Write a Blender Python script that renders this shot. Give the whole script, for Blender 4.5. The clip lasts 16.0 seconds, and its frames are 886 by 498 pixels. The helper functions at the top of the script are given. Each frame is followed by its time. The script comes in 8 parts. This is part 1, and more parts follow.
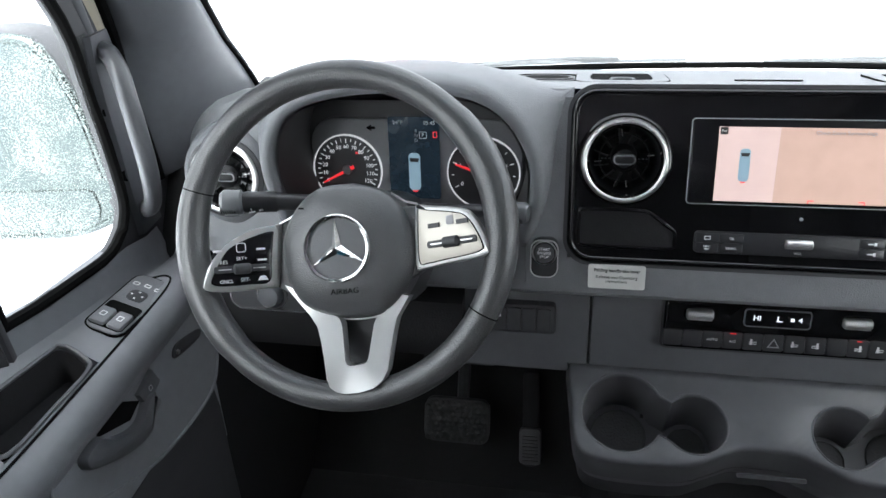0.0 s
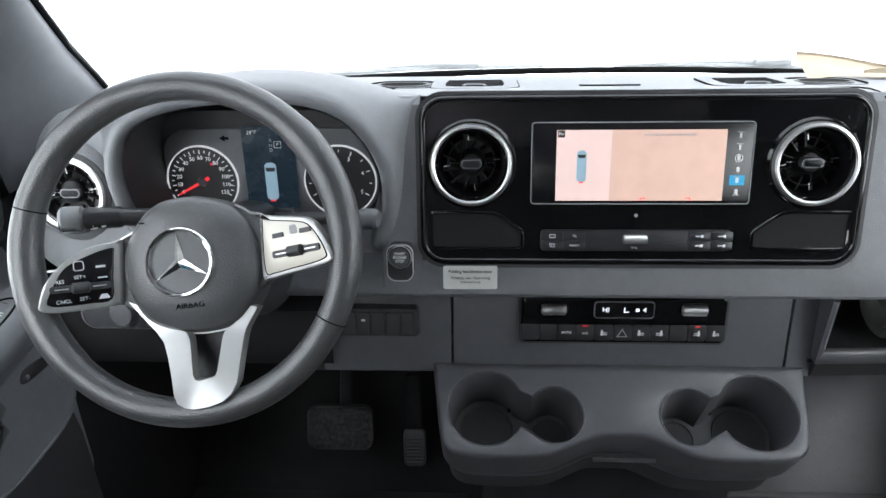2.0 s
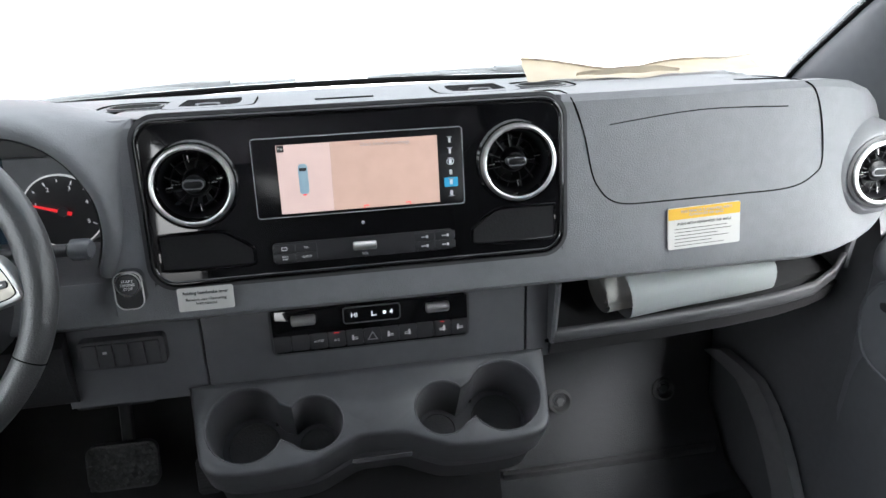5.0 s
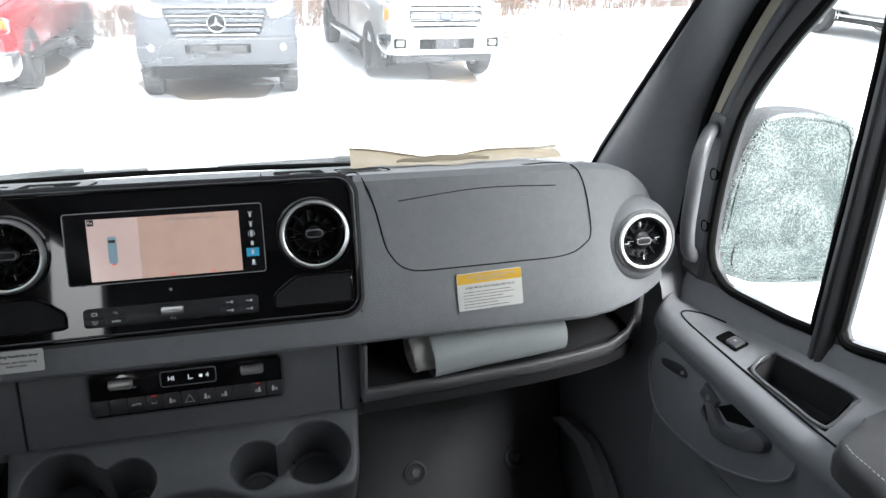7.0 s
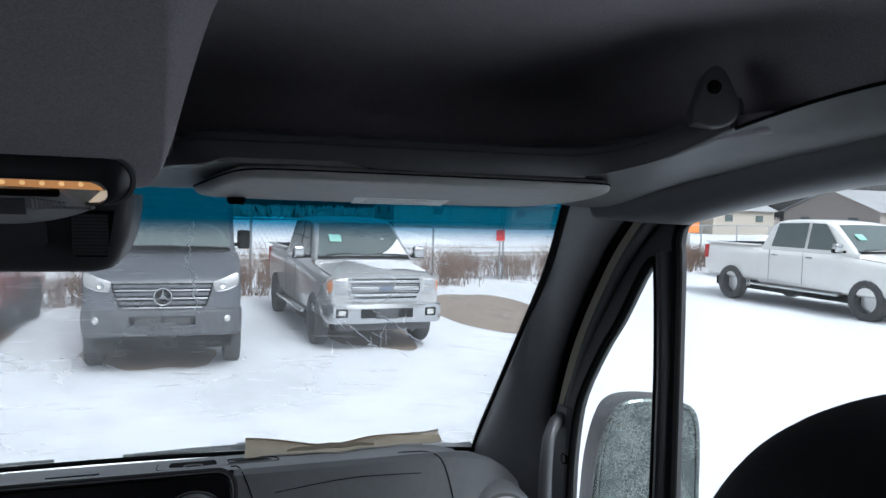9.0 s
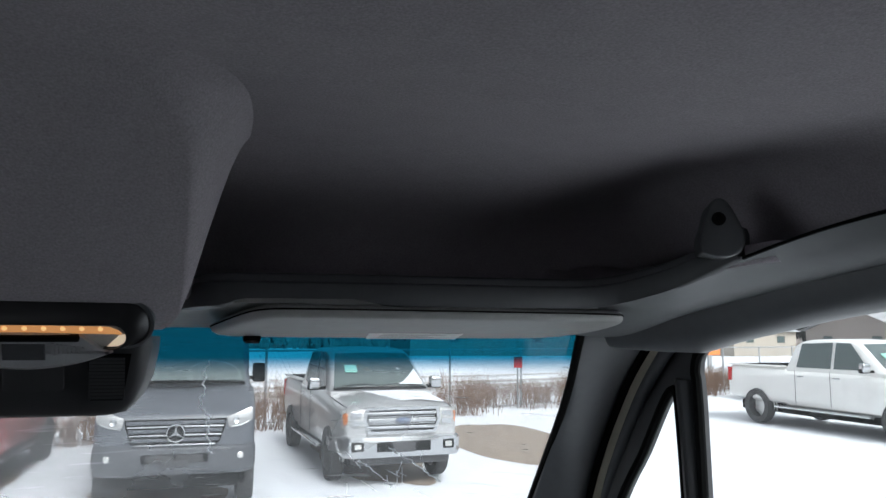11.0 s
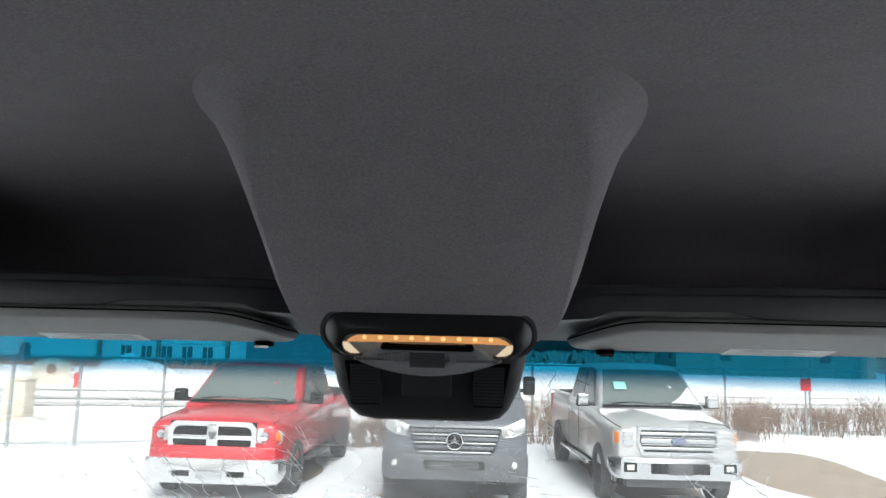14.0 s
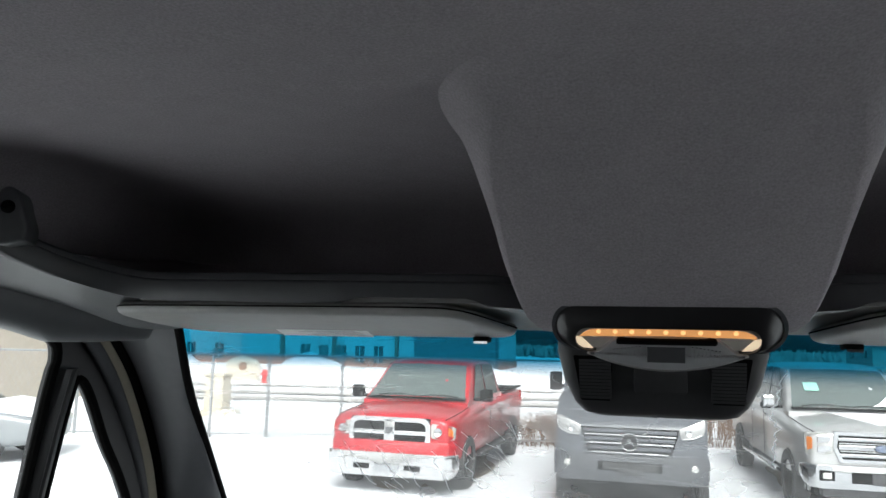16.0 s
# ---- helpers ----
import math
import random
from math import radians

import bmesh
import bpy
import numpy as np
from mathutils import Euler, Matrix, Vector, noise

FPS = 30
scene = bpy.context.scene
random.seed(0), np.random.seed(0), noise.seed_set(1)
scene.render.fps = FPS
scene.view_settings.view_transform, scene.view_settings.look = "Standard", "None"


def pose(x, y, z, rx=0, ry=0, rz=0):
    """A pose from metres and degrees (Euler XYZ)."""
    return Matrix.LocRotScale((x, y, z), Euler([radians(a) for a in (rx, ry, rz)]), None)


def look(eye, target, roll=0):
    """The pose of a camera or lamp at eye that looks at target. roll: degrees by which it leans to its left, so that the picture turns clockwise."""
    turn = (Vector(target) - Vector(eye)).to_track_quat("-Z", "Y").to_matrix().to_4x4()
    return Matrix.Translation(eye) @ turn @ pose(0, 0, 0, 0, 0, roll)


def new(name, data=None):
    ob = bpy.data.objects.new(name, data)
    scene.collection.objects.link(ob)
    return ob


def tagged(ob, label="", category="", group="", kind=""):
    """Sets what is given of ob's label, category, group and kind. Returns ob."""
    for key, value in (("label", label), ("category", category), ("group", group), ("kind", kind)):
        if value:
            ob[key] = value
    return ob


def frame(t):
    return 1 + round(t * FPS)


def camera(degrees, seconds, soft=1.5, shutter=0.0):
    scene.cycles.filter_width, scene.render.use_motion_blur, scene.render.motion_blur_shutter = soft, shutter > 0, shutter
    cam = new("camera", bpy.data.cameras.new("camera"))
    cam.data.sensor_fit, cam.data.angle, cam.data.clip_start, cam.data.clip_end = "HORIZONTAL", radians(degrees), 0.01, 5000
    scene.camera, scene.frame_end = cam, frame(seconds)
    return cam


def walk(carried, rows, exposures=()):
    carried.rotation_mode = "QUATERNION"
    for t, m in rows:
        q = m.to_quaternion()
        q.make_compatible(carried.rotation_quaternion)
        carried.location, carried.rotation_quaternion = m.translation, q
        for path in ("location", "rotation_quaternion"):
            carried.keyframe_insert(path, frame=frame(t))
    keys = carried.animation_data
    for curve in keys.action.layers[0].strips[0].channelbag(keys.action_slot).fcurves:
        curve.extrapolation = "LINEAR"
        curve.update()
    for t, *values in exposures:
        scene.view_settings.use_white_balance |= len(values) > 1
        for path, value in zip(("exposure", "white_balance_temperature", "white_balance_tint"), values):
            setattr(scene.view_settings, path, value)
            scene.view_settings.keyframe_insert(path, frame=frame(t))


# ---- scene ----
cam = camera(62.5, 16.0)
PATH = [
    (0, (-0.273, -0.864, 1.404), (-0.639, 0.796, 0.35), -3.9),
    (0.5, (-0.26, -0.862, 1.41), (-0.573, 0.804, 0.349), -3.5),
    (1, (-0.245, -0.864, 1.411), (-0.495, 0.814, 0.351), -2.9),
    (1.5, (-0.228, -0.864, 1.411), (-0.409, 0.821, 0.349), -2.3),
    (2, (-0.204, -0.868, 1.411), (-0.316, 0.827, 0.356), -1.8),
    (2.5, (-0.178, -0.87, 1.417), (-0.217, 0.827, 0.36), -1.3),
    (3, (-0.157, -0.875, 1.416), (-0.114, 0.827, 0.366), -0.8),
    (3.5, (-0.131, -0.878, 1.418), (-0.008, 0.82, 0.37), -0.3),
    (4, (-0.112, -0.881, 1.42), (0.095, 0.809, 0.371), 0.3),
    (6.3, (0.042, -0.976, 1.429), (0.478, 0.73, 0.481), 0.9),
    (6.5, (0.056, -0.998, 1.424), (0.522, 0.722, 0.517), 1.3),
    (7, (0.13, -1.077, 1.441), (0.623, 0.69, 0.644), 1.6),
    (7.5, (0.191, -1.16, 1.469), (0.727, 0.657, 0.827), 1.7),
    (8, (0.223, -1.228, 1.505), (0.805, 0.63, 1.046), 1.7),
    (8.5, (0.222, -1.268, 1.533), (0.846, 0.612, 1.26), 1.7),
    (9, (0.213, -1.297, 1.557), (0.864, 0.591, 1.449), 1.6),
    (9.2, (0.212, -1.301, 1.564), (0.868, 0.588, 1.514), 1.5),
    (11.3, (0.213, -1.307, 1.567), (0.785, 0.592, 1.822), 0.4),
    (11.5, (0.205, -1.308, 1.569), (0.749, 0.599, 1.831), 0.5),
    (12, (0.183, -1.298, 1.568), (0.633, 0.631, 1.841), 0.7),
    (12.5, (0.161, -1.294, 1.567), (0.488, 0.659, 1.842), 1.0),
    (13, (0.139, -1.29, 1.565), (0.33, 0.682, 1.841), 1.3),
    (13.5, (0.114, -1.292, 1.563), (0.166, 0.689, 1.837), 1.4),
    (14, (0.09, -1.287, 1.562), (0.003, 0.693, 1.831), 1.4),
    (14.5, (0.061, -1.286, 1.561), (-0.155, 0.685, 1.827), 1.5),
    (15, (0.038, -1.292, 1.559), (-0.3, 0.662, 1.822), 1.5),
    (15.5, (0.022, -1.293, 1.556), (-0.418, 0.64, 1.815), 1.4),
    (16, (0.015, -1.291, 1.556), (-0.503, 0.624, 1.811), 1.3),
]
walk(cam, [(t, look(eye, target, roll)) for t, eye, target, roll in PATH],
     exposures=[(0.0, 3.42, 6150, 9), (2.0, 3.55, 6150, 9), (4.0, 3.5, 6150, 9), (6.3, 3.0, 6200, 9), (7.2, 2.35, 6200, 8), (7.7, 1.25, 6050, 7), (8.1, 1.0, 5850, 8), (9.2, 0.82, 5750, 8), (11.3, 1.12, 6100, 8), (12.5, 1.42, 6300, 7), (14.0, 1.45, 6350, 6), (16.0, 1.45, 6350, 6)])

# world: bright overcast winter sky over snow
world = bpy.data.worlds.new("overcast_sky")
scene.world = world
world.use_nodes = True
wn = world.node_tree
sky = wn.nodes.new("ShaderNodeTexSky")
sky.sky_type, sky.sun_disc = "NISHITA", False
sky.sun_elevation, sky.sun_rotation = radians(45), radians(165)
sky.air_density, sky.dust_density, sky.ozone_density = 1.2, 6.0, 0.6
pale = wn.nodes.new("ShaderNodeHueSaturation")
pale.inputs["Saturation"].default_value = 0.12
wn.links.new(sky.outputs[0], pale.inputs["Color"])
wn.links.new(pale.outputs[0], wn.nodes["Background"].inputs["Color"])
wn.nodes["Background"].inputs["Strength"].default_value = 0.15
sun = new("sun", bpy.data.lights.new("sun", "SUN"))
sun.data.energy, sun.data.angle, sun.data.color = 1.2, radians(14), (1.0, 0.97, 0.93)
sun.matrix_basis = look((2.2, -8, 8.5), (0, 0, 0))

# ---- materials ----
def mat(name, color, rough=0.5, metal=0.0, var=0.12, scale=60.0, bump=0.0, bscale=900.0, coat=0.0, var2=0.1, emit=0.0, spec=0.5):
    m = bpy.data.materials.new(name)
    m.use_nodes = True
    n, l = m.node_tree.nodes, m.node_tree.links
    b = n["Principled BSDF"]
    b.inputs["Roughness"].default_value = rough
    b.inputs["Metallic"].default_value = metal
    b.inputs["Coat Weight"].default_value = coat
    b.inputs["Specular IOR Level"].default_value = spec
    tc = n.new("ShaderNodeTexCoord")
    def tex(s, detail):
        t = n.new("ShaderNodeTexNoise")
        t.inputs["Scale"].default_value, t.inputs["Detail"].default_value = s, detail
        l.new(tc.outputs["Object"], t.inputs["Vector"])
        return t
    fine, wide = tex(scale, 4), tex(scale / 14, 3)
    add = n.new("ShaderNodeMath"); add.operation = "MULTIPLY_ADD"
    mix = n.new("ShaderNodeMix"); mix.data_type = "RGBA"
    c = Vector(color)
    lo, hi = c * (1 - var - var2), c * (1 + var + var2)
    mix.inputs["A"].default_value = (*lo, 1)
    mix.inputs["B"].default_value = (*[min(1, x) for x in hi], 1)
    w = var / max(var + var2, 1e-6)
    m1 = n.new("ShaderNodeMath"); m1.operation = "MULTIPLY"; m1.inputs[1].default_value = w
    l.new(fine.outputs["Fac"], m1.inputs[0])
    add.inputs[1].default_value = 1 - w
    l.new(wide.outputs["Fac"], add.inputs[0]); l.new(m1.outputs[0], add.inputs[2])
    l.new(add.outputs[0], mix.inputs["Factor"])
    l.new(mix.outputs["Result"], b.inputs["Base Color"])
    rr = n.new("ShaderNodeMapRange")
    rr.inputs["To Min"].default_value, rr.inputs["To Max"].default_value = rough * 0.86, min(1, rough * 1.14)
    l.new(wide.outputs["Fac"], rr.inputs["Value"]); l.new(rr.outputs[0], b.inputs["Roughness"])
    if bump:
        bt = tex(bscale, 2)
        bp = n.new("ShaderNodeBump")
        bp.inputs["Strength"].default_value, bp.inputs["Distance"].default_value = bump, 0.6 / bscale
        l.new(bt.outputs["Fac"], bp.inputs["Height"]); l.new(bp.outputs[0], b.inputs["Normal"])
    if emit:
        b.inputs["Emission Color"].default_value = (*color, 1)
        b.inputs["Emission Strength"].default_value = emit
    return m


def glass(name, tint=(1, 1, 1), gloss=0.06, salt_haze=0.0, band=None, drops=0.0):
    """Thin pane: see-through with a mirror sheen; the film share is dried salt plus painted glare haze; band: (z0, z1,
    colour) of a shaded strip.
    """
    m = bpy.data.materials.new(name)
    m.use_nodes = True
    n, l = m.node_tree.nodes, m.node_tree.links
    n.remove(n["Principled BSDF"])
    out = n["Material Output"]
    clear = n.new("ShaderNodeBsdfTransparent"); clear.inputs["Color"].default_value = (*tint, 1)
    shine = n.new("ShaderNodeBsdfGlossy"); shine.inputs["Roughness"].default_value = 0.02
    lw = n.new("ShaderNodeLayerWeight"); lw.inputs["Blend"].default_value = 0.35
    pw = n.new("ShaderNodeMath"); pw.operation = "POWER"; pw.inputs[1].default_value = 3.0
    fres = n.new("ShaderNodeMath"); fres.operation = "MULTIPLY_ADD"; fres.inputs[1].default_value, fres.inputs[2].default_value = 0.5, gloss * 0.5
    l.new(lw.outputs["Facing"], pw.inputs[0]); l.new(pw.outputs[0], fres.inputs[0])
    mix = n.new("ShaderNodeMixShader")
    l.new(fres.outputs[0], mix.inputs[0]); l.new(clear.outputs[0], mix.inputs[1]); l.new(shine.outputs[0], mix.inputs[2])
    last = mix
    tc = n.new("ShaderNodeTexCoord")
    if band:
        sep = n.new("ShaderNodeSeparateXYZ"); l.new(tc.outputs["Object"], sep.inputs[0])
        mr = n.new("ShaderNodeMapRange")
        mr.interpolation_type = "SMOOTHSTEP"
        mr.inputs["From Min"].default_value, mr.inputs["From Max"].default_value = band[0], band[1]
        l.new(sep.outputs["Z"], mr.inputs["Value"])
        cm = n.new("ShaderNodeMix"); cm.data_type = "RGBA"
        cm.inputs["A"].default_value, cm.inputs["B"].default_value = (*tint, 1), (*band[2], 1)
        l.new(mr.outputs[0], cm.inputs["Factor"]); l.new(cm.outputs["Result"], clear.inputs["Color"])
    if salt_haze:
        film = n.new("ShaderNodeBsdfTranslucent"); film.inputs["Color"].default_value = (0.75, 0.77, 0.78, 1)
        film2 = n.new("ShaderNodeBsdfDiffuse"); film2.inputs["Color"].default_value = (0.75, 0.77, 0.78, 1)
        if band:
            l.new(cm.outputs["Result"], film.inputs["Color"]); l.new(cm.outputs["Result"], film2.inputs["Color"])
        fm = n.new("ShaderNodeMixShader"); l.new(film.outputs[0], fm.inputs[1]); l.new(film2.outputs[0], fm.inputs[2])
        cloud = n.new("ShaderNodeTexNoise"); cloud.inputs["Scale"].default_value, cloud.inputs["Detail"].default_value = 2.6, 6
        l.new(tc.outputs["Object"], cloud.inputs["Vector"])
        cr = n.new("ShaderNodeMapRange")
        cr.inputs["From Min"].default_value, cr.inputs["From Max"].default_value = 0.38, 0.72
        cr.inputs["To Min"].default_value, cr.inputs["To Max"].default_value = salt_haze * 0.35, salt_haze * 1.3
        l.new(cloud.outputs["Fac"], cr.inputs["Value"])
        mp = n.new("ShaderNodeMapping"); mp.inputs["Rotation"].default_value = (0.7, 0.5, 0.3); mp.inputs["Scale"].default_value = (9, 90, 9)
        st = n.new("ShaderNodeTexNoise"); st.inputs["Scale"].default_value, st.inputs["Detail"].default_value = 1.0, 3
        l.new(tc.outputs["Object"], mp.inputs["Vector"]); l.new(mp.outputs[0], st.inputs["Vector"])
        sr = n.new("ShaderNodeMapRange")
        sr.inputs["From Min"].default_value, sr.inputs["From Max"].default_value = 0.62, 0.80
        sr.inputs["To Min"].default_value, sr.inputs["To Max"].default_value = 0.0, salt_haze * 1.2
        l.new(st.outputs["Fac"], sr.inputs["Value"])
        sm = n.new("ShaderNodeMath"); sm.operation = "MULTIPLY"; l.new(sr.outputs[0], sm.inputs[0]); l.new(cloud.outputs["Fac"], sm.inputs[1])
        su = n.new("ShaderNodeMath"); su.operation = "ADD"; l.new(cr.outputs[0], su.inputs[0]); l.new(sm.outputs[0], su.inputs[1])
        last_f = su
        if drops:
            vo = n.new("ShaderNodeTexVoronoi"); vo.inputs["Scale"].default_value = 230
            l.new(tc.outputs["Object"], vo.inputs["Vector"])
            dn = n.new("ShaderNodeTexNoise"); dn.inputs["Scale"].default_value = 9
            l.new(tc.outputs["Object"], dn.inputs["Vector"])
            th = n.new("ShaderNodeMath"); th.operation = "MULTIPLY"; th.inputs[1].default_value = 0.27; l.new(dn.outputs["Fac"], th.inputs[0])
            lt = n.new("ShaderNodeMath"); lt.operation = "LESS_THAN"; l.new(vo.outputs["Distance"], lt.inputs[0]); l.new(th.outputs[0], lt.inputs[1])
            dm = n.new("ShaderNodeMath"); dm.operation = "MULTIPLY_ADD"; dm.inputs[1].default_value = drops; l.new(lt.outputs[0], dm.inputs[0]); l.new(su.outputs[0], dm.inputs[2])
            last_f = dm
        mx = n.new("ShaderNodeMixShader")
        l.new(last_f.outputs[0], mx.inputs[0]); l.new(last.outputs[0], mx.inputs[1]); l.new(fm.outputs[0], mx.inputs[2])
        last = mx
    l.new(last.outputs[0], out.inputs["Surface"])
    return m


DASH = mat("dash_grained_plastic", (0.165, 0.169, 0.178), 0.46, bump=0.7, bscale=520)
DASH2 = mat("dash_smooth_plastic", (0.080, 0.082, 0.088), 0.36, bump=0.35, bscale=600)
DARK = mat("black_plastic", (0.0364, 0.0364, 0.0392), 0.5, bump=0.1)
SEAM = mat("seam_black", (0.004, 0.004, 0.004), 0.9, spec=0.08)
PIANO = mat("piano_black", (0.0035, 0.0035, 0.004), 0.035, var=0.05, spec=0.5)
CHROME = mat("chrome", (0.78, 0.78, 0.77), 0.12, 1.0, var=0.03)
SATIN = mat("satin_silver", (0.66, 0.66, 0.65), 0.38, 1.0, var=0.04, bump=0.04)
LEATHER = mat("black_leather", (0.052, 0.052, 0.053), 0.30, bump=0.5, bscale=520, spec=0.8)
RUBBER = mat("rubber_floor", (0.030, 0.030, 0.032), 0.62, bump=0.5, bscale=260)
FABRIC = mat("headliner_fabric", (0.31, 0.286, 0.306), 0.95, var=0.38, scale=420, bump=0.6, bscale=600, spec=0.15)
TRIM = mat("pillar_trim_plastic", (0.105, 0.109, 0.117), 0.46, bump=0.35, bscale=700)
BEIGE = mat("tan_body_paint", (0.42, 0.385, 0.294), 0.35, coat=0.3)
PAPER = mat("white_label", (0.50, 0.495, 0.475), 0.6, var=0.04)
KRAFT = mat("brown_paper", (0.37, 0.315, 0.235), 0.75, var=0.12, scale=30)
ICON = mat("white_print", (0.72, 0.72, 0.72), 0.5, var=0.02)
GREYPRINT = mat("grey_print", (0.3, 0.3, 0.31), 0.5, var=0.02)
BLACKPRINT = mat("black_print", (0.02, 0.02, 0.02), 0.6)
YELLOW = mat("yellow_print", (0.62, 0.36, 0.02), 0.55, var=0.03)
RED = mat("red_marker", (0.70, 0.025, 0.03), 0.4, emit=0.10)
# Near-black for recesses: their shade is put into the base colour.
RECESS_SHADE = mat("recess_shade_black", (0.017, 0.017, 0.018), 0.85, bump=0.3, bscale=300, spec=0.15)
WHEELP = mat("wheel_grained_plastic", (0.072, 0.072, 0.074), 0.36, bump=0.6, bscale=600, spec=0.75)
SNOW = mat("snow", (0.66, 0.675, 0.70), 0.75, var=0.03, scale=1.6, bump=0.03, bscale=14, var2=0.05, spec=0.2)
MUD = mat("wet_mud", (0.25, 0.20, 0.155), 0.55, var=0.25, scale=5, bump=0.5, bscale=20)
TYRE = mat("tyre_rubber", (0.040, 0.040, 0.041), 0.8, bump=0.3, bscale=120)

# ---- mesh helpers ----
def thing(name, at, label, category, group="", kind=""):
    e = new(name)
    e.empty_display_size = 0.05
    e.matrix_basis = Matrix.Translation(at)
    return tagged(e, label, category, group, kind)


def finish(bm, name, material, angle=40):
    bmesh.ops.recalc_face_normals(bm, faces=bm.faces)
    me = bpy.data.meshes.new(name)
    bm.to_mesh(me)
    bm.free()
    me.materials.append(material)
    me.shade_smooth()
    me.set_sharp_from_angle(angle=radians(angle))
    return me


def part(name, bm, material, parent, label="", angle=40):
    ob = new(name, finish(bm, name, material, angle))
    ob.parent = parent
    if parent.parent is None and parent.type == "EMPTY":
        ob.matrix_parent_inverse = parent.matrix_basis.inverted()
    return tagged(ob, label)


def solid(name, bm, material, label, category, group="", kind="", angle=40):
    return tagged(new(name, finish(bm, name, material, angle)), label, category, group, kind)


def grid_bm(rings, closed=True, caps=True):
    """Skin rings of equal point count."""
    bm = bmesh.new()
    vs = [[bm.verts.new(p) for p in r] for r in rings]
    n = len(rings[0])
    for a, b in zip(vs, vs[1:]):
        for i in range(n if closed else n - 1):
            j = (i + 1) % n
            bm.faces.new((a[i], a[j], b[j], b[i]))
    if caps and closed:
        bm.faces.new(vs[0][::-1])
        bm.faces.new(vs[-1])
    return bm


def box(x0, x1, y0, y1, z0, z1, bevel=0.0, seg=2, m=None):
    bm = bmesh.new()
    bmesh.ops.create_cube(bm, size=1)
    bm.transform(Matrix.Translation(((x0 + x1) / 2, (y0 + y1) / 2, (z0 + z1) / 2)) @ Matrix.Diagonal((x1 - x0, y1 - y0, z1 - z0, 1)))
    if bevel:
        bmesh.ops.bevel(bm, geom=bm.edges[:], offset=bevel, segments=seg, affect="EDGES", profile=0.6)
    if m is not None:
        bm.transform(m)
    return bm


def rrect(w, h, r, n=5, cx=0, cy=0):
    out = []
    for k, (sx, sy) in enumerate(((1, 1), (-1, 1), (-1, -1), (1, -1))):
        for i in range(n + 1):
            a = math.pi / 2 * (k + i / n)
            out.append((cx + sx * (w / 2 - r) + r * math.cos(a), cy + sy * (h / 2 - r) + r * math.sin(a)))
    return out


def prism(poly, d0, d1, m=None, bevel=0.0):
    """Extrude a 2D outline from depth d0 to d1 along local z; optional inset of the d1 face as a soft edge."""
    rings = [[(x, y, d0) for x, y in poly]]
    if bevel:
        def inset(o):
            res = []
            n = len(poly)
            for i, p in enumerate(poly):
                a, b = Vector(poly[i - 1]), Vector(poly[(i + 1) % n])
                t = (b - a).normalized() if (b - a).length > 1e-9 else Vector((1, 0))
                nn = Vector((-t.y, t.x))
                res.append(Vector(p) + nn * o)
            return res
        area = sum(poly[i - 1][0] * poly[i][1] - poly[i][0] * poly[i - 1][1] for i in range(len(poly)))
        sgn = 1 if area > 0 else -1
        s = 1 if d1 > d0 else -1
        rings.append([(x, y, d1 - s * bevel) for x, y in poly])
        rings.append([(*v, d1 - s * bevel * 0.3) for v in inset(sgn * bevel * 0.3)])
        rings.append([(*v, d1) for v in inset(sgn * bevel)])
    else:
        rings.append([(x, y, d1) for x, y in poly])
    bm = grid_bm(rings)
    if m is not None:
        bm.transform(m)
    return bm


def frame_bm(outer, inner, d0, d1, m=None):
    """A flat frame between two outlines of equal count."""
    bm = grid_bm([[(x, y, d0) for x, y in inner], [(x, y, d1) for x, y in inner], [(x, y, d1) for x, y in outer], [(x, y, d0) for x, y in outer], [(x, y, d0) for x, y in inner]], caps=False)
    bmesh.ops.remove_doubles(bm, verts=bm.verts[:], dist=1e-6)
    if m is not None:
        bm.transform(m)
    return bm


def lathe(profile, n=32, m=None, caps=False):
    """Turn (r, h) pairs about local z."""
    rings = [[(r * math.cos(2 * math.pi * i / n), r * math.sin(2 * math.pi * i / n), h) for i in range(n)] for r, h in profile]
    bm = grid_bm(rings, caps=caps)
    bmesh.ops.remove_doubles(bm, verts=bm.verts[:], dist=1e-6)
    if m is not None:
        bm.transform(m)
    return bm


def tube(points, radius, n=10, closed=False, flat=1.0):
    """Sweep a circle (radius may be a list) along points."""
    P = [Vector(p) for p in points]
    R = radius if isinstance(radius, (list, tuple)) else [radius] * len(P)
    rings, up = [], None
    for i, p in enumerate(P):
        a = P[i - 1] if (i or closed) else P[0]
        b = P[(i + 1) % len(P)] if (i < len(P) - 1 or closed) else P[-1]
        t = (b - a).normalized()
        if up is None:
            up = t.orthogonal().normalized()
        up = (up - t * up.dot(t)).normalized()
        s = t.cross(up)
        rings.append([p + (up * math.cos(2 * math.pi * k / n) + s * flat * math.sin(2 * math.pi * k / n)) * R[i] for k in range(n)])
    if closed:
        rings.append(rings[0])
    bm = grid_bm(rings, caps=not closed)
    if closed:
        bmesh.ops.remove_doubles(bm, verts=bm.verts[:], dist=1e-6)
    return bm


def smooth_path(pts, k=6):
    """Catmull-Rom through the points."""
    P = [Vector(p) for p in pts]
    out = []
    for i in range(len(P) - 1):
        a, b, c, d = P[max(i - 1, 0)], P[i], P[i + 1], P[min(i + 2, len(P) - 1)]
        for s in range(k):
            t = s / k
            out.append(0.5 * (2 * b + (c - a) * t + (2 * a - 5 * b + 4 * c - d) * t * t + (3 * b - a - 3 * c + d) * t ** 3))
    return out + [P[-1]]


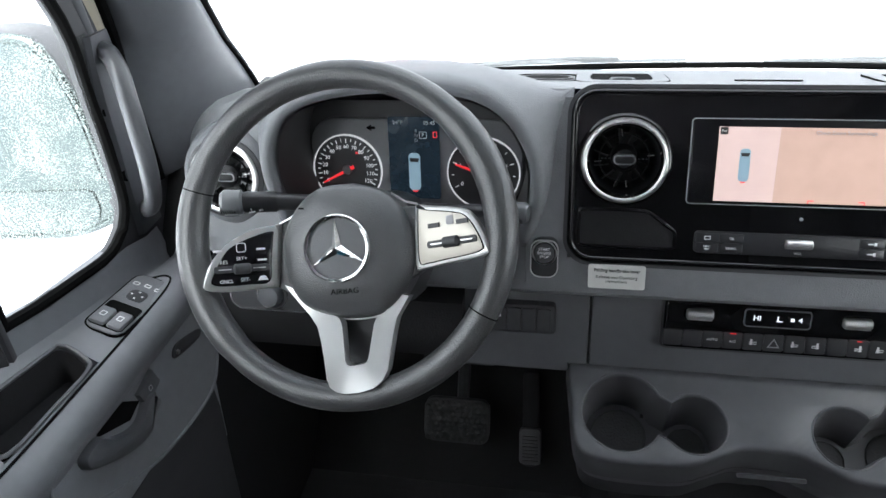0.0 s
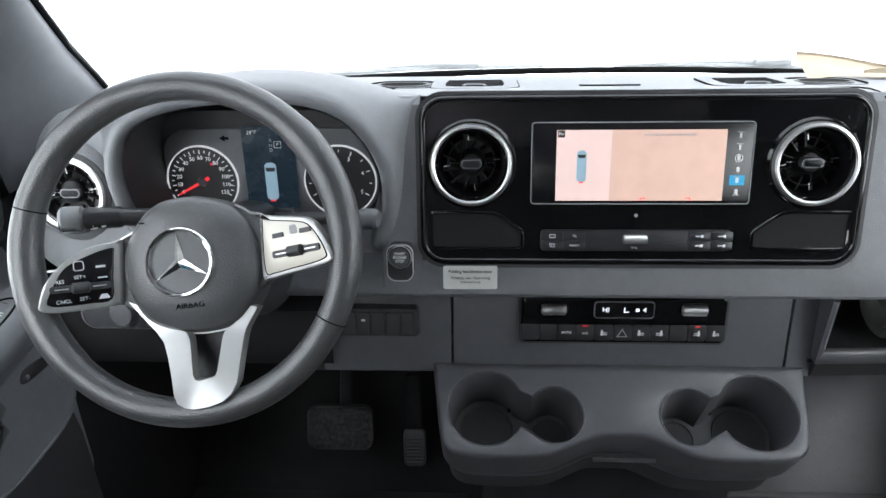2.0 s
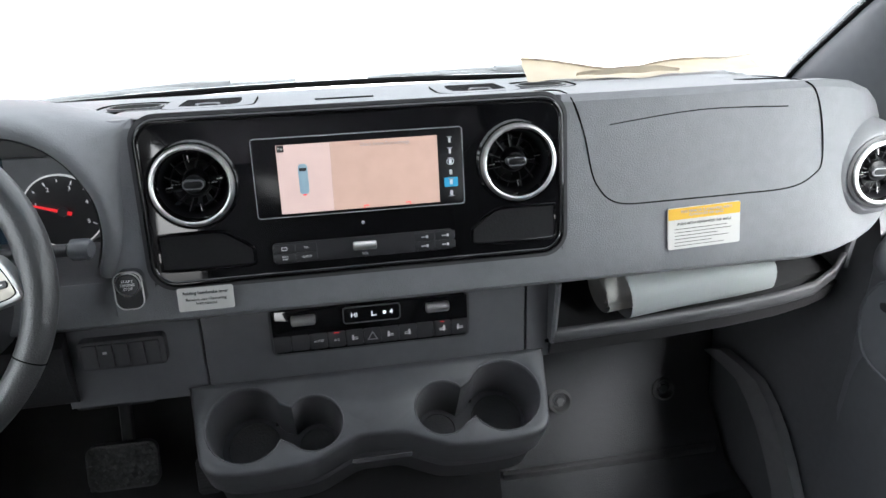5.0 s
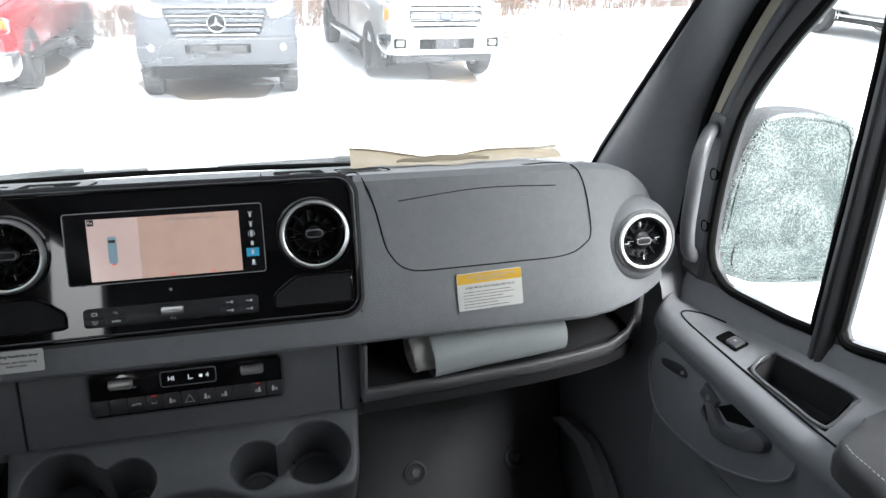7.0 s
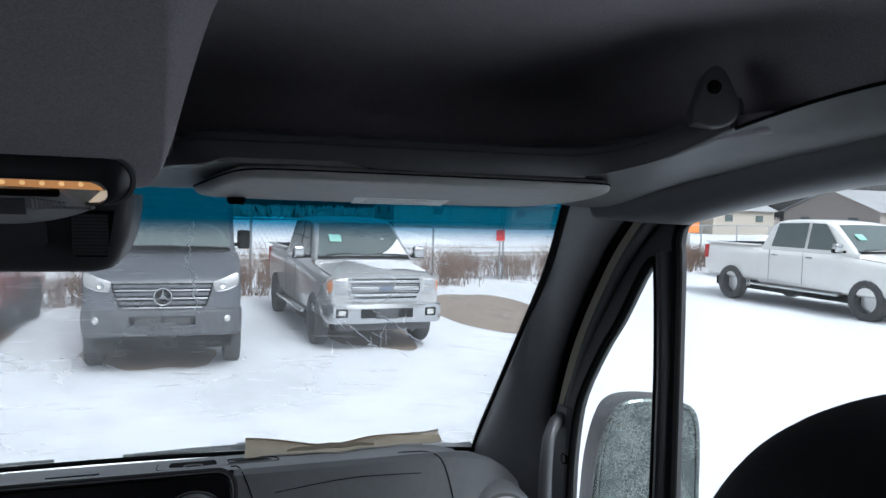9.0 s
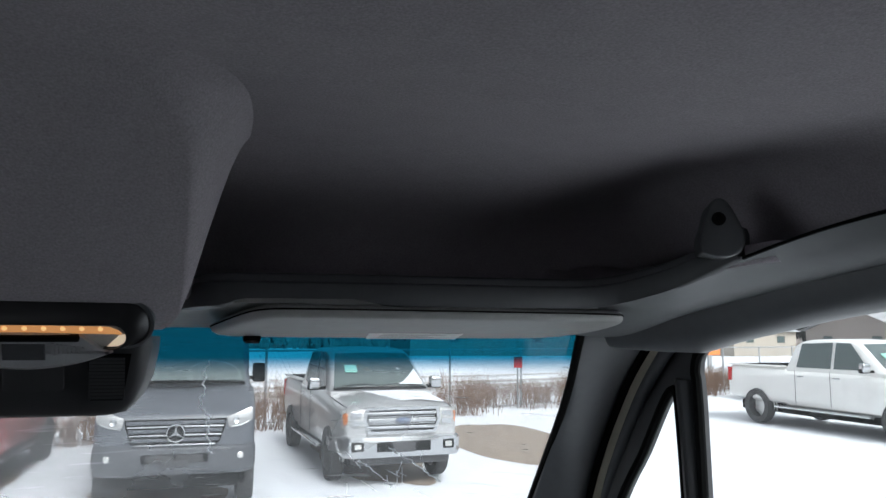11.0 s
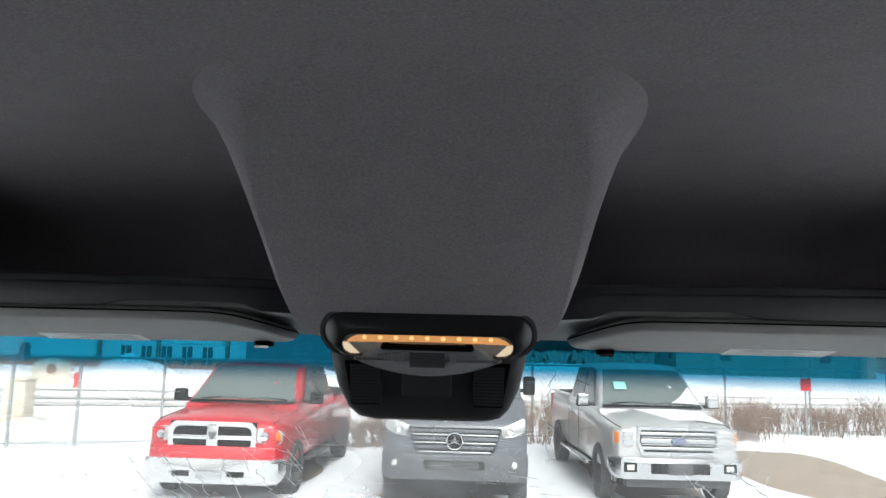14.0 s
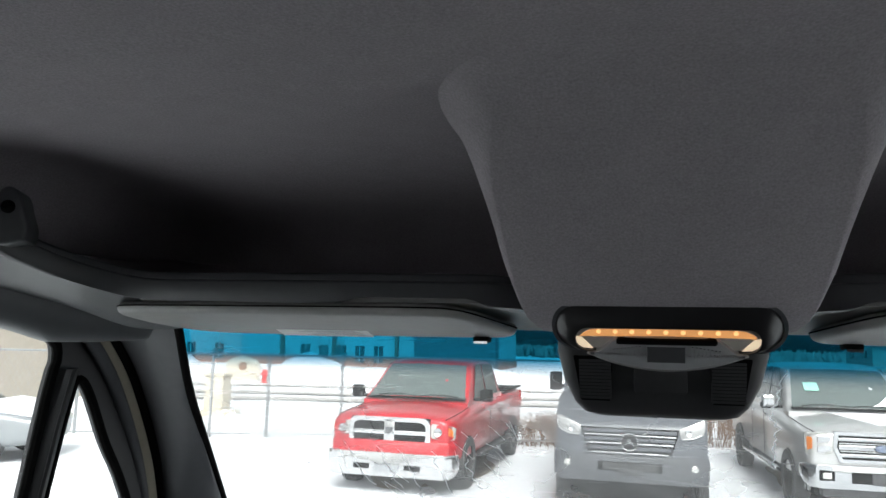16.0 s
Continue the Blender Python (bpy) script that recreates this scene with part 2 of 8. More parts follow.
def join(*bms):
    out = bmesh.new()
    for b in bms:
        me = bpy.data.meshes.new("t")
        b.to_mesh(me)
        b.free()
        out.from_mesh(me)
        bpy.data.meshes.remove(me)
    return out


def lerp(a, b, t):
    return a + (b - a) * t


def words(text, size, m, material, parent, name="lettering", depth=0.0004, bold=False, align="CENTER"):
    cu = bpy.data.curves.new(name, "FONT")
    cu.body, cu.size, cu.extrude, cu.align_x, cu.align_y = text, size, depth, align, "CENTER"
    cu.resolution_u = 2
    if bold:
        cu.offset = size * 0.02
    tmp = new("tmp", cu)
    me = bpy.data.meshes.new_from_object(tmp.evaluated_get(bpy.context.evaluated_depsgraph_get()))
    bpy.data.objects.remove(tmp)
    bpy.data.curves.remove(cu)
    me.transform(m)
    me.materials.clear()
    me.materials.append(material)
    ob = new(name, me)
    ob.parent = parent
    if parent.parent is None and parent.type == "EMPTY":
        ob.matrix_parent_inverse = parent.matrix_basis.inverted()
    return ob


def plane_m(o, u, v):
    """Matrix whose local x, y lie along u, v at o; z is the outward normal."""
    u, v = Vector(u).normalized(), Vector(v).normalized()
    w = u.cross(v).normalized()
    v = w.cross(u)
    return Matrix(((u.x, v.x, w.x, o[0]), (u.y, v.y, w.y, o[1]), (u.z, v.z, w.z, o[2]), (0, 0, 0, 1)))


def loop(bm, pts, z):
    vs = [bm.verts.new((x, y, z)) for x, y in pts]
    return vs, [bm.edges.new((vs[i - 1], vs[i])) for i in range(len(vs))]
def shrink(pts, d):
    n, res = len(pts), []
    area = sum(pts[i - 1][0] * pts[i][1] - pts[i][0] * pts[i - 1][1] for i in range(n))
    for i, p in enumerate(pts):
        a, b = Vector(pts[i - 1]), Vector(pts[(i + 1) % n])
        t = (b - a).normalized()
        nn = Vector((-t.y, t.x)) * (1 if area > 0 else -1)
        res.append((p[0] + nn.x * d, p[1] + nn.y * d))
    return res


def holed(outer, holes, x0, x1, m=None):
    """Slab with openings: outlines in the local xy plane, thick along z."""
    bm = bmesh.new()
    tops = []
    for z in (x0, x1):
        es = []
        ls = []
        for pts in [outer] + holes:
            vs, e = loop(bm, pts, z)
            es += e
            ls.append(vs)
        bmesh.ops.triangle_fill(bm, edges=es, use_beauty=True)
        tops.append(ls)
    for a, b in zip(*tops):
        for i in range(len(a)):
            bm.faces.new((a[i - 1], a[i], b[i], b[i - 1]))
    if m is not None:
        bm.transform(m)
    return bm

# ---- dashboard ----
MP = plane_m((0, 0.012, 0.97), (1, 0, 0), (0, 0.287, 0.958))   # face of the centre stack


def dash_profile(x):
    p = [(.53, .940), (.45, .968), (.28, 1.008), (.10, 1.060), (.064, 1.073), (.050, 1.076), (.041, 1.068), (.012, .97), (0, .93),
         (-.020, .860), (-.028, .826), (-.028, .813), (-.020, .803), (.04, .790), (.10, .785)]
    if -.690 < x < -.344:
        p[3:10] = [(.20, 1.020), (.170, 1.030), (.168, 1.026), (.146, 1.01), (.135, .97), (.125, .885), (-.012, .872)]
    if abs(x) < .2885:
        p[5:10] = [(.056, 1.074), (.058, 1.072), (.105, 1.04), (.085, .868), (-.0185, .864)]
    e = min(max((abs(x) - .70) / .20, 0), 1)
    out = []
    for i, (y, z) in enumerate(p):
        k = 1 if i < 9 else max(0, 1 - (i - 8) / 5)
        out.append((y + (.095 * e * e if i > 2 else 0), z - .115 * e * e * k * (1 if 1 < i < 8 else .5 if i == 8 else .2) + (.018 * e if i >= 10 else 0)))
    return out


dash = thing("dashboard", (0, .2, .65), "dark grey grained plastic van dashboard with a driver hood", "dashboard")
XS = [-.9, -.89, -.87, -.84, -.8, -.75, -.7, -.691, -.689, -.6, -.5, -.4, -.345, -.343, -.3, -.289, -.288, -.2, 0, .2, .288, .289, .3, .45, .6, .7, .75, .8, .84, .87, .89, .9]
pad = grid_bm([[(x, y, z) for y, z in dash_profile(x)] + [(x, .10, .80), (x, .44, .90)] for x in XS])
part("pad", pad, DASH, dash, angle=28)

# hood round the instruments: a rolled rim that runs out into the pad on all sides
ARCH = smooth_path([(-.668, 0, .885), (-.686, 0, .94), (-.688, 0, 1.0), (-.660, 0, 1.055), (-.60, 0, 1.080), (-.52, 0, 1.089), (-.43, 0, 1.085), (-.375, 0, 1.058), (-.343, 0, 1.0), (-.342, 0, .94), (-.358, 0, .885)], 5)
def arch_ring(off, y):
    r, n = [], len(ARCH)
    for i, p in enumerate(ARCH):
        t = (ARCH[min(i + 1, n - 1)] - ARCH[max(i - 1, 0)]).normalized()
        r.append(Vector((p.x - t.z * off, y, p.z + t.x * off)))
    return r
def pad_face(x, z):
    p = [q for q in dash_profile(x)][5:10]
    for (y0, z0), (y1, z1) in zip(p, p[1:]):
        if z1 <= z <= z0:
            return lerp(y0, y1, (z - z0) / (z1 - z0))
    return p[0][0] if z > p[0][1] else p[-1][0]
foot_line = [(-.715, pad_face(-.715, .87), .87), (-.718, pad_face(-.718, .95), .95), (-.722, pad_face(-.722, 1.0), 1.0), (-.725, .06, 1.064), (-.70, .20, 1.024), (-.62, .29, 1.003), (-.52, .31, .999), (-.42, .29, 1.003),
             (-.335, .20, 1.026), (-.2915, .075, 1.0705), (-.2892, .048, 1.0745), (-.288, pad_face(-.28, 1.0), 1.0), (-.288, pad_face(-.28, .94), .94), (-.29, pad_face(-.28, .87), .87)]
fl = smooth_path(foot_line, 8)
n_a = len(ARCH)
foot_ring = [fl[round(i * (len(fl) - 1) / (n_a - 1))] for i in range(n_a)]
rim_a, rim_b = arch_ring(.012, -.018), arch_ring(.020, -.012)
blend = []
for t in (.12, .28, .45, .62, .80, 1.0):
    row = []
    for q, b2, f in zip(rim_a, rim_b, foot_ring):
        out = (b2 - q).normalized()
        c = b2 + out * min(.016, (f - b2).length * .25) + Vector((0, (f.y - b2.y) * .38, 0))
        row.append(b2 * (1 - t) ** 2 + c * 2 * t * (1 - t) + f * t * t + Vector((0, .004, -.003)) * t ** 4)
    blend.append(row)
hood = grid_bm([arch_ring(-.012, .135), arch_ring(-.004, .03), arch_ring(0, -.008), arch_ring(.004, -.016), rim_a, rim_b] + blend, closed=False)
part("instrument_hood", hood, DASH, dash, "grained plastic hood over the instruments", angle=70)
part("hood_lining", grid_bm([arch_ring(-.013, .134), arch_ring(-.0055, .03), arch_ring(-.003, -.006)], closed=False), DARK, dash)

# instruments behind the wheel
clu = thing("instrument_cluster", (-.517, .09, .88), "instrument cluster with two white-ringed dials and a centre display", "instruments")
MC = plane_m((-.517, .098, .95), (1, 0, 0), (0, .18, .98))
part("backing", prism(rrect(.34, .17, .05), -.02, 0, MC), DARK, clu)
part("face", prism(rrect(.318, .128, .04, cy=-.004), -.004, .006, MC, .003), DASH, clu)
GAUGE = mat("gauge_black", (0.030, 0.030, 0.032), 0.4)
# Glow added so the dial print reads bright in the hood's shade.
DIALP = mat("glowing_dial_print", (0.70, 0.70, 0.70), 0.5, emit=0.05)
DISP = mat("display_dark", (0.008, 0.014, 0.020), 0.15, emit=0.10)
def dial(cx, cy, r, nums, a0, a1, needle):
    ring = part("dial", lathe([(r - .0012, .006), (r - .0008, .0105), (r + .0006, .0105), (r + .0012, .006)], 48, MC @ Matrix.Translation((cx, cy, 0))), DIALP, clu)
    part("dial_face", lathe([(0, .0075), (r - .0008, .0075), (r - .0008, .004)], 48, MC @ Matrix.Translation((cx, cy, 0))), GAUGE, ring)
    n = len(nums) * 2 - 1
    bms = []
    for i in range(n):
        a = radians(lerp(a0, a1, i / (n - 1)))
        l = .006 if i % 2 == 0 else .004
        bms.append(box(-.0007, .0007, r - .006 - l, r - .006, .0077, .0082, m=MC @ Matrix.Translation((cx, cy, 0)) @ Matrix.Rotation(a, 4, "Z")))
    part("tick_marks", join(*bms), DIALP, ring)
    for i, s in enumerate(nums):
        a = radians(lerp(a0, a1, i / (len(nums) - 1)))
        words(s, .0085, MC @ Matrix.Translation((cx - math.sin(a) * (r - .0175), cy + math.cos(a) * (r - .0175), .0082)), DIALP, ring, "numeral")
    a = radians(needle)
    part("needle", prism([(-.0026, -.012), (.0026, -.012), (.0010, r - .010), (-.0010, r - .010)], .010, .012, MC @ Matrix.Translation((cx, cy, 0)) @ Matrix.Rotation(a, 4, "Z")), RED, ring, "red needle")
    part("needle_hub", lathe([(0, .014), (.006, .0135), (.0075, .009)], 20, MC @ Matrix.Translation((cx, cy, 0))), DASH2, ring)
dial(-.104, -.018, .053, ["0", "10", "20", "30", "40", "50", "60", "70", "80", "90", "100", "110", "120"], 118, -118, 118)
dial(.102, -.018, .053, ["0", "1", "2", "3", "4", "5"], 118, -118, 72)
disp = part("centre_display", prism(rrect(.076, .122, .003), .004, .009, MC @ Matrix.Translation((0, .002, 0))), DISP, clu, "dark display showing a van from above")
BLUEG = mat("screen_van", (0.22, 0.32, 0.38), 0.4, emit=0.06)
def van_icon(m, s, parent, z):
    part("van_picture", prism([(x * s, y * s) for x, y in rrect(.30, .98, .11, 4)], z, z + .0004, m), BLUEG, parent, "pale blue van seen from above")
    part("van_windscreen", prism([(x * s, y * s) for x, y in ((-.10, .26), (.10, .26), (.125, .36), (-.125, .36))], z + .0004, z + .0008, m), BLACKPRINT, parent)
    part("van_tail", prism([(x * s, y * s) for x, y in ((-.05, -.53), (.05, -.53), (.08, -.49), (-.08, -.49))], z, z + .0004, m), RED, parent)
van_icon(MC @ Matrix.Translation((0, -.018, 0)), .058, disp, .0093)
words("24°F", .008, MC @ Matrix.Translation((-.023, .055, .0095)), ICON, disp)
words("05:45", .008, MC @ Matrix.Translation((.024, .055, .0095)), ICON, disp)
words("R\nN\nD", .007, MC @ Matrix.Translation((.004, .036, .0095)), GREYPRINT, disp)
words("P", .007, MC @ Matrix.Translation((.014, .037, .0095)), ICON, disp)
part("p_box", frame_bm(rrect(.011, .010, .001), rrect(.0095, .0085, .001), .0092, .0096, MC @ Matrix.Translation((.014, .037, 0))), ICON, disp)
part("seat_warning", frame_bm(rrect(.006, .009, .001), rrect(.004, .007, .001), .0092, .0096, MC @ Matrix.Translation((.032, .038, 0))), RED, disp)
part("arrow_lamp", prism([(0, .005), (-.008, 0), (0, -.005), (0, -.002), (.006, -.002), (.006, .002), (0, .002)], .006, .0065, MC @ Matrix.Translation((-.064, .046, 0))), SEAM, clu)
part("warning_lamp", prism([(-.002, -.0015), (.002, -.0015), (.002, .0015), (-.002, .0015)], .0078, .0084, MC @ Matrix.Translation((-.088, .008, 0))), RED, clu)

# round air vents
VENTB = mat("vent_black", (0.006, 0.006, 0.007), 0.42, var=0.05, spec=0.25)
def vent(c, m, outer, group_label):
    v = thing("air_vent", c, group_label, "air vent", "round dashboard air vents")
    R = outer
    part("housing", lathe([(R + .008, -.030), (R + .008, .003), (R + .004, .007), (R - .002, .006)], 56, m), PIANO if abs(c[0]) < .4 else DARK, v)
    part("ring", lathe([(R + .001, .004), (R + .002, .011), (R + .000, .0155), (R - .003, .0165), (R - .0055, .0150)], 64, m), SATIN, v, "satin silver ring")
    part("ring_bevel", lathe([(R - .0055, .0150), (R - .0075, .009), (R - .0085, .004)], 64, m), CHROME, v, "bright inner bevel")
    part("well", lathe([(R - .0083, .0045), (R - .010, -.010), (R - .014, -.026), (R - .020, -.032), (0, -.034)], 48, m), VENTB, v)
    for k in range(12):
        a = 2 * math.pi * k / 12 + .13
        part("vane", box(-.0008, .0008, .020, R - .014, -.026, -.012, m=m @ Matrix.Rotation(a, 4, "Z") @ Matrix.Rotation(.3, 4, "Y")), VENTB, v)
        if k % 3 == 0:
            part("vane_edge", box(-.0006, .0006, R - .024, R - .015, -.012, -.0112, m=m @ Matrix.Rotation(a, 4, "Z")), SATIN, v)
    part("inner_ring", lathe([(R * .58, -.016), (R * .60, -.010), (R * .62, -.016), (R * .60, -.022), (R * .58, -.016)], 40, m), VENTB, v)
    part("hub", lathe([(.0, -.006), (.012, -.007), (.0165, -.012), (.0175, -.03)], 28, m), VENTB, v)
    kn = part("knob", prism(rrect(.029, .0135, .0062, 6), -.010, .003, m, .002), DASH2, v, "oval grey-edged knob")
    part("knob_edge", tube([m @ Vector((x, y, .0022)) for x, y in rrect(.0265, .011, .0052, 6)], .0006, 6, True), GREYPRINT, kn)
    part("knob_face", prism(rrect(.0235, .0085, .0042, 6), .002, .0034, m, .0005), VENTB, kn)
    for sx in (-1, 1):
        for i in range(3):
            part("marker_dot", box(sx * (.019 + i * .0045) - .0013, sx * (.019 + i * .0045) + .0013, -.0006, .0006, -.0095, -.0085, m=m), GREYPRINT, v)
    return v
for cx in (-.221, .221):
    mv = MP @ Matrix.Translation((cx, .024, .002))
    vent(tuple(mv.translation), mv, .053, "round piano-black air vent with a satin silver ring")
for sx in (-1, 1):
    cx = .808 if sx > 0 else -.775
    mv = plane_m((cx, .006, .936 if sx > 0 else .957), (1, -.02 * sx, 0), (0, .25, .97)) @ Matrix.Translation((0, 0, .004)) @ Matrix.Diagonal((1, 1, .55, 1))
    part("end_cap", lathe([(.052, .003), (.057, .001), (.064, -.008), (.071, -.026), (.077, -.056), (.081, -.10), (.083, -.20)], 48, mv), DASH, dash, "rounded dashboard end round the vent", angle=60)
    vent((cx, .01, .94), mv, .050, "round black dashboard-end air vent with a satin silver ring")

# centre stack: gloss frame with screen, pockets and keys
stack = thing("centre_panel", (0, .02, .86), "piano-black centre panel with touchscreen, two open pockets and a key row", "centre console")
def circle(cx, cy, r, n=48):
    return [(cx + r * math.cos(2 * math.pi * i / n), cy + r * math.sin(2 * math.pi * i / n)) for i in range(n)]
def pocket_poly(sx):
    q = smooth_path([(.274, -.042, 0), (.235, -.0415, 0), (.196, -.042, 0), (.182, -.047, 0), (.158, -.064, 0), (.153, -.071, 0), (.153, -.084, 0), (.158, -.090, 0), (.21, -.0905, 0), (.268, -.090, 0), (.274, -.085, 0), (.2745, -.065, 0), (.274, -.042, 0)], 2)[:-1]
    q = [(sx * p.x, p.y) for p in q]
    return q if sx < 0 else q[::-1]
part("panel", holed(rrect(.578, .226, .032, 8), [circle(-.221, .024, .051), circle(.221, .024, .051), pocket_poly(-1), pocket_poly(1)], -.012, .006, MP), PIANO, stack)
rim_rings = []
for ins, dz in ((-.0005, -.002), (-.0005, .0035), (.0006, .0062), (.0025, .0082), (.0050, .0090), (.0075, .0082), (.0090, .0058)):
    rim_rings.append([(x, y, dz) for x, y in rrect(.580 - 2 * ins, .228 - 2 * ins, .033 - ins, 8)])
bm = grid_bm(rim_rings, caps=False)
bm.transform(MP)
part("panel_rim", bm, PIANO, stack, "rounded gloss rim", angle=60)
part("panel_edge", frame_bm(rrect(.590, .238, .037, 8), rrect(.576, .224, .031, 8), -.012, .004, MP), DARK, stack)
SCRB = mat("screen_black", (0.004, 0.004, 0.005), 0.22, var=0.05, spec=0.35)
scr = part("touchscreen", prism(rrect(.283, .106, .004), .006, .010, MP @ Matrix.Translation((0, .025, 0)), .001), SCRB, stack, "wide touchscreen showing a reversing camera picture")
part("screen_border", frame_bm(rrect(.285, .108, .005), rrect(.283, .106, .004), .006, .0106, MP @ Matrix.Translation((0, .025, 0))), GREYPRINT, scr)


def screen_mat():
    m = mat("camera_picture", (0.40, 0.27, 0.22), 0.12, var=0.10, scale=40, var2=0.16)
    n, l = m.node_tree.nodes, m.node_tree.links
    b = n["Principled BSDF"]
    src = b.inputs["Base Color"].links[0].from_socket
    l.new(src, b.inputs["Emission Color"])
    b.inputs["Emission Strength"].default_value = 0.11
    return m
PINK = screen_mat()
PINK2 = mat("camera_picture_light", (0.46, 0.34, 0.31), 0.12, emit=0.11, var=0.05)
part("picture_left", prism([(-.110, -.024), (-.0396, -.024), (-.0386, .069), (-.110, .069)], .0102, .0106, MP), PINK2, scr)
part("picture_right", prism([(-.0395, -.024), (.107, -.024), (.107, .069), (-.0385, .069)], .0102, .0106, MP), PINK, scr)
van_icon(MP @ Matrix.Translation((-.077, .022, 0)), .042, scr, .0108)
part("mode_icon", prism(rrect(.009, .009, .001, cx=-.104, cy=.064), .0108, .0112, MP), BLACKPRINT, scr)
words("Pas", .005, MP @ Matrix.Translation((-.104, .064, .0114)), ICON, scr)
words("Check Entire Surroundings", .0062, MP @ Matrix.Translation((.035, .063, .0110)), GREYPRINT, scr)
for x in (.005, .062):
    part("guide_mark", box(x - .003, x + .003, -.021, -.0198, .0108, .0112, m=MP), RED, scr)
    part("guide_mark", box(x - .0036 * (1 if x < .03 else -1) - .0006, x - .0036 * (1 if x < .03 else -1) + .0006, -.024, -.0198, .0108, .0112, m=MP), RED, scr)
CYAN = mat("selected_key", (0.03, 0.20, 0.34), 0.3, emit=0.12)
for i, v in enumerate((.061, .046, .032, .017, .003, -.012)):
    if i == 4:
        part("selected_field", box(.1145, .1335, v - .0065, v + .0065, .0102, .0106, m=MP), CYAN, scr)
    icon = part("view_icon", prism(rrect(.0042 if i > 1 else .0030, .0070, .0016, cx=.124, cy=v), .0107, .0111, MP), ICON, scr)
    if i == 2:
        part("view_ring", frame_bm(circle(.124, v, .0052, 20), circle(.124, v, .0044, 20), .0107, .0111, MP), ICON, icon)
    elif i != 3:
        fan = -1 if i == 5 else 1
        part("view_cone", prism([(.1195, v + fan * .0052), (.124, v + fan * .0012), (.1285, v + fan * .0052)][::fan], .0107, .0110, MP), GREYPRINT, icon)
for sx in (-1, 1):
    poly = pocket_poly(sx)
    pocket = part("pocket", grid_bm([[(x, y, z) for x, y in shrink(poly, o)] for o, z in ((0, .006), (.001, -.004), (.003, -.040))]), RECESS_SHADE, stack, "open black pocket with a sloped edge")
    part("pocket_rim", tube([MP @ Vector((x, y, .0058)) for x, y in shrink(poly, -.0008)], .0026, 8, True), PIANO, pocket)
    pocket.data.transform(MP)
STRIPB = mat("key_strip_black", (0.020, 0.020, 0.022), 0.30)
keys = part("key_strip", prism(rrect(.252, .029, .006, cx=-.002, cy=-.079), .006, .009, MP, .001), STRIPB, stack)
for cx in (-.112, -.0825, .0825, .112):
    for cy in (-.0725, -.0855):
        k = part("key", prism(rrect(.0285, .0122, .002, cx=cx, cy=cy), .009, .0104, MP, .0006), STRIPB, keys)
        if cx == -.0825:
            words("TEL" if cy > -.08 else "RADIO", .0042, MP @ Matrix.Translation((cx, cy, .0106)), ICON, k)
        elif cx == -.112:
            if cy < -.08:
                words("NAVI\nMAP", .0036, MP @ Matrix.Translation((cx, cy, .0106)), ICON, k)
            else:
                part("key_icon", frame_bm(rrect(.008, .005, .001, cx=cx, cy=cy), rrect(.006, .003, .0008, cx=cx, cy=cy), .0104, .0107, MP), ICON, k)
        else:
            part("key_icon", join(box(cx - .005, cx + .002, cy - .0006, cy + .0006, .0104, .0107, m=MP), box(cx + .002, cx + .005, cy - .002, cy + .002, .0104, .0107, m=MP)), ICON, k)
part("volume_roller", tube([MP @ Vector((x, -.077, .010)) for x in (-.0185, -.017, .013, .0145)], [.004, .0062, .0062, .004], 16), SATIN, stack, "ribbed satin volume roller")
words("VOL", .0048, MP @ Matrix.Translation((-.002, -.089, .0094)), ICON, stack)
part("power_dot", lathe([(0, .0085), (.0022, .008), (.0024, .006)], 14, MP @ Matrix.Translation((-.002, -.045, 0))), GREYPRINT, stack)

# lower panels and climate unit
ML = plane_m((0, .028, .77), (1, 0, 0), (0, .20, .98))
low = thing("lower_dash_panel", (0, .05, .63), "smooth dark grey lower dashboard panel in three sections", "dashboard panel")
def lowpanel(x0, x1, v0=-.130, v1=.012):
    return prism([(x0, v0), (x1, v0), (x1, v1), (x0, v1)], -.03, 0.0, ML, .003)
part("centre_section", lowpanel(-.2505, .2505), DASH2, low)
part("driver_section", lowpanel(-.455, -.2535), DASH2, low)
# Near-black block and bolster: the shade below the wheel is put into the colour.
part("driver_well_shade", box(-.86, -.458, .03, .09, .64, .79), RECESS_SHADE, low)
part("knee_bolster", grid_bm([[(x, y, z) for y, z in ((.03, .77), (.0, .76), (-.012, .72), (-.006, .665), (.02, .640), (.10, .635), (.10, .77))] for x in (-.86, -.80, -.45, -.44)]), RECESS_SHADE, low)
part("passenger_section", lowpanel(.2535, .292, -.13), DASH2, low)
part("crossbeam_cover", grid_bm([[(x, y, z) for y, z in ((.10, .78), (.10, .64), (.13, .55), (.40, .55), (.40, .78))] for x in (-.86, .29)]), DARK, low)

KEYB = mat("key_black", (0.022, 0.022, 0.024), 0.34)
clim = thing("climate_unit", (0, .02, .71), "piano-black climate control unit with silver rockers and a key row", "climate control")
MK = ML @ Matrix.Translation((.003, -.034, 0))
part("housing", prism(rrect(.302, .074, .008), -.005, .010, MK, .003), PIANO, clim)
part("surround", frame_bm(rrect(.309, .081, .011), rrect(.301, .073, .007), -.005, .006, MK), DARK, clim)
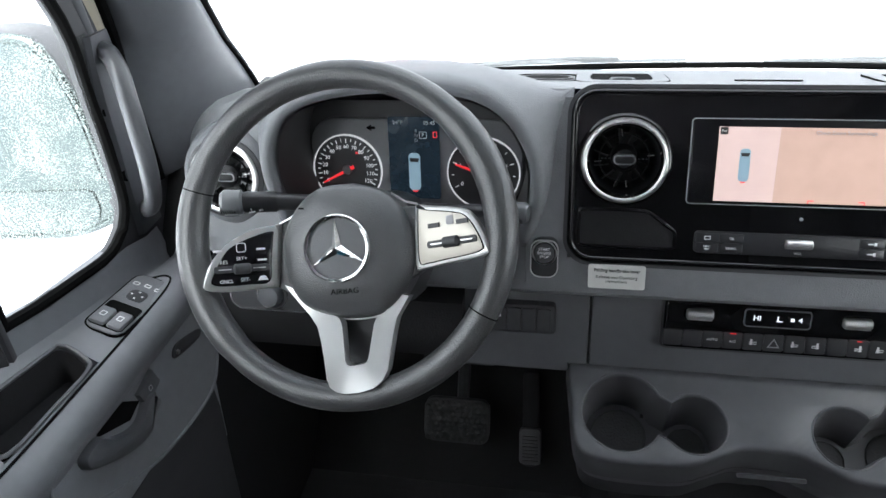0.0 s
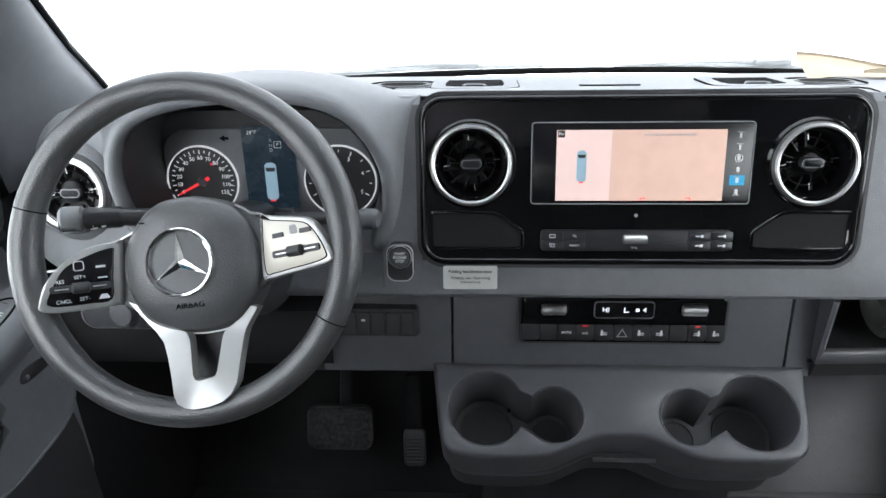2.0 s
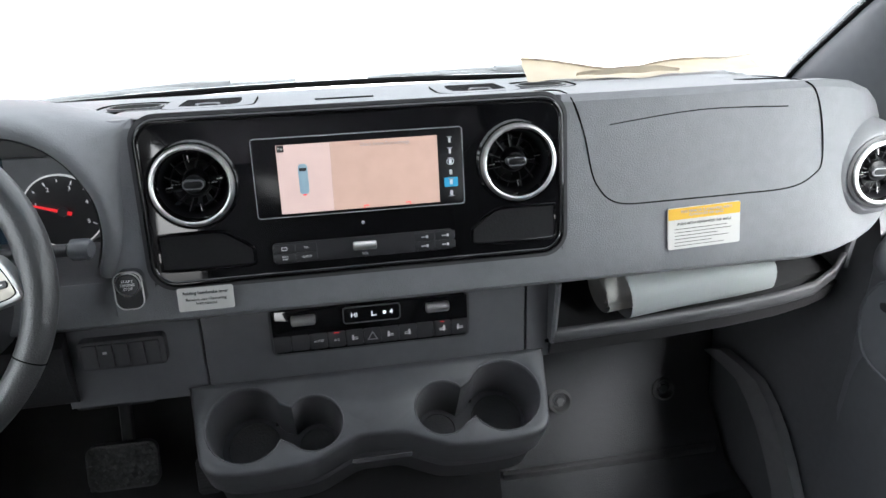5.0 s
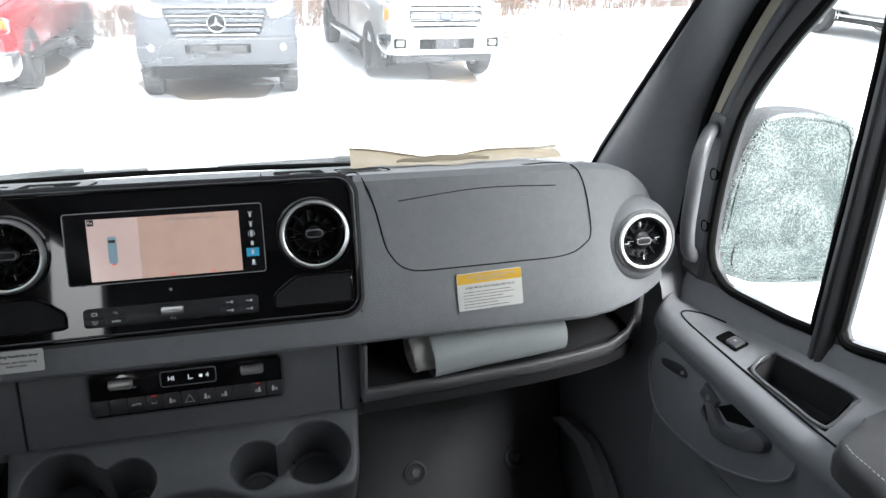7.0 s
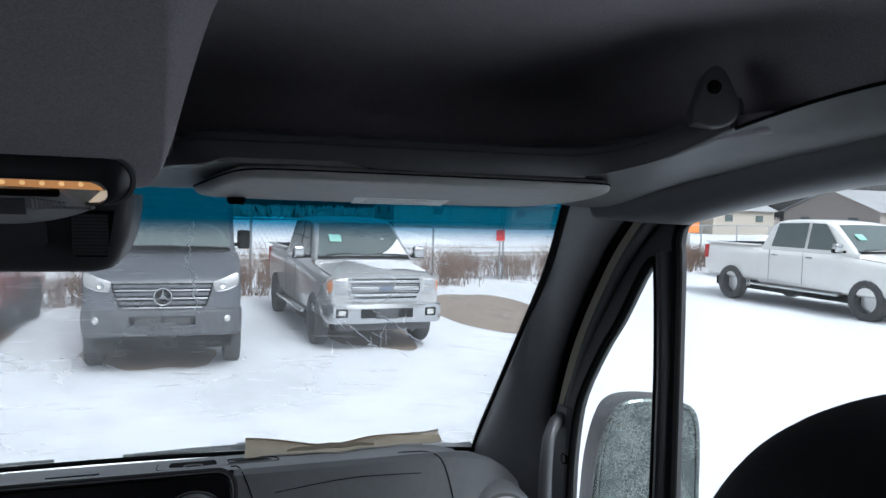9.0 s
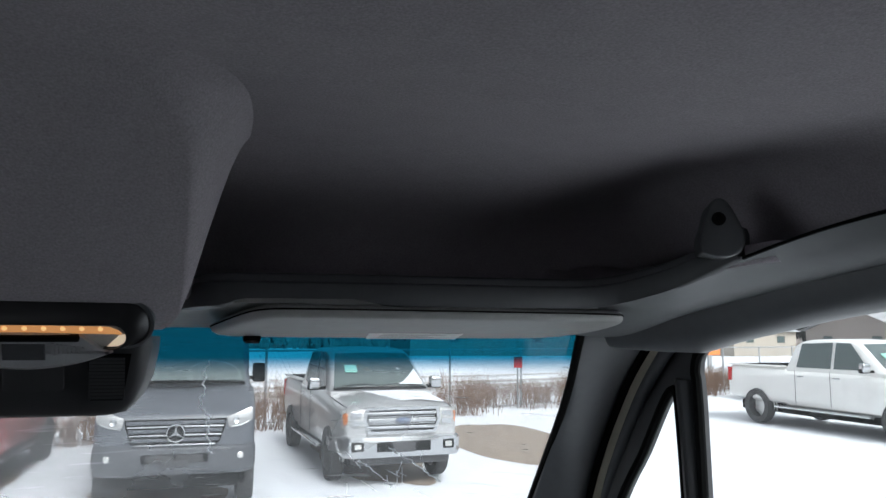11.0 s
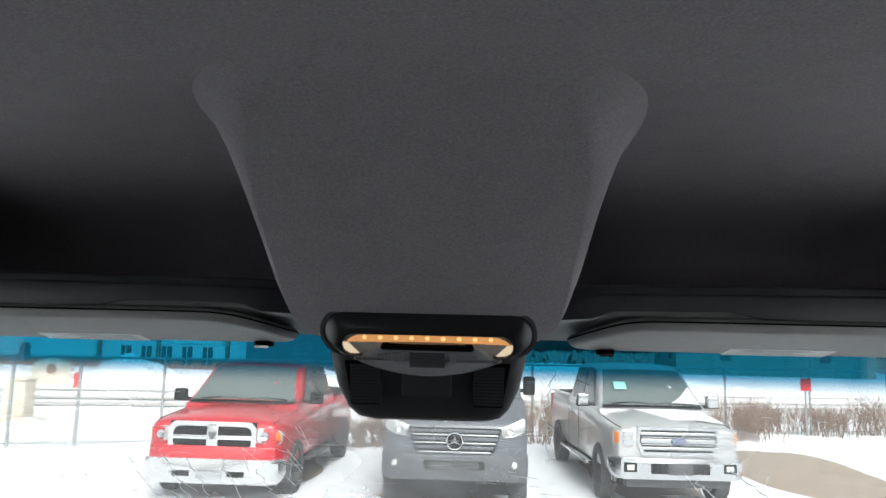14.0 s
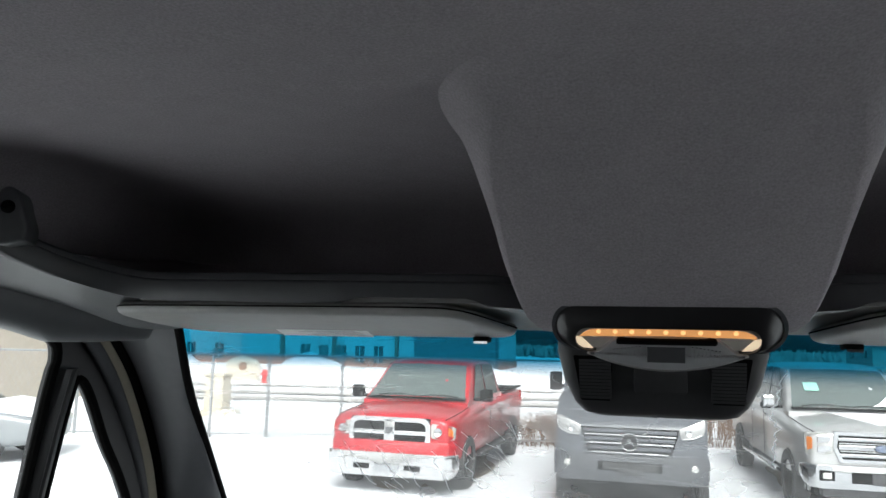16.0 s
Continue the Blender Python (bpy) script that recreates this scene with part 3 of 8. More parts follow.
for cx in (-.103, .103):
    part("rocker_well", prism(rrect(.044, .021, .010, cx=cx, cy=.019), .010, .0106, MK), SEAM, clim)
    part("rocker", tube([MK @ Vector((cx + x, .019, .012)) for x in (-.0185, -.0165, .0165, .0185)], [.0055, .0078, .0078, .0055], 16), SATIN, clim, "ribbed bright rocker")
    for i in range(9):
        part("rib", box(cx - .0165, cx + .0165, .0118 + i * .0017, .0123 + i * .0017, .016, .0202 - abs(i - 4) * .0007, m=MK), SATIN, clim) if i % 2 == 0 else None
LCD = mat("lcd_black", (0.006, 0.006, 0.007), 0.08)
lcd = part("display", prism(rrect(.085, .024, .004, cx=.001, cy=.018), .010, .0112, MK), LCD, clim)
part("display_rim", frame_bm(rrect(.089, .028, .006, cx=.001, cy=.018), rrect(.085, .024, .004, cx=.001, cy=.018), .010, .0114, MK), DASH2, lcd)
GLOW = mat("display_digits", (0.6, 0.62, 0.65), 0.4, emit=0.15)
words("HI", .011, MK @ Matrix.Translation((-.026, .018, .0114)), GLOW, lcd)
words("4", .011, MK @ Matrix.Translation((.031, .018, .0114)), GLOW, lcd)
part("fan_symbol", box(.018, .023, .0155, .0205, .0112, .0115, m=MK), GLOW, lcd)
part("seat_symbol", join(box(.000, .008, .014, .0155, .0112, .0115, m=MK), box(.0005, .0022, .0155, .022, .0112, .0115, m=MK)), GLOW, lcd)
for i in range(11):
    cx = -.1375 + i * .0275
    k = part("key", prism(rrect(.0268, .026, .003, cx=cx, cy=-.0195), .008, .0125, MK, .001), KEYB, clim)
    if i == 2:
        words("AUTO", .0055, MK @ Matrix.Translation((cx, -.019, .0127)), ICON, k)
    elif i == 3:
        words("A/C", .0055, MK @ Matrix.Translation((cx, -.020, .0127)), ICON, k)
        part("lit_bar", box(cx - .004, cx + .004, -.0085, -.007, .0124, .0128, m=MK), RED, k)
    elif i == 5:
        part("hazard_icon", frame_bm([(cx - .0085, -.026), (cx + .0085, -.026), (cx, -.0115)], [(cx - .006, -.0245), (cx + .006, -.0245), (cx, -.0145)], .0124, .0128, MK), GREYPRINT, k, "hazard triangle")
    elif i in (4, 6, 7, 9, 10):
        part("key_icon", join(*[box(cx - .005, cx + .005, -.0225 + j * .0028, -.0213 + j * .0028, .0124, .0127, m=MK) for j in range(2)], box(cx + (.001 if i % 2 else -.004), cx + (.004 if i % 2 else -.001), -.0235, -.0145, .0124, .0127, m=MK)), ICON, k)
        if i == 9:
            part("lit_bar", box(cx - .003, cx + .003, -.0085, -.007, .0124, .0128, m=MK), RED, k)

# cup holder tray under the climate unit
MU = plane_m((0, -.001, .655), (1, 0, 0), (0, .899, .438))
def eight(bx, by, br, sx, sy, sr, neck, n=22):
    """Outline of a large and a small round well joined by a neck."""
    d = 1 if sx > bx else -1
    a0, b0 = math.asin(neck / br), math.asin(neck / sr)
    pts = []
    for i in range(n + 1):
        a = lerp(a0, 2 * math.pi - a0, i / n)
        pts.append((bx + d * br * math.cos(a), by + br * math.sin(a)))
    for i in range(n + 1):
        a = lerp(math.pi + b0, 3 * math.pi - b0, i / n)
        pts.append((sx + d * sr * math.cos(a), sy + sr * math.sin(a)))
    return pts
tray = thing("cup_holder_tray", (0, -.06, .50), "dark grey plastic tray with four round cup wells", "cup holder")
half = smooth_path([(0, -.104, 0), (.035, -.105, 0), (.075, -.122, 0), (.11, -.135, 0), (.17, -.139, 0), (.235, -.136, 0), (.262, -.122, 0), (.271, -.09, 0), (.277, -.04, 0), (.284, .012, 0)], 4)
front = [(p.x, p.y) for p in half]
outline = [(-x, y) for x, y in front[::-1]][:-1] + front
wells = [eight(-.199, -.064, .057, -.098, -.073, .042, .027), eight(.201, -.065, .057, .102, -.074, .042, .027)]
bm = bmesh.new()
rings = [(outline, -.085), (outline, -.012), (shrink(outline, .002), -.004), (shrink(outline, .006), 0)]
prev = None
edges = []
for pts, z in rings:
    vs, es = loop(bm, pts, z)
    if prev:
        for i in range(len(vs)):
            bm.faces.new((prev[i - 1], prev[i], vs[i], vs[i - 1]))
    prev = vs
edges += es
for w in wells:
    prev = None
    for pts, z in ((shrink(w, -.0025), 0), (shrink(w, -.0008), -.0015), (w, -.006), (shrink(w, .003), -.060), (shrink(w, .005), -.112)):
        vs, es = loop(bm, pts, z)
        if prev is None:
            edges += es
        else:
            for i in range(len(vs)):
                bm.faces.new((prev[i - 1], prev[i], vs[i], vs[i - 1]))
        prev = vs
    bmesh.ops.triangle_fill(bm, edges=es, use_beauty=True)
bmesh.ops.triangle_fill(bm, edges=edges, use_beauty=True)
bm.transform(MU)
TRAYP = mat("tray_plastic", (0.062, 0.063, 0.068), 0.42, bump=0.35, bscale=900)
part("tray", bm, TRAYP, tray, angle=50)
part("skirt", prism([(x * .97, y * .95 - .003) for x, y in outline], -.18, -.120, MU), DARK, tray)
bm = grid_bm([[(x * q, y * q2 - .002, z) for x, y in outline] for z, q, q2 in ((-.083, .995, .99), (-.10, .985, .975), (-.121, .97, .955))], caps=False)
bm.transform(MU)
part("side_wall", bm, TRAYP, tray)
for w in wells:
    part("well_rim", tube([MU @ Vector((x, y, .0004)) for x, y in shrink(w, -.0028)], .0011, 6, True), TRAYP, tray)
for cx, cy, r in ((-.199, -.064, .05), (-.098, -.073, .035), (.204, -.065, .05), (.102, -.074, .035)):
    part("well_floor", lathe([(0, -.1105), (r * .80, -.1105), (r * .83, -.1085), (r * .86, -.1105)], 36, MU @ Matrix.Translation((cx, cy, 0))), RUBBER, tray)
part("pull_slot", prism(rrect(.09, .006, .002, cx=0, cy=0), 0, .003, plane_m((0, -.118, .585), (1, 0, 0), (0, .3, .95))), DARK, tray)
ring = solid("key_ring", tube([MU @ Vector((-.168 + .011 * math.cos(a * .5236), -.105 + .002 * a * .1, -.068 + .011 * math.sin(a * .5236))) for a in range(12)], .0011, 8, True), CHROME, "thin steel key ring in a cup well", "key ring")

# dash top: demister grilles, round pockets, sensor strip
TOPV = (0, .170, -.040)
def top_z(y):
    return lerp(1.008, .968, (y - .28) / .17) if y > .28 else lerp(1.060, 1.008, (y - .10) / .18)
for sx in (-1, 1):
    g = thing("top_vent", (sx * .220, .295, 1.0), "dark slotted demister grille let into the dash top", "air vent", "dash top grilles")
    mg = plane_m((sx * .220, .30, top_z(.30) + .002), (1, 0, 0), TOPV)
    part("surround", frame_bm(rrect(.140, .150, .03), rrect(.096, .098, .026), -.006, .0012, mg), DASH, g)
    part("surround_gap", frame_bm(rrect(.144, .154, .032), rrect(.139, .149, .0295), -.006, .0005, mg), SEAM, g)
    # Flat black sheet: the shade between the slats is put into its colour.
    part("hollow_shade", prism(rrect(.098, .100, .028), -.006, .0004, mg), SEAM, g)
    for i in range(7):
        part("slat", box(-.045, .045, -.043 + i * .0135, -.0395 + i * .0135, -.001, .0022, m=mg), RECESS_SHADE, g)
    part("thumb_tab", tube([mg @ Vector((.018 * math.cos(a), -.050 + .020 * math.sin(a), .0022)) for a in [math.pi * k / 10 for k in range(11)]], .0022, 6), DASH, g)
    h = thing("dash_top_pocket", (sx * .338, .30, 1.0), "small oval pocket in the dash top", "pocket", "dash top pockets")
    mh = plane_m((sx * .338, .295, top_z(.295) + .002), (1, 0, 0), TOPV)
    # Flat black sheet in place of depth; the pocket's shade is painted.
    part("floor", prism(rrect(.080, .062, .030, 8), -.006, .0003, mh), SEAM, h)
    part("rim", frame_bm(rrect(.088, .070, .034, 8), rrect(.079, .061, .0295, 8), -.006, .0014, mh), DASH2, h)
    part("outline", frame_bm(rrect(.116, .120, .045, 8), rrect(.1125, .1165, .0435, 8), -.006, .0006, mh), SEAM, h)
msn = plane_m((-.005, .27, top_z(.27) + .0015), (1, 0, 0), (0, .18, -.052))
part("sensor_strip", prism(rrect(.092, .018, .006), -.003, .0014, msn, .001), DASH2, dash)
part("sensor_gap", frame_bm(rrect(.096, .022, .008), rrect(.092, .018, .006), -.003, .0006, msn), SEAM, dash)

# passenger airbag cover seam lines
def seam(pts, r=.0012, parent=dash, name="seam_line"):
    return part(name, tube(smooth_path(pts, 5), r, 6), SEAM, parent)
def on_dash(x, k):
    """A point of the pad's profile at x; k counts profile points."""
    p = dash_profile(x)
    i = min(int(k), len(p) - 2)
    return (x, lerp(p[i][0], p[i + 1][0], k - i), lerp(p[i][1], p[i + 1][1], k - i))
seam([on_dash(.290, 2.6), on_dash(.300, 4.6), on_dash(.320, 6.4), on_dash(.334, 7.05), on_dash(.345, 7.6), on_dash(.360, 8.0), on_dash(.386, 8.13), on_dash(.44, 8.14), on_dash(.56, 8.12), on_dash(.65, 8.08), on_dash(.69, 7.75), on_dash(.704, 7.1), on_dash(.69, 6.2), on_dash(.665, 4.5), on_dash(.63, 2.6)])
seam([on_dash(.36, 6.35), on_dash(.50, 6.22), on_dash(.64, 6.25)], .0009)
# open glove shelf on the passenger side; its inner shade is put into the colour
shelf = thing("glove_shelf", (.56, .1, .66), "open glove shelf under the dashboard, inner faces near-black for shade", "shelf")
part("tray_floor", grid_bm([[(x, y, z) for y, z in ((y0, z0), (.30, z0 + .01), (.30, z0 - .006), (y0, z0 - .016))] for x, y0, z0 in ((.292, .01, .682), (.6, .02, .69), (.86, .09, .70))]), RECESS_SHADE, shelf)
part("back_wall", box(.292, .88, .29, .31, .66, .80), RECESS_SHADE, shelf)
LIPX = ((.292, -.004), (.33, -.004), (.45, .0), (.62, .011), (.72, .024), (.79, .040), (.835, .056), (.858, .070))
part("front_lip", grid_bm([[(x, y0 - .004, z0), (x, y0 - .006, z0 + .004), (x, y0 - .005, z0 + .019), (x, y0 - .001, z0 + .023), (x, y0 + .005, z0 + .023), (x, y0 + .008, z0 + .018), (x, y0 + .008, z0 - .004)] for x, y0, z0 in [(x, y0, .676 + .012 * (x - .29) + (.05 * max(0, (x - .80) / .06) ** 2)) for x, y0 in LIPX]]), DARK, shelf, "rounded front edge", angle=50)
part("end_wall", grid_bm([[(.851, y, z), (.856, y - .006, z), (.866, y - .004, z), (.868, .14, z), (.851, .14, z)] for y, z in ((.066, .715), (.068, .74), (.070, .80))]), DASH2, shelf)
part("inner_wall", grid_bm([[(.289, -.008, z), (.294, -.010, z), (.299, -.006, z), (.299, .10, z), (.289, .10, z)] for z in (.676, .79)]), DASH2, shelf)
part("fascia", grid_bm([[(x, y0 - .003, z0 + .002), (x, y0 + .004, z0 - .030), (x, y0 + .04, z0 - .055), (x, y0 + .05, z0 - .015)] for x, y0, z0 in [(x, y0, .676 + .012 * (x - .29)) for x, y0 in LIPX]]), RECESS_SHADE, shelf)
part("underside", grid_bm([[(x, y, z) for y, z in ((y0, .672), (y0 + .05, .63), (.32, .60), (.32, .68))] for x, y0 in ((.285, .0), (.6, .01), (.86, .08))]), RECESS_SHADE, shelf)

# start button, labels, switch banks
ms = MP @ Matrix.Translation((-.318, -.110, .017))
sb = thing("start_button", tuple(ms.translation), "round engine start button in a dark grey surround", "button")
part("surround", prism(rrect(.036, .051, .012, cy=.0015), -.020, .003, ms, .002), KEYB, sb)
part("chrome_edge", frame_bm(rrect(.037, .052, .0125, cy=.0015), rrect(.0342, .0492, .0115, cy=.0015), 0, .0042, ms), SATIN, sb)
part("button", lathe([(0, .006), (.013, .006), (.0145, .004), (.0145, 0)], 32, ms @ Matrix.Translation((0, .010, 0))), KEYB, sb)
part("button_ring", lathe([(.0145, .003), (.0155, .0055), (.0165, .003)], 32, ms @ Matrix.Translation((0, .010, 0))), SATIN, sb)
words("START\nENGINE\nSTOP", .0052, ms @ Matrix.Translation((0, .010, .0064)), ICON, sb)
mb = MP @ Matrix.Translation((-.2225, -.1305, .0135))
hb = thing("handbrake_label", tuple(mb.translation), "white paper label with black print about the handbrake", "label")
part("sheet", prism(rrect(.074, .033, .003), -.0005, .0006, mb), PAPER, hb)
words("Folding handbrake lever", .0062, mb @ Matrix.Translation((0, .0085, .0008)), BLACKPRINT, hb, bold=True)
words("Release, see Operating\nInstructions", .0058, mb @ Matrix.Translation((0, -.0035, .0008)), BLACKPRINT, hb)
my = plane_m((.511, -.0165, .8805), (1, 0, .04), (0, .29, .957)) @ Matrix.Translation((0, 0, .003))
yl = thing("airbag_label", tuple(my.translation), "white and yellow airbag warning label on the dashboard", "label")
part("sheet", prism(rrect(.116, .064, .003), -.002, .0008, my), PAPER, yl)
part("yellow_band", prism(rrect(.1155, .0175, .002, cy=.0225), .0008, .0012, my), YELLOW, yl)
words("THIS VEHICLE IS EQUIPPED WITH\nADVANCED AIR BAGS", .0056, my @ Matrix.Translation((.003, .0225, .0014)), GREYPRINT, yl)
words("EVEN WITH ADVANCED AIR BAGS", .0056, my @ Matrix.Translation((0, .0065, .001)), BLACKPRINT, yl)
for i, w in enumerate((.085, .092, .07, .088, .06, .08)):
    part("text_line", box(-.048, -.048 + w, -.0014 - i * .0052, -.0006 - i * .0052, .0008, .0011, m=my), BLACKPRINT, yl)
bank = thing("switch_bank", (-.36, 0, .74), "row of black blank switches under the dashboard", "switches")
mk = ML @ Matrix.Translation((-.363, -.037, .016))
part("frame", prism(rrect(.122, .046, .007), -.02, .002, mk, .002), DARK, bank)
for i in range(5):
    part("switch", prism(rrect(.0212, .037, .003, cx=-.0436 + i * .0218), .002, .006, mk, .0015), DARK, bank)
part("switch_icon", box(-.025, -.019, .004, .008, .006, .0064, m=mk), ICON, bank)
lk = thing("light_switch", (-.702, -.07, .80), "round rotary headlamp switch with a chrome ring", "switch")
mlk = plane_m((-.708, -.062, .804), (1, 0, 0), (0, .3, .95))
part("plate", prism(rrect(.13, .05, .02), -.06, 0, mlk, .004), DARK, lk)
part("plate_edge", frame_bm(rrect(.132, .052, .021), rrect(.128, .048, .019), -.01, .001, mlk), CHROME, lk)
part("knob", lathe([(0, .018), (.015, .017), (.018, .012), (.019, 0)], 28, mlk), DASH2, lk)
part("knob_ring", lathe([(.019, .002), (.021, .005), (.023, .002)], 28, mlk), SATIN, lk)

# rolled brochure in the glove shelf and folded brown paper on the dash top
br = thing("rolled_brochure", (.53, .04, .70), "rolled silver-grey brochure lying in the glove shelf", "brochure")
SILVERPAPER = mat("silver_grey_cover", (0.215, 0.228, 0.232), 0.68, var=0.06, scale=12)
ax0, ax1 = Vector((.415, .050, .736)), Vector((.672, .066, .752))
d = (ax1 - ax0).normalized()
e1 = Vector((0, -1, 0)); e1 = (e1 - d * e1.dot(d)).normalized(); e2 = d.cross(e1)
rr = []
for s in range(9):
    c = ax0.lerp(ax1, s / 8)
    rr.append([c + (e1 * math.copysign(abs(math.cos(a)) ** .8, math.cos(a)) * .066 + e2 * math.copysign(abs(math.sin(a)) ** .75, math.sin(a)) * .041) * (1 + .012 * math.sin(3 * a + s)) for a in [2 * math.pi * k / 28 for k in range(28)]])
cover = part("cover", grid_bm(rr, caps=False), SILVERPAPER, br)
part("print_line", tube([ax0.lerp(ax1, u) + e1 * .038 - e2 * .0385 for u in (.50, .74)], .0016, 6), GREYPRINT, cover)
rr = []
for k in range(60):
    a = 2 * math.pi * k / 20
    q = .049 - .00045 * k
    rr.append([ax0 - d * .03 + (e1 * math.cos(a) * q + e2 * math.sin(a) * q * .77), ax0 + d * .20 + (e1 * math.cos(a) * q + e2 * math.sin(a) * q * .77)])
# White pages in grey: the shelf's shade is put into the colour.
part("inner_paper", grid_bm(rr, closed=False), mat("shaded_pages", (0.26, 0.255, 0.245), 0.7), br, "curled white inner pages")
part("title_bar", box(-.035, .035, -.0025, .0025, -.001, .0008, m=plane_m(tuple(ax0.lerp(ax1, .45) + e1 * .030 + e2 * .0335), tuple(d), tuple((e2 * .7 - e1 * .7)))) , GREYPRINT, br)
pm = thing("folded_paper", (.56, .385, 1.01), "sheet of folded brown kraft paper lying on the dash top", "paper")
def paper_ring(y, k, lift=0.0):
    out = []
    for i in range(49):
        x = lerp(.325, .785, i / 48)
        mid = math.exp(-((x - .53) / .075) ** 2)
        bend = .014 * abs((x - .55) / .23) ** 1.5 + .004 * math.sin(x * 23) - .010 * mid
        out.append((x + .010 * k, y + .010 * math.sin((x - .33) * 6.8) * (1 - k) - .06 * (x - .33) * k - (.020 * mid * (1 - k) + .004 * math.sin(x * 61)) * (1 - k), top_z(y) + .004 + lift + bend * k))
    return out
part("sheet", grid_bm([paper_ring(.330, 0), paper_ring(.350, .3, .003), paper_ring(.375, .6, .006), paper_ring(.400, .8, .011), paper_ring(.412, .9, .018), paper_ring(.410, .9, .023)], closed=False), KRAFT, pm, angle=70)
part("torn_fold", grid_bm([[(x, .340 - .012 * math.sin((x - .42) / .2 * math.pi) + .003 * math.sin(x * 90), top_z(.33) + h + .012 * math.sin((x - .42) / .2 * math.pi) * q) for x in [.42 + .2 * i / 16 for i in range(17)]] for h, q in ((.007, .3), (.012, 1.0))], closed=False), KRAFT, pm)

# ---- steering wheel, stalks, pedals ----
MW = plane_m((-.541, -.2, .985), (1, 0, 0), (0, .515, .857))
sw = thing("steering_wheel", (-.541, -.2, .985), "black leather steering wheel with silver spokes and key pads", "steering wheel")
def W(u, v, w=0.0):
    return MW @ Vector((u, v, w))
RX, RY = .005, .007    # the rim's middle against the hub
N1, N2 = 96, 14
ringv = []
for i in range(N1):
    a = 2 * math.pi * i / N1
    thick = .0165 + .0022 * max(0, math.cos(2 * (a - radians(20)))) * (1 if abs(math.sin(a)) < .75 else 0)
    ringv.append([W(RX + (.1815 + thick * math.cos(b)) * math.cos(a), RY + (.1815 + thick * math.cos(b)) * math.sin(a), thick * 1.05 * math.sin(b)) for b in [2 * math.pi * k / N2 for k in range(N2)]])
bm = grid_bm(ringv + [ringv[0]], caps=False)
bmesh.ops.remove_doubles(bm, verts=bm.verts[:], dist=1e-6)
rim = part("rim", bm, LEATHER, sw)
for a in (14, 166, 215, 335):
    a = radians(a)
    part("rim_seam", tube([W(RX + (.1815 + .0170 * math.cos(b)) * math.cos(a), RY + (.1815 + .0170 * math.cos(b)) * math.sin(a), .0177 * math.sin(b)) for b in [2 * math.pi * k / 28 for k in range(28)]], .0008, 6, True), SEAM, rim)
for lo, hi in ((20, 160), (222, 328)):
    for k in range(int((hi - lo) / 2.2)):
        a = radians(lo + k * 2.2)
        p = lambda r, s: W(RX + r * math.cos(a + s), RY + r * math.sin(a + s), .0085)
        part("stitch", tube([p(.1668, 0), p(.1660, .012)], .0005, 4), DASH2, rim) if k % 2 == 0 else None
HW = -.028
hubpts = smooth_path([(x, y, 0) for x, y in ((0, .074), (.040, .066), (.066, .040), (.079, .0), (.070, -.040), (.046, -.070), (0, -.080), (-.046, -.070), (-.070, -.040), (-.079, 0), (-.066, .040), (-.040, .066), (0, .074))], 5)[:-1]
hub2 = [(p.x * 1.02, p.y * 1.02) for p in hubpts]
def scaled(pts, k):
    return [(x * k, y * k) for x, y in pts]
hub = grid_bm([[W(x + .007, y - .007, w + HW) for x, y in scaled(hub2, k)] for k, w in ((.97, -.05), (1.0, -.006), (.995, .004), (.97, .011), (.90, .018), (.70, .026), (.45, .030), (.2, .0315), (.05, .032))])
hubo = part("airbag_cover", hub, WHEELP, sw, "grained black airbag cover")
words("AIRBAG", .0095, MW @ Matrix.Translation((.012, -.055, HW + .0285)) @ Matrix.Rotation(radians(8), 4, "Z") @ Matrix.Rotation(radians(-11), 4, "X"), SEAM, hubo)
ms2 = MW @ Matrix.Translation((.002, -.007, HW + .031)) @ Matrix.Rotation(radians(8), 4, "Z") @ Matrix.Diagonal((1.30, 1.30, 1.1, 1))
emb = part("emblem_ring", lathe([(.0255, 0), (.0265, .004), (.0285, .005), (.0300, .003), (.0305, -.002)], 44, ms2), CHROME, sw, "chrome badge ring")
part("emblem_field", lathe([(0, .0012), (.0258, .0004)], 40, ms2), DASH2, emb)
for k in range(3):
    a = radians(90 + 120 * k)
    tip = Vector((math.cos(a), math.sin(a))) * .0262
    sd = Vector((-math.sin(a), math.cos(a))) * .0042
    b0 = Vector((0, 0))
    bm = bmesh.new()
    q = Vector((math.cos(a + 1.047), math.sin(a + 1.047))) * .0048
    q2 = Vector((math.cos(a - 1.047), math.sin(a - 1.047))) * .0048
    v = [bm.verts.new((*tip, .0016)), bm.verts.new((*q, .0016)), bm.verts.new((0, 0, .0016)), bm.verts.new((*q2, .0016)), bm.verts.new((0, 0, .0065))]
    for f in ((0, 1, 4), (0, 4, 3), (1, 2, 4), (2, 3, 4), (0, 3, 2, 1)):
        bm.faces.new([v[i] for i in f])
    bm.transform(ms2)
    part("star_arm", bm, CHROME, emb, angle=10)
part("hub_line", tube([W(x * 1.012 + .007, y * 1.012 - .007, HW - .001) for x, y in hub2[26:44]], .0011, 6), SATIN, hubo)
# key pads left and right
SPOKE = mat("spoke_silver", (0.52, 0.52, 0.51), 0.34, 0.7, var=0.04, bump=0.05)
PADB = mat("pad_black", (0.005, 0.005, 0.006), 0.18, var=0.05, spec=0.4)
SATIN2 = mat("brushed_silver", (0.40, 0.375, 0.33), 0.40, 0.7, var=0.05)
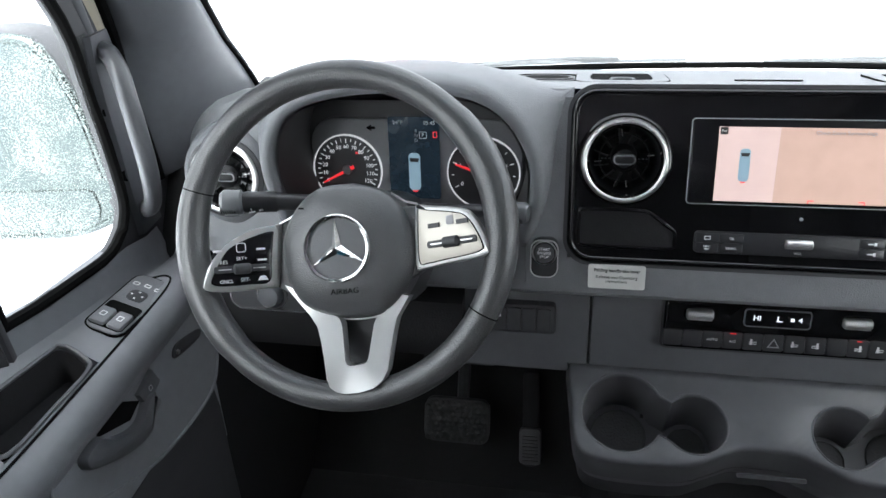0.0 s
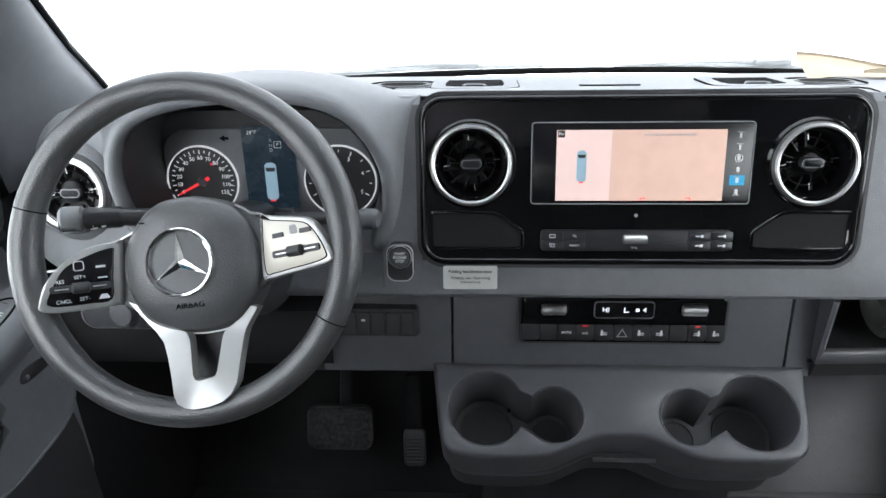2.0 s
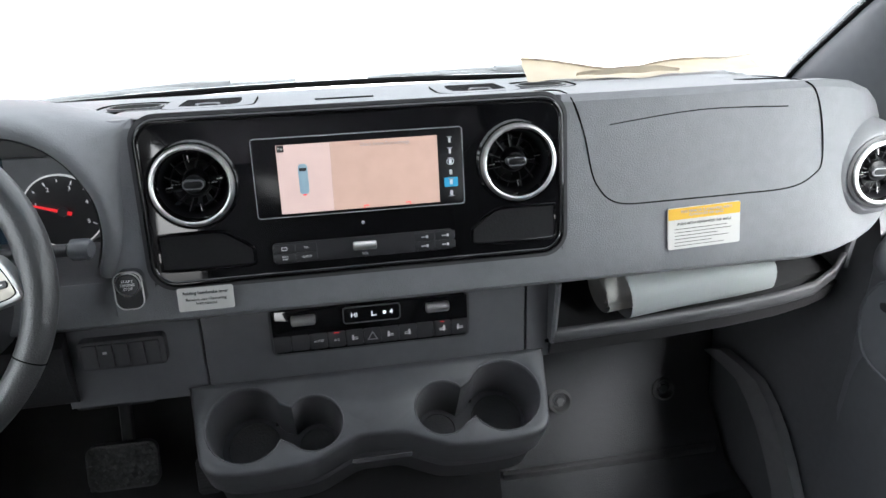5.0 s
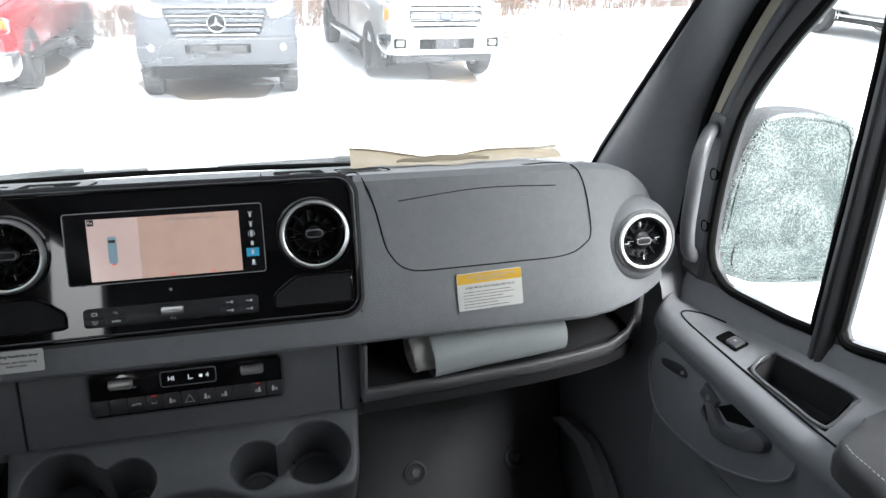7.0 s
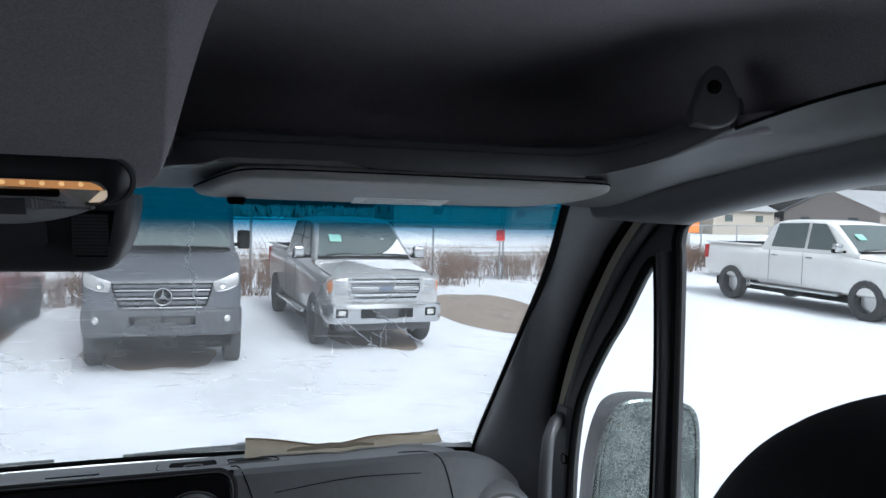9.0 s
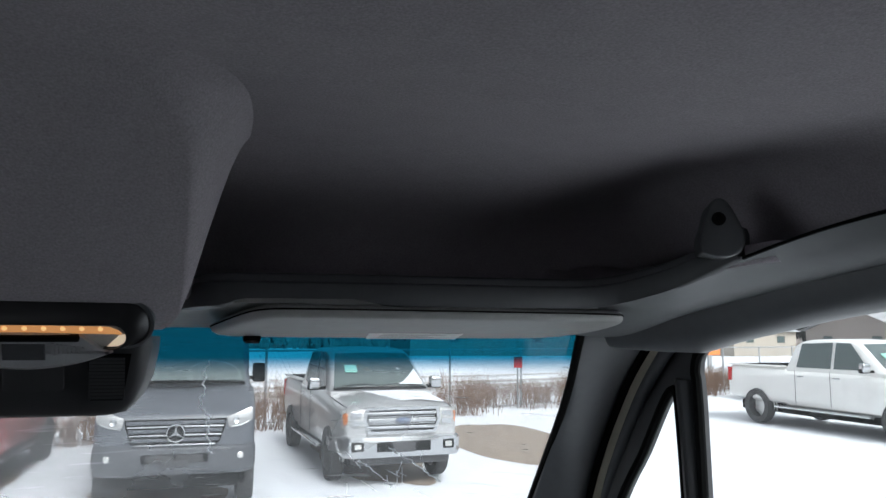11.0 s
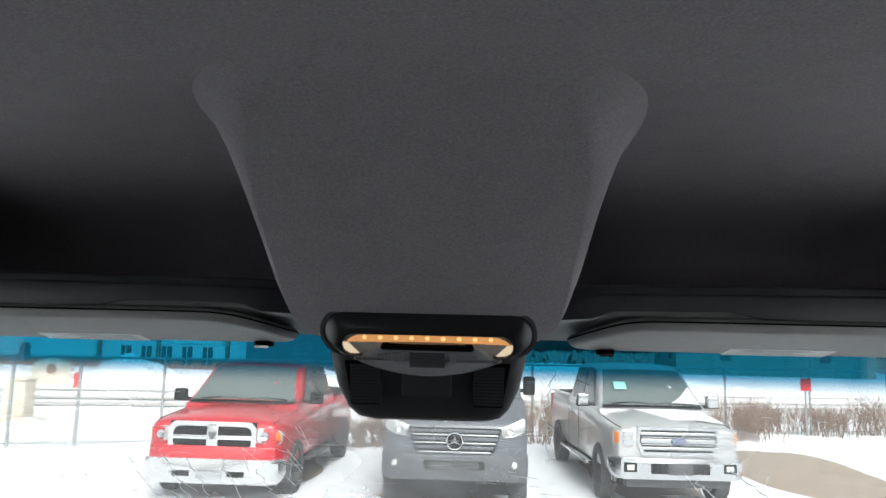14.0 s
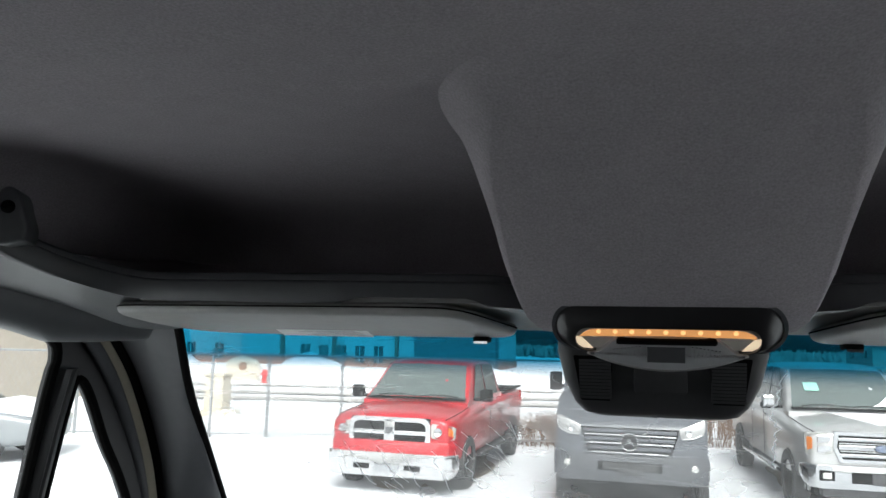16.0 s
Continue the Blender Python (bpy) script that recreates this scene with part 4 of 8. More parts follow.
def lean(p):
    """Lift the outer end of a spoke over the rim, sheared to keep its place in the camera's view."""
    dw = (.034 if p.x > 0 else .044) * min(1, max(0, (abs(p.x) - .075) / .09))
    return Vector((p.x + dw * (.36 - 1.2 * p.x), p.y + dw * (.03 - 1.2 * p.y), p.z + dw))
def view_fitted(bm):
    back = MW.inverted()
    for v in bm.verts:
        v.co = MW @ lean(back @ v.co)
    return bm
for sx in (-1, 1):
    if sx > 0:
        o3 = [(.084, .047), (.098, .0455), (.125, .045), (.143, .042), (.158, .026), (.170, .003), (.169, -.006), (.150, -.013), (.118, -.021), (.098, -.0265), (.088, -.022)]
        i3 = [(.088, .042), (.098, .040), (.125, .039), (.140, .036), (.152, .023), (.162, .004), (.160, -.002), (.148, -.007), (.118, -.015), (.103, -.019), (.092, -.016)]
    else:
        o3 = [(-.0765, .017), (-.090, .0145), (-.115, .008), (-.146, -.011), (-.164, -.033), (-.172, -.057), (-.169, -.066), (-.146, -.067), (-.110, -.062), (-.080, -.057), (-.0755, -.049)]
        i3 = [(-.084, .0080), (-.092, .0065), (-.110, .000), (-.137, -.014), (-.150, -.032), (-.159, -.053), (-.157, -.058), (-.144, -.059), (-.110, -.0545), (-.086, -.0495), (-.085, -.024)]
    outer, inner = ([(p.x, p.y) for p in smooth_path([(*q, 0) for q in o_ + o_[:1]], 4)[:-1]] for o_ in (o3, i3))
    core = [(.04, .040), (.092, .046), (.098, -.026), (.075, -.045), (.04, -.04)] if sx > 0 else [(-.04, .034), (-.084, .018), (-.084, -.056), (-.060, -.064), (-.03, -.05)]
    part("spoke_core", prism(core, HW - .02, HW + .004, MW, .003), WHEELP, sw, "dark spoke web beside the hub")
    part("spoke_line", tube([W(x, y, HW + .006) for x, y in ((.086, .047), (.072, .049), (.055, .058))] if sx > 0 else [W(x, y, HW + .006) for x, y in ((-.078, .0175), (-.064, .0255), (-.048, .040))], .0014, 6), SATIN, sw)
    po = part("spoke", view_fitted(prism(outer, HW - .012, HW + .011, MW, .004)), SPOKE, sw, "satin silver spoke frame")
    pi_ = part("key_pad", view_fitted(prism(inner, HW + .008, HW + .0115, MW, .0008)), PADB if sx < 0 else SATIN2, sw, "gloss black key pad" if sx < 0 else "silver key pad")
    part("pad_gap", view_fitted(tube([W(x, y, HW + .0108) for x, y in inner], .0009, 6, True)), SEAM, pi_)
    c = Vector((.128, .006)) if sx > 0 else Vector((-.121, -.037))
    turn = radians(11 if sx > 0 else 7)
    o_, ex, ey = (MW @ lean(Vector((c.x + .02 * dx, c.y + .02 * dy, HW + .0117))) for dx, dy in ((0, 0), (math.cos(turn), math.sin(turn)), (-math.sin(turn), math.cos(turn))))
    rot = plane_m(tuple(o_), tuple(ex - o_), tuple(ey - o_))
    part("slider", prism(rrect(.062, .008, .003), 0, .002, rot, .0005), DARK, pi_)
    part("roller", tube([rot @ Vector((x, 0, .003)) for x in (-.010, -.008, .008, .010)], [.003, .0062, .0062, .003], 14), DARK, pi_)
    part("roller_line", box(-.026, -.012, -.0006, .0006, .002, .0026, m=rot), SATIN, pi_)
    part("roller_line", box(.012, .026, -.0006, .0006, .002, .0026, m=rot), SATIN, pi_)
    for dx, dy in ((-.026, .022), (0, .024), (.022, .022)):
        if sx > 0:
            part("touch_key", prism(rrect(.009, .010, .002, cx=dx * .75, cy=dy), 0, .0006, rot) if dx == 0 else box(dx * .75 - .008, dx * .75 + .006, dy - .004, dy + .001, 0, .002, m=rot), GREYPRINT if dx == 0 else DARK, pi_)
        elif dx == 0:
            part("touch_key", frame_bm(rrect(.011, .011, .003, cx=0, cy=dy), rrect(.009, .009, .002, cx=0, cy=dy), 0, .0006, rot), ICON, pi_)
        else:
            part("key_icon", box(dx - .005, dx + .005, dy - .002, dy + .0005, 0, .0005, m=rot), ICON, pi_)
    if sx < 0:
        for s, dx, dy in (("SET+", .000, .0115), ("RES", -.020, .008), ("CNCL", -.018, -.014), ("SET-", .003, -.013)):
            words(s, .0058, rot @ Matrix.Translation((dx, dy, .0004)), ICON, pi_)
        part("key_icon", box(.018, .028, .008, .0098, 0, .0005, m=rot), ICON, pi_)
        part("key_icon", prism([(.017, -.015), (.029, -.015), (.026, -.010), (.020, -.010)], 0, .0005, rot), ICON, pi_)
for sx, a in ((-1, 1), (1, 1)):
    part("horn_icon", box(-.004, .004, -.001, .001, 0, .0004, m=MW @ Matrix.Translation((sx * .046, .036, HW + .0225)) @ Matrix.Rotation(sx * .3, 4, "Y")), SEAM, hubo)
# lower spoke: a silver bracket with a slot, turned a little with the wheel
op = [(-.070, -.054), (-.052, -.073), (-.036, -.090), (-.027, -.102), (-.021, -.120), (-.016, -.138), (-.009, -.160), (-.004, -.169), (.004, -.1735), (.014, -.1745), (.030, -.172), (.046, -.166), (.055, -.158), (.0595, -.146), (.062, -.121), (.065, -.098), (.068, -.084), (.082, -.058), (.070, -.056), (.054, -.078), (.044, -.086), (.041, -.094), (.0365, -.134), (.034, -.140), (.029, -.1425), (.016, -.1455), (.012, -.144), (.009, -.139), (.003, -.098), (-.001, -.090), (-.018, -.082), (-.046, -.062)]
op = [(x + .010 * q, y + .009 * q) for x, y, q in [(x, y, min(1, max(0, (-y - .07) / .08))) for x, y in op]]
def wz(y):
    return lerp(HW - .004, .011, min(1, max(0, (-y - .07) / .085)) ** 1.2)
bm = bmesh.new()
top = [bm.verts.new(W(x, y, wz(y) + .006)) for x, y in op]
topi = [bm.verts.new(W(x * .985, y, wz(y) + .010)) for x, y in op]
bot = [bm.verts.new(W(x, y, wz(y) - .008)) for x, y in op]
n = len(op)
for i in range(n):
    bm.faces.new((bot[i - 1], bot[i], top[i], top[i - 1]))
    bm.faces.new((top[i - 1], top[i], topi[i], topi[i - 1]))
bmesh.ops.triangle_fill(bm, edges=[bm.edges.get((topi[i - 1], topi[i])) for i in range(n)], use_beauty=True)
part("lower_spoke", bm, SPOKE, sw, "satin silver lower spoke with a slot", angle=50)
part("lower_spoke_core", prism([(-.05, -.05), (.06, -.05), (.052, -.10), (.045, -.150), (.008, -.155), (-.018, -.10)], HW - .03, HW - .012, MW), DARK, sw)
col = thing("steering_column", (-.541, .0, .86), "black plastic steering column shroud", "steering column")
def col_ring(w, a, b):
    return [W(a * math.cos(t), b * math.sin(t) - .01, w) for t in [2 * math.pi * k / 24 for k in range(24)]]
part("shroud", grid_bm([col_ring(-.055, .055, .05), col_ring(-.07, .066, .062), col_ring(-.14, .072, .075), col_ring(-.26, .07, .085)]), DARK, col)
part("gap_ring", grid_bm([col_ring(-.03, .05, .046), col_ring(-.06, .05, .046)]), SEAM, col)
# combination stalk left, handbrake and gear stalk right
STALK = mat("stalk_black", (0.030, 0.030, 0.032), 0.36)
STALKCAP = mat("stalk_end_grey", (0.20, 0.205, 0.21), 0.32)
st = thing("indicator_stalk", (-.64, -.09, .977), "black indicator and wiper stalk with a grey turning end", "stalk")
part("arm", tube(smooth_path([(-.548, -.06, .957), (-.603, -.082, .968), (-.658, -.098, .977)], 5), [.0105] * 11, 14, flat=1.35), STALK, st)
part("grip", tube([(-.651, -.096, .976), (-.655, -.097, .9765), (-.688, -.1085, .9805), (-.694, -.110, .981)], [.0105, .0130, .0138, .0125], 20, flat=1.15), STALK, st)
cap = part("end_cap", tube([(-.693, -.1100, .981), (-.696, -.111, .9812), (-.716, -.1165, .983), (-.720, -.1175, .9833)], [.0128, .0160, .0160, .0125], 20, flat=1.1), STALKCAP, st, "satin grey turning end")
for k in range(7):
    part("grip_rib", tube([(-.699 - k * .0026, -.1270 - k * .0007, .974), (-.699 - k * .0026, -.1284 - k * .0007, .981), (-.699 - k * .0026, -.1265 - k * .0007, .988)], .0006, 5), SEAM, cap)
mst = plane_m((-.674, -.1205, .9795), (1, .3, .1), (0, -.25, 1))
part("wiper_icon", join(box(-.009, -.001, -.006, -.0046, 0, .0012, m=mst), box(-.0055, -.0045, -.006, 0, 0, .0012, m=mst), box(.004, .009, -.006, -.0040, 0, .0012, m=mst)), ICON, st)
gs = thing("gear_stalk", (-.40, -.06, .955), "short black gear selector stalk with a grey tip", "stalk")
part("arm", tube([(-.475, -.045, .945), (-.40, -.062, .955), (-.362, -.07, .959)], .008, 12, flat=1.3), DARK, gs)
part("tip", tube([(-.362, -.07, .959), (-.358, -.071, .9595), (-.340, -.075, .961), (-.336, -.076, .961)], [.009, .0135, .0135, .010], 16), DASH2, gs)
# pedals
bp = thing("brake_pedal", (-.52, .32, .08), "wide black rubber brake pedal with a ribbed face", "pedal")
mbp = plane_m((-.522, .29, .222), (1, 0, 0), (0, .42, .90))
part("pad", prism(rrect(.145, .100, .022), -.012, .006, mbp, .006), RUBBER, bp)
stud = finish(box(-.0046, .0046, -.0046, .0046, .004, .0092, .0016, 1), "stud", TYRE)
for i in range(11):
    for j in range(8):
        ob_ = new("stud", stud)
        ob_.parent = bp
        ob_.matrix_basis = bp.matrix_basis.inverted() @ mbp @ Matrix.Translation((-.062 + .0124 * i + (.003 if j % 2 else -.003), -.0415 + j * .0118, 0)) @ Matrix.Rotation(radians(45), 4, "Z")
part("edge_trim", tube([mbp @ Vector((x, y, .004)) for x, y in rrect(.142, .097, .021)], .0022, 6, True), DARK, bp)
part("arm", tube([(-.515, .33, .23), (-.51, .38, .36), (-.51, .40, .56)], .014, 8), DARK, bp)
part("foot_rest_stop", box(-.60, -.44, .34, .40, .34, .37, .01), DARK, bp)
ap = thing("accelerator_pedal", (-.36, .36, .05), "narrow black accelerator pedal with a ribbed foot", "pedal")
map_ = plane_m((-.362, .33, .20), (1, 0, .03), (0, .45, .89))
part("lever", prism(rrect(.036, .22, .012), -.016, -.004, map_, .004), RECESS_SHADE, ap)
part("pad", prism(rrect(.050, .085, .012, cy=-.060), -.012, .004, map_, .004), DARK, ap)
for i in range(8):
    part("rib", box(-.018, .018, -.095 + i * .008, -.091 + i * .008, .003, .007, m=map_), TYRE, ap)

# ---- cab shell ----
WALLW = mat("cargo_lining", (0.060, 0.060, 0.062), 0.8)
# Two tones of one liner: the light and shade there are in the colours.
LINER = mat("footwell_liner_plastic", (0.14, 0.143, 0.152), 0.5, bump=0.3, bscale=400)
FLOORL = mat("footwell_liner_shaded", (0.024, 0.025, 0.028), 0.7, bump=0.4, bscale=300, spec=0.3)
XC = .035    # middle of the roof fittings
floor = solid("floor", box(-.93, .93, -4.7, .42, -.05, 0), RUBBER, "black ribbed rubber cab floor", "floor", kind="structure")
# Bulkhead drawn near-black: the footwell's shade is in its colour.
fw = solid("wall_front", grid_bm([[(x, y, z) for y, z in ((.30, 0), (.40, .10), (.47, .35), (.47, .93), (.52, .93), (.52, -.05), (.30, -.05))] for x in (-.93, -.3, .3, .93)]), RECESS_SHADE, "bulkhead below the dashboard, near-black for the footwell shade", "wall", kind="structure")
foot = thing("footwell_liner", (.6, .33, .0), "dark grey moulded liner of the passenger footwell", "footwell liner")
part("panel", grid_bm([[(x, y, z) for y, z in ((.17, .004), (.25, .03), (.38, .13), (.43, .30), (.44, .60), (.46, .60), (.46, .0))] for x in (.30, .36, .80, .88)]), FLOORL, foot)
for x, z in ((.48, .155), (.755, .155)):
    mbolt = plane_m((x, .386, z), (1, 0, 0), (0, .5, .87))
    b = part("bolt_cup", lathe([(.030, -.012), (.030, .008), (.024, .010), (.020, .004), (.016, -.004), (0, -.004)], 28, mbolt), RUBBER, foot)
    part("bolt_head", lathe([(0, .004), (.010, .004), (.012, 0), (.012, -.004)], 6, mbolt), DARK, b)
part("ridge", box(.31, .86, .262, .278, .030, .058, .006), DARK, foot)
part("edge_strip", grid_bm([[(.865, y, z), (.862, y - .03, z + .025), (.866, y - .065, z + .05), (.89, y - .065, z + .05), (.89, y, z)] for y, z in ((.42, .24), (.34, .26), (.27, .27), (.21, .25), (.16, .22), (.11, .18), (.06, .13), (.02, .06), (.0, .0))]), mat("edge_strip_grey", (0.22, 0.222, 0.228), 0.45, bump=0.3, bscale=600), foot, "grey door-opening edge strip")
# Tunnel in the same near-black, with the shade below the tray painted in.
tun = solid("engine_tunnel", grid_bm([[(x, y, z) for x, z in ((-.24, 0), (-.20, .40), (-.16, .56), (.16, .56), (.22, .40), (.27, 0))] for y in (.02, .12, .45)]), RECESS_SHADE, "engine tunnel below the cup tray, near-black for shade", "tunnel cover")
# unseen cargo space closes the cab; its left opening is added to light the headliner
for s, nm in ((-1, "wall_left"), (1, "wall_right")):
    wm = plane_m((s * .95, 0, 0), (0, 1, 0), (0, 0, 1)) @ Matrix.Diagonal((1, 1, s, 1))
    solid(nm, holed([(-4.7, -.05), (-1.22, -.05), (-1.22, 1.95), (-4.7, 1.95)], [rrect(1.5, .85, .08, cx=-3.85, cy=1.3)] if s < 0 else [], 0, .05, wm), WALLW, "grey lined side wall of the van", "wall", kind="structure")
MB = plane_m((0, -4.7, 0), (1, 0, 0), (0, 0, 1))
rw = holed([(-1, -.05), (1, -.05), (1, 1.95), (-1, 1.95)], [], 0, .05, MB)
solid("wall_rear", rw, WALLW, "grey lined rear wall of the van", "wall", kind="structure")

# windscreen
# The heavy film paints in glare haze besides the dried salt.
WS = glass("windscreen_glass", (0.70, 0.715, 0.71), salt_haze=0.30, band=(1.498, 1.535, (0.010, 0.15, 0.25)))
def ws_point(u, k):
    """u -1..1 across, k 0 at the base to 1 at the top."""
    b = Vector((u * .96, .53 - .135 * u * u, .948 - .006 * u * u))
    t = Vector((XC * k + u * .84, -.262 - .02 * u * u, 1.612))
    p = b.lerp(t, k)
    p.z += .012 * math.sin(math.pi * k)
    return p
wso = solid("windscreen", grid_bm([[ws_point(u / 10, k / 8) for u in range(-10, 11)] for k in range(9)], closed=False), WS, "large raked windscreen with a blue shade band", "windscreen", kind="structure")
wso.visible_shadow = False
rub = thing("windscreen_seal", (0, .42, .98), "black rubber seal round the windscreen", "seal", kind="structure")
part("base_strip", tube([ws_point(u / 10, .01) + Vector((0, -.010, .002)) for u in range(-10, 11)], .006, 8), SEAM, rub)
# Black wipers in grey: the bright snow haze around them is in the colour.
WIPER = mat("wiper_haze_grey", (0.17, 0.18, 0.18), 0.6, var=0.3, scale=40)
# wipers outside at the base
for x0, x1, xm in ((-.60, -.03, -.25), (.08, .66, .36)):
    w = thing("wiper", (x0, .56, .96), "black windscreen wiper resting at the base of the glass", "wiper", "windscreen wipers")
    def wp(x, dy=0.0, dz=0.0):
        return (x, .575 - .05 * (x - .05) ** 2 + dy, .944 - .03 * (x + .05) ** 2 + dz)
    part("blade", tube([wp(lerp(x0, x1, k / 10), 0, -.006) for k in range(11)], [.002] + [.0045] * 9 + [.002], 8), WIPER, w)
    part("spoiler", tube([wp(lerp(x0, x1, k / 10), .006, .001) for k in range(1, 10)], .0042, 8, flat=.6), WIPER, w)
    part("arm", tube([wp(x0 - .02, .035, -.014), wp(lerp(x0, xm, .5), .022, -.002), wp(xm, .004, .010)], [.008, .0065, .005], 8), WIPER, w)
    part("joint", box(xm - .035, xm + .035, .562, .582, .946, .956, .003), WIPER, w)

# pillars, doors, grab handles: built for the right side and mirrored
def side(s):
    F = Matrix.Diagonal((s, 1, 1, 1))
    def sp(name, bm, material, parent, label="", angle=40):
        bm.transform(F)
        if s < 0:
            for v in bm.verts:      # driver's side sheared inwards towards the roof to fit the camera's view
                v.co.x += .07 * min(1.2, max(0, (v.co.z - 1.08) / .48))
        return part(name, bm, material, parent, label, angle)
    # windscreen pillar trim
    inner = smooth_path([(.90, .42, .93), (.889, .36, 1.0), (.872, .22, 1.14), (.845, .03, 1.32), (.815, -.13, 1.46), (.782, -.25, 1.574), (.775, -.30, 1.62)], 5)
    outer = smooth_path([(.945, .112, .90), (.945, .104, 1.0), (.942, .080, 1.143), (.936, .006, 1.302), (.928, -.108, 1.455), (.920, -.198, 1.540), (.905, -.30, 1.605)], 5)
    pil = thing("windscreen_pillar", (s * .93, .2, .95), "dark grey plastic trim of the windscreen pillar", "pillar trim", kind="structure")
    rings = []
    for a, b in zip(inner, outer):
        m = a.lerp(b, .5) + Vector((-.030, -.015, 0))
        m2 = a.lerp(b, .2) + Vector((-.020, -.006, 0))
        m3 = a.lerp(b, .85) + Vector((-.014, -.012, 0))
        rings.append([a + Vector((.03, .05, 0)), a, m2, m, m3, b, b + Vector((.05, .02, 0))])
    sp("trim", grid_bm(rings, closed=True), TRIM, pil)
    sp("glass_border", tube(inner, .007, 8), SEAM, pil)
    sp("door_seal", tube([p + Vector((.006, -.006, 0)) for p in outer], .008, 8), SEAM, pil)
    # tan painted strip of body between trim and door
    sp("body_strip", grid_bm([[p + Vector((.008, -.014, 0)), p + Vector((.010, -.024, -.004)), p + Vector((.020, -.036, -.010)), p + Vector((.05, -.02, 0))] for p in outer], closed=False), BEIGE, pil, "tan painted body edge")
    # kick panel in front of the door; blacker on the driver's side, shade in its colour
    sp("kick_panel", grid_bm([[(x, y, z) for y, z in ((.46, .0), (.46, .93), (.16, .93), (.06, .80), (-.06, .55), (-.16, .2), (-.18, 0))] for x in (.90, .96)]), LINER if s > 0 else RECESS_SHADE, pil)
    # grab handle
    gh = thing("grab_handle", (s * .93, .0, .90), "dark grey grab handle on the windscreen pillar", "grab handle", "pillar grab handles")
    bar = smooth_path([(.950, .048, 1.128), (.928, .034, 1.122), (.904, .016, 1.085), (.897, .008, 1.0), (.901, .010, .945), (.918, .022, .900), (.950, .045, .878)], 5)
    sp("bar", tube(bar, [.0125 + .001 * math.sin(math.pi * i / (len(bar) - 1)) for i in range(len(bar))], 14, flat=1.25), DASH2, gh)
    sp("back_plate", grid_bm([[(.948, .075, z), (.946, .02, z), (.962, y1, z), (.985, .06, z)] for z, y1 in ((.845, .004), (.90, .006), (1.12, .004), (1.155, .004))]), TRIM, gh)
    for z in (.947, 1.048):
        sp("bolt", lathe([(0, -.004), (.006, -.004), (.007, .001), (.0105, .0025), (.0125, .001), (.013, -.004)], 20, plane_m((.948, .026, z), (0, -1, 0), (0, 0, 1))), SEAM, gh)
    # door with quarter light and main window, leaning in towards the roof
    dr = thing("door_right" if s > 0 else "door_left", (s * .93, -.5, 0), "closed van door with dark grey trim, ledge and pull handle", "door", kind="structure")
    quarter = [(p.x, p.y) for p in smooth_path([(-.018, .875, 0), (.004, .91, 0), (.008, 1.00, 0), (.000, 1.10, 0), (-.024, 1.190, 0), (-.092, 1.293, 0), (-.150, 1.362, 0), (-.205, 1.440, 0), (-.234, 1.474, 0), (-.250, 1.480, 0), (-.260, 1.462, 0), (-.272, 1.30, 0), (-.275, 1.10, 0), (-.276, .912, 0), (-.266, .887, 0), (-.13, .864, 0), (-.06, .858, 0), (-.018, .875, 0)], 3)[:-1]]
    main = [(p.x, p.y) for p in smooth_path([(-.324, .920, 0), (-.322, 1.10, 0), (-.312, 1.46, 0), (-.306, 1.515, 0), (-.325, 1.548, 0), (-.40, 1.568, 0), (-.65, 1.606, 0), (-1.0, 1.632, 0), (-1.12, 1.62, 0), (-1.15, 1.58, 0), (-1.15, 1.03, 0), (-1.13, 1.00, 0), (-.85, .990, 0), (-.70, .975, 0), (-.50, .944, 0), (-.42, .923, 0), (-.345, .902, 0), (-.324, .920, 0)], 3)[:-1]]
    shell = [(.13, .0), (.13, .93), (.09, 1.08), (.02, 1.23), (-.10, 1.42), (-.20, 1.56), (-.26, 1.615), (-.36, 1.65), (-.70, 1.69), (-1.22, 1.71), (-1.22, .0)]
    MD = plane_m((.955, 0, 0), (0, 1, 0), (0, 0, 1))
    sp("shell", holed(shell, [quarter, main], -.002, .016, MD), DARK, dr)
    def border(pts, r, x=.953):
        return tube([Vector((x, a, b)) for a, b in pts], r, 8, True)
    sp("quarter_seal", border(quarter, .008), SEAM, dr)
    sp("window_seal", border(main, .008), SEAM, dr)
    sp("frame_trim", tube([p + Vector((.022, -.036, -.008)) for p in outer[8:]] + smooth_path([(.928, -.36, 1.602), (.925, -.45, 1.622), (.925, -.80, 1.660), (.925, -1.2, 1.68)], 5), .014, 12, flat=.8), TRIM, dr)
    sp("divider_bar", grid_bm([[(.952, y0, z), (.943, y0 - .006, z), (.940, y0 - .016, z), (.943, y0 - .020, z), (.940, y0 - .024, z), (.943, y0 - .034, z), (.952, y0 - .040, z), (.97, y0 - .040, z), (.97, y0, z)] for z, y0 in ((.835, -.279), (1.10, -.279), (1.30, -.276), (1.42, -.268), (1.50, -.258))]), DARK, dr)
    g1 = sp("quarter_pane", grid_bm([[(.971, y, z) for y in (.02, -.29)] for z in (.84, 1.50)], closed=False), PANE, dr)
    g2 = sp("window_pane", grid_bm([[(.971, y, z) for y in (-.29, -1.17)] for z in (.84, 1.64)], closed=False), PANE, dr)
    g1.visible_shadow = g2.visible_shadow = False
    # inner trim: sloped sill, broad ledge with a sunk pocket, double ridge, recessed lower panel
    PK = (-.232, -.408)
    def ledge(y, t):
        """Ledge surface: t 0 at the foot of the sill, 1 at the inner ridge."""
        zc = .789 + .195 * min(.50, max(-.06, -y))
        return (lerp(.938, .874, t), y, lerp(zc, .797 + .05 * max(0, -y - .38), t))
    rings = []
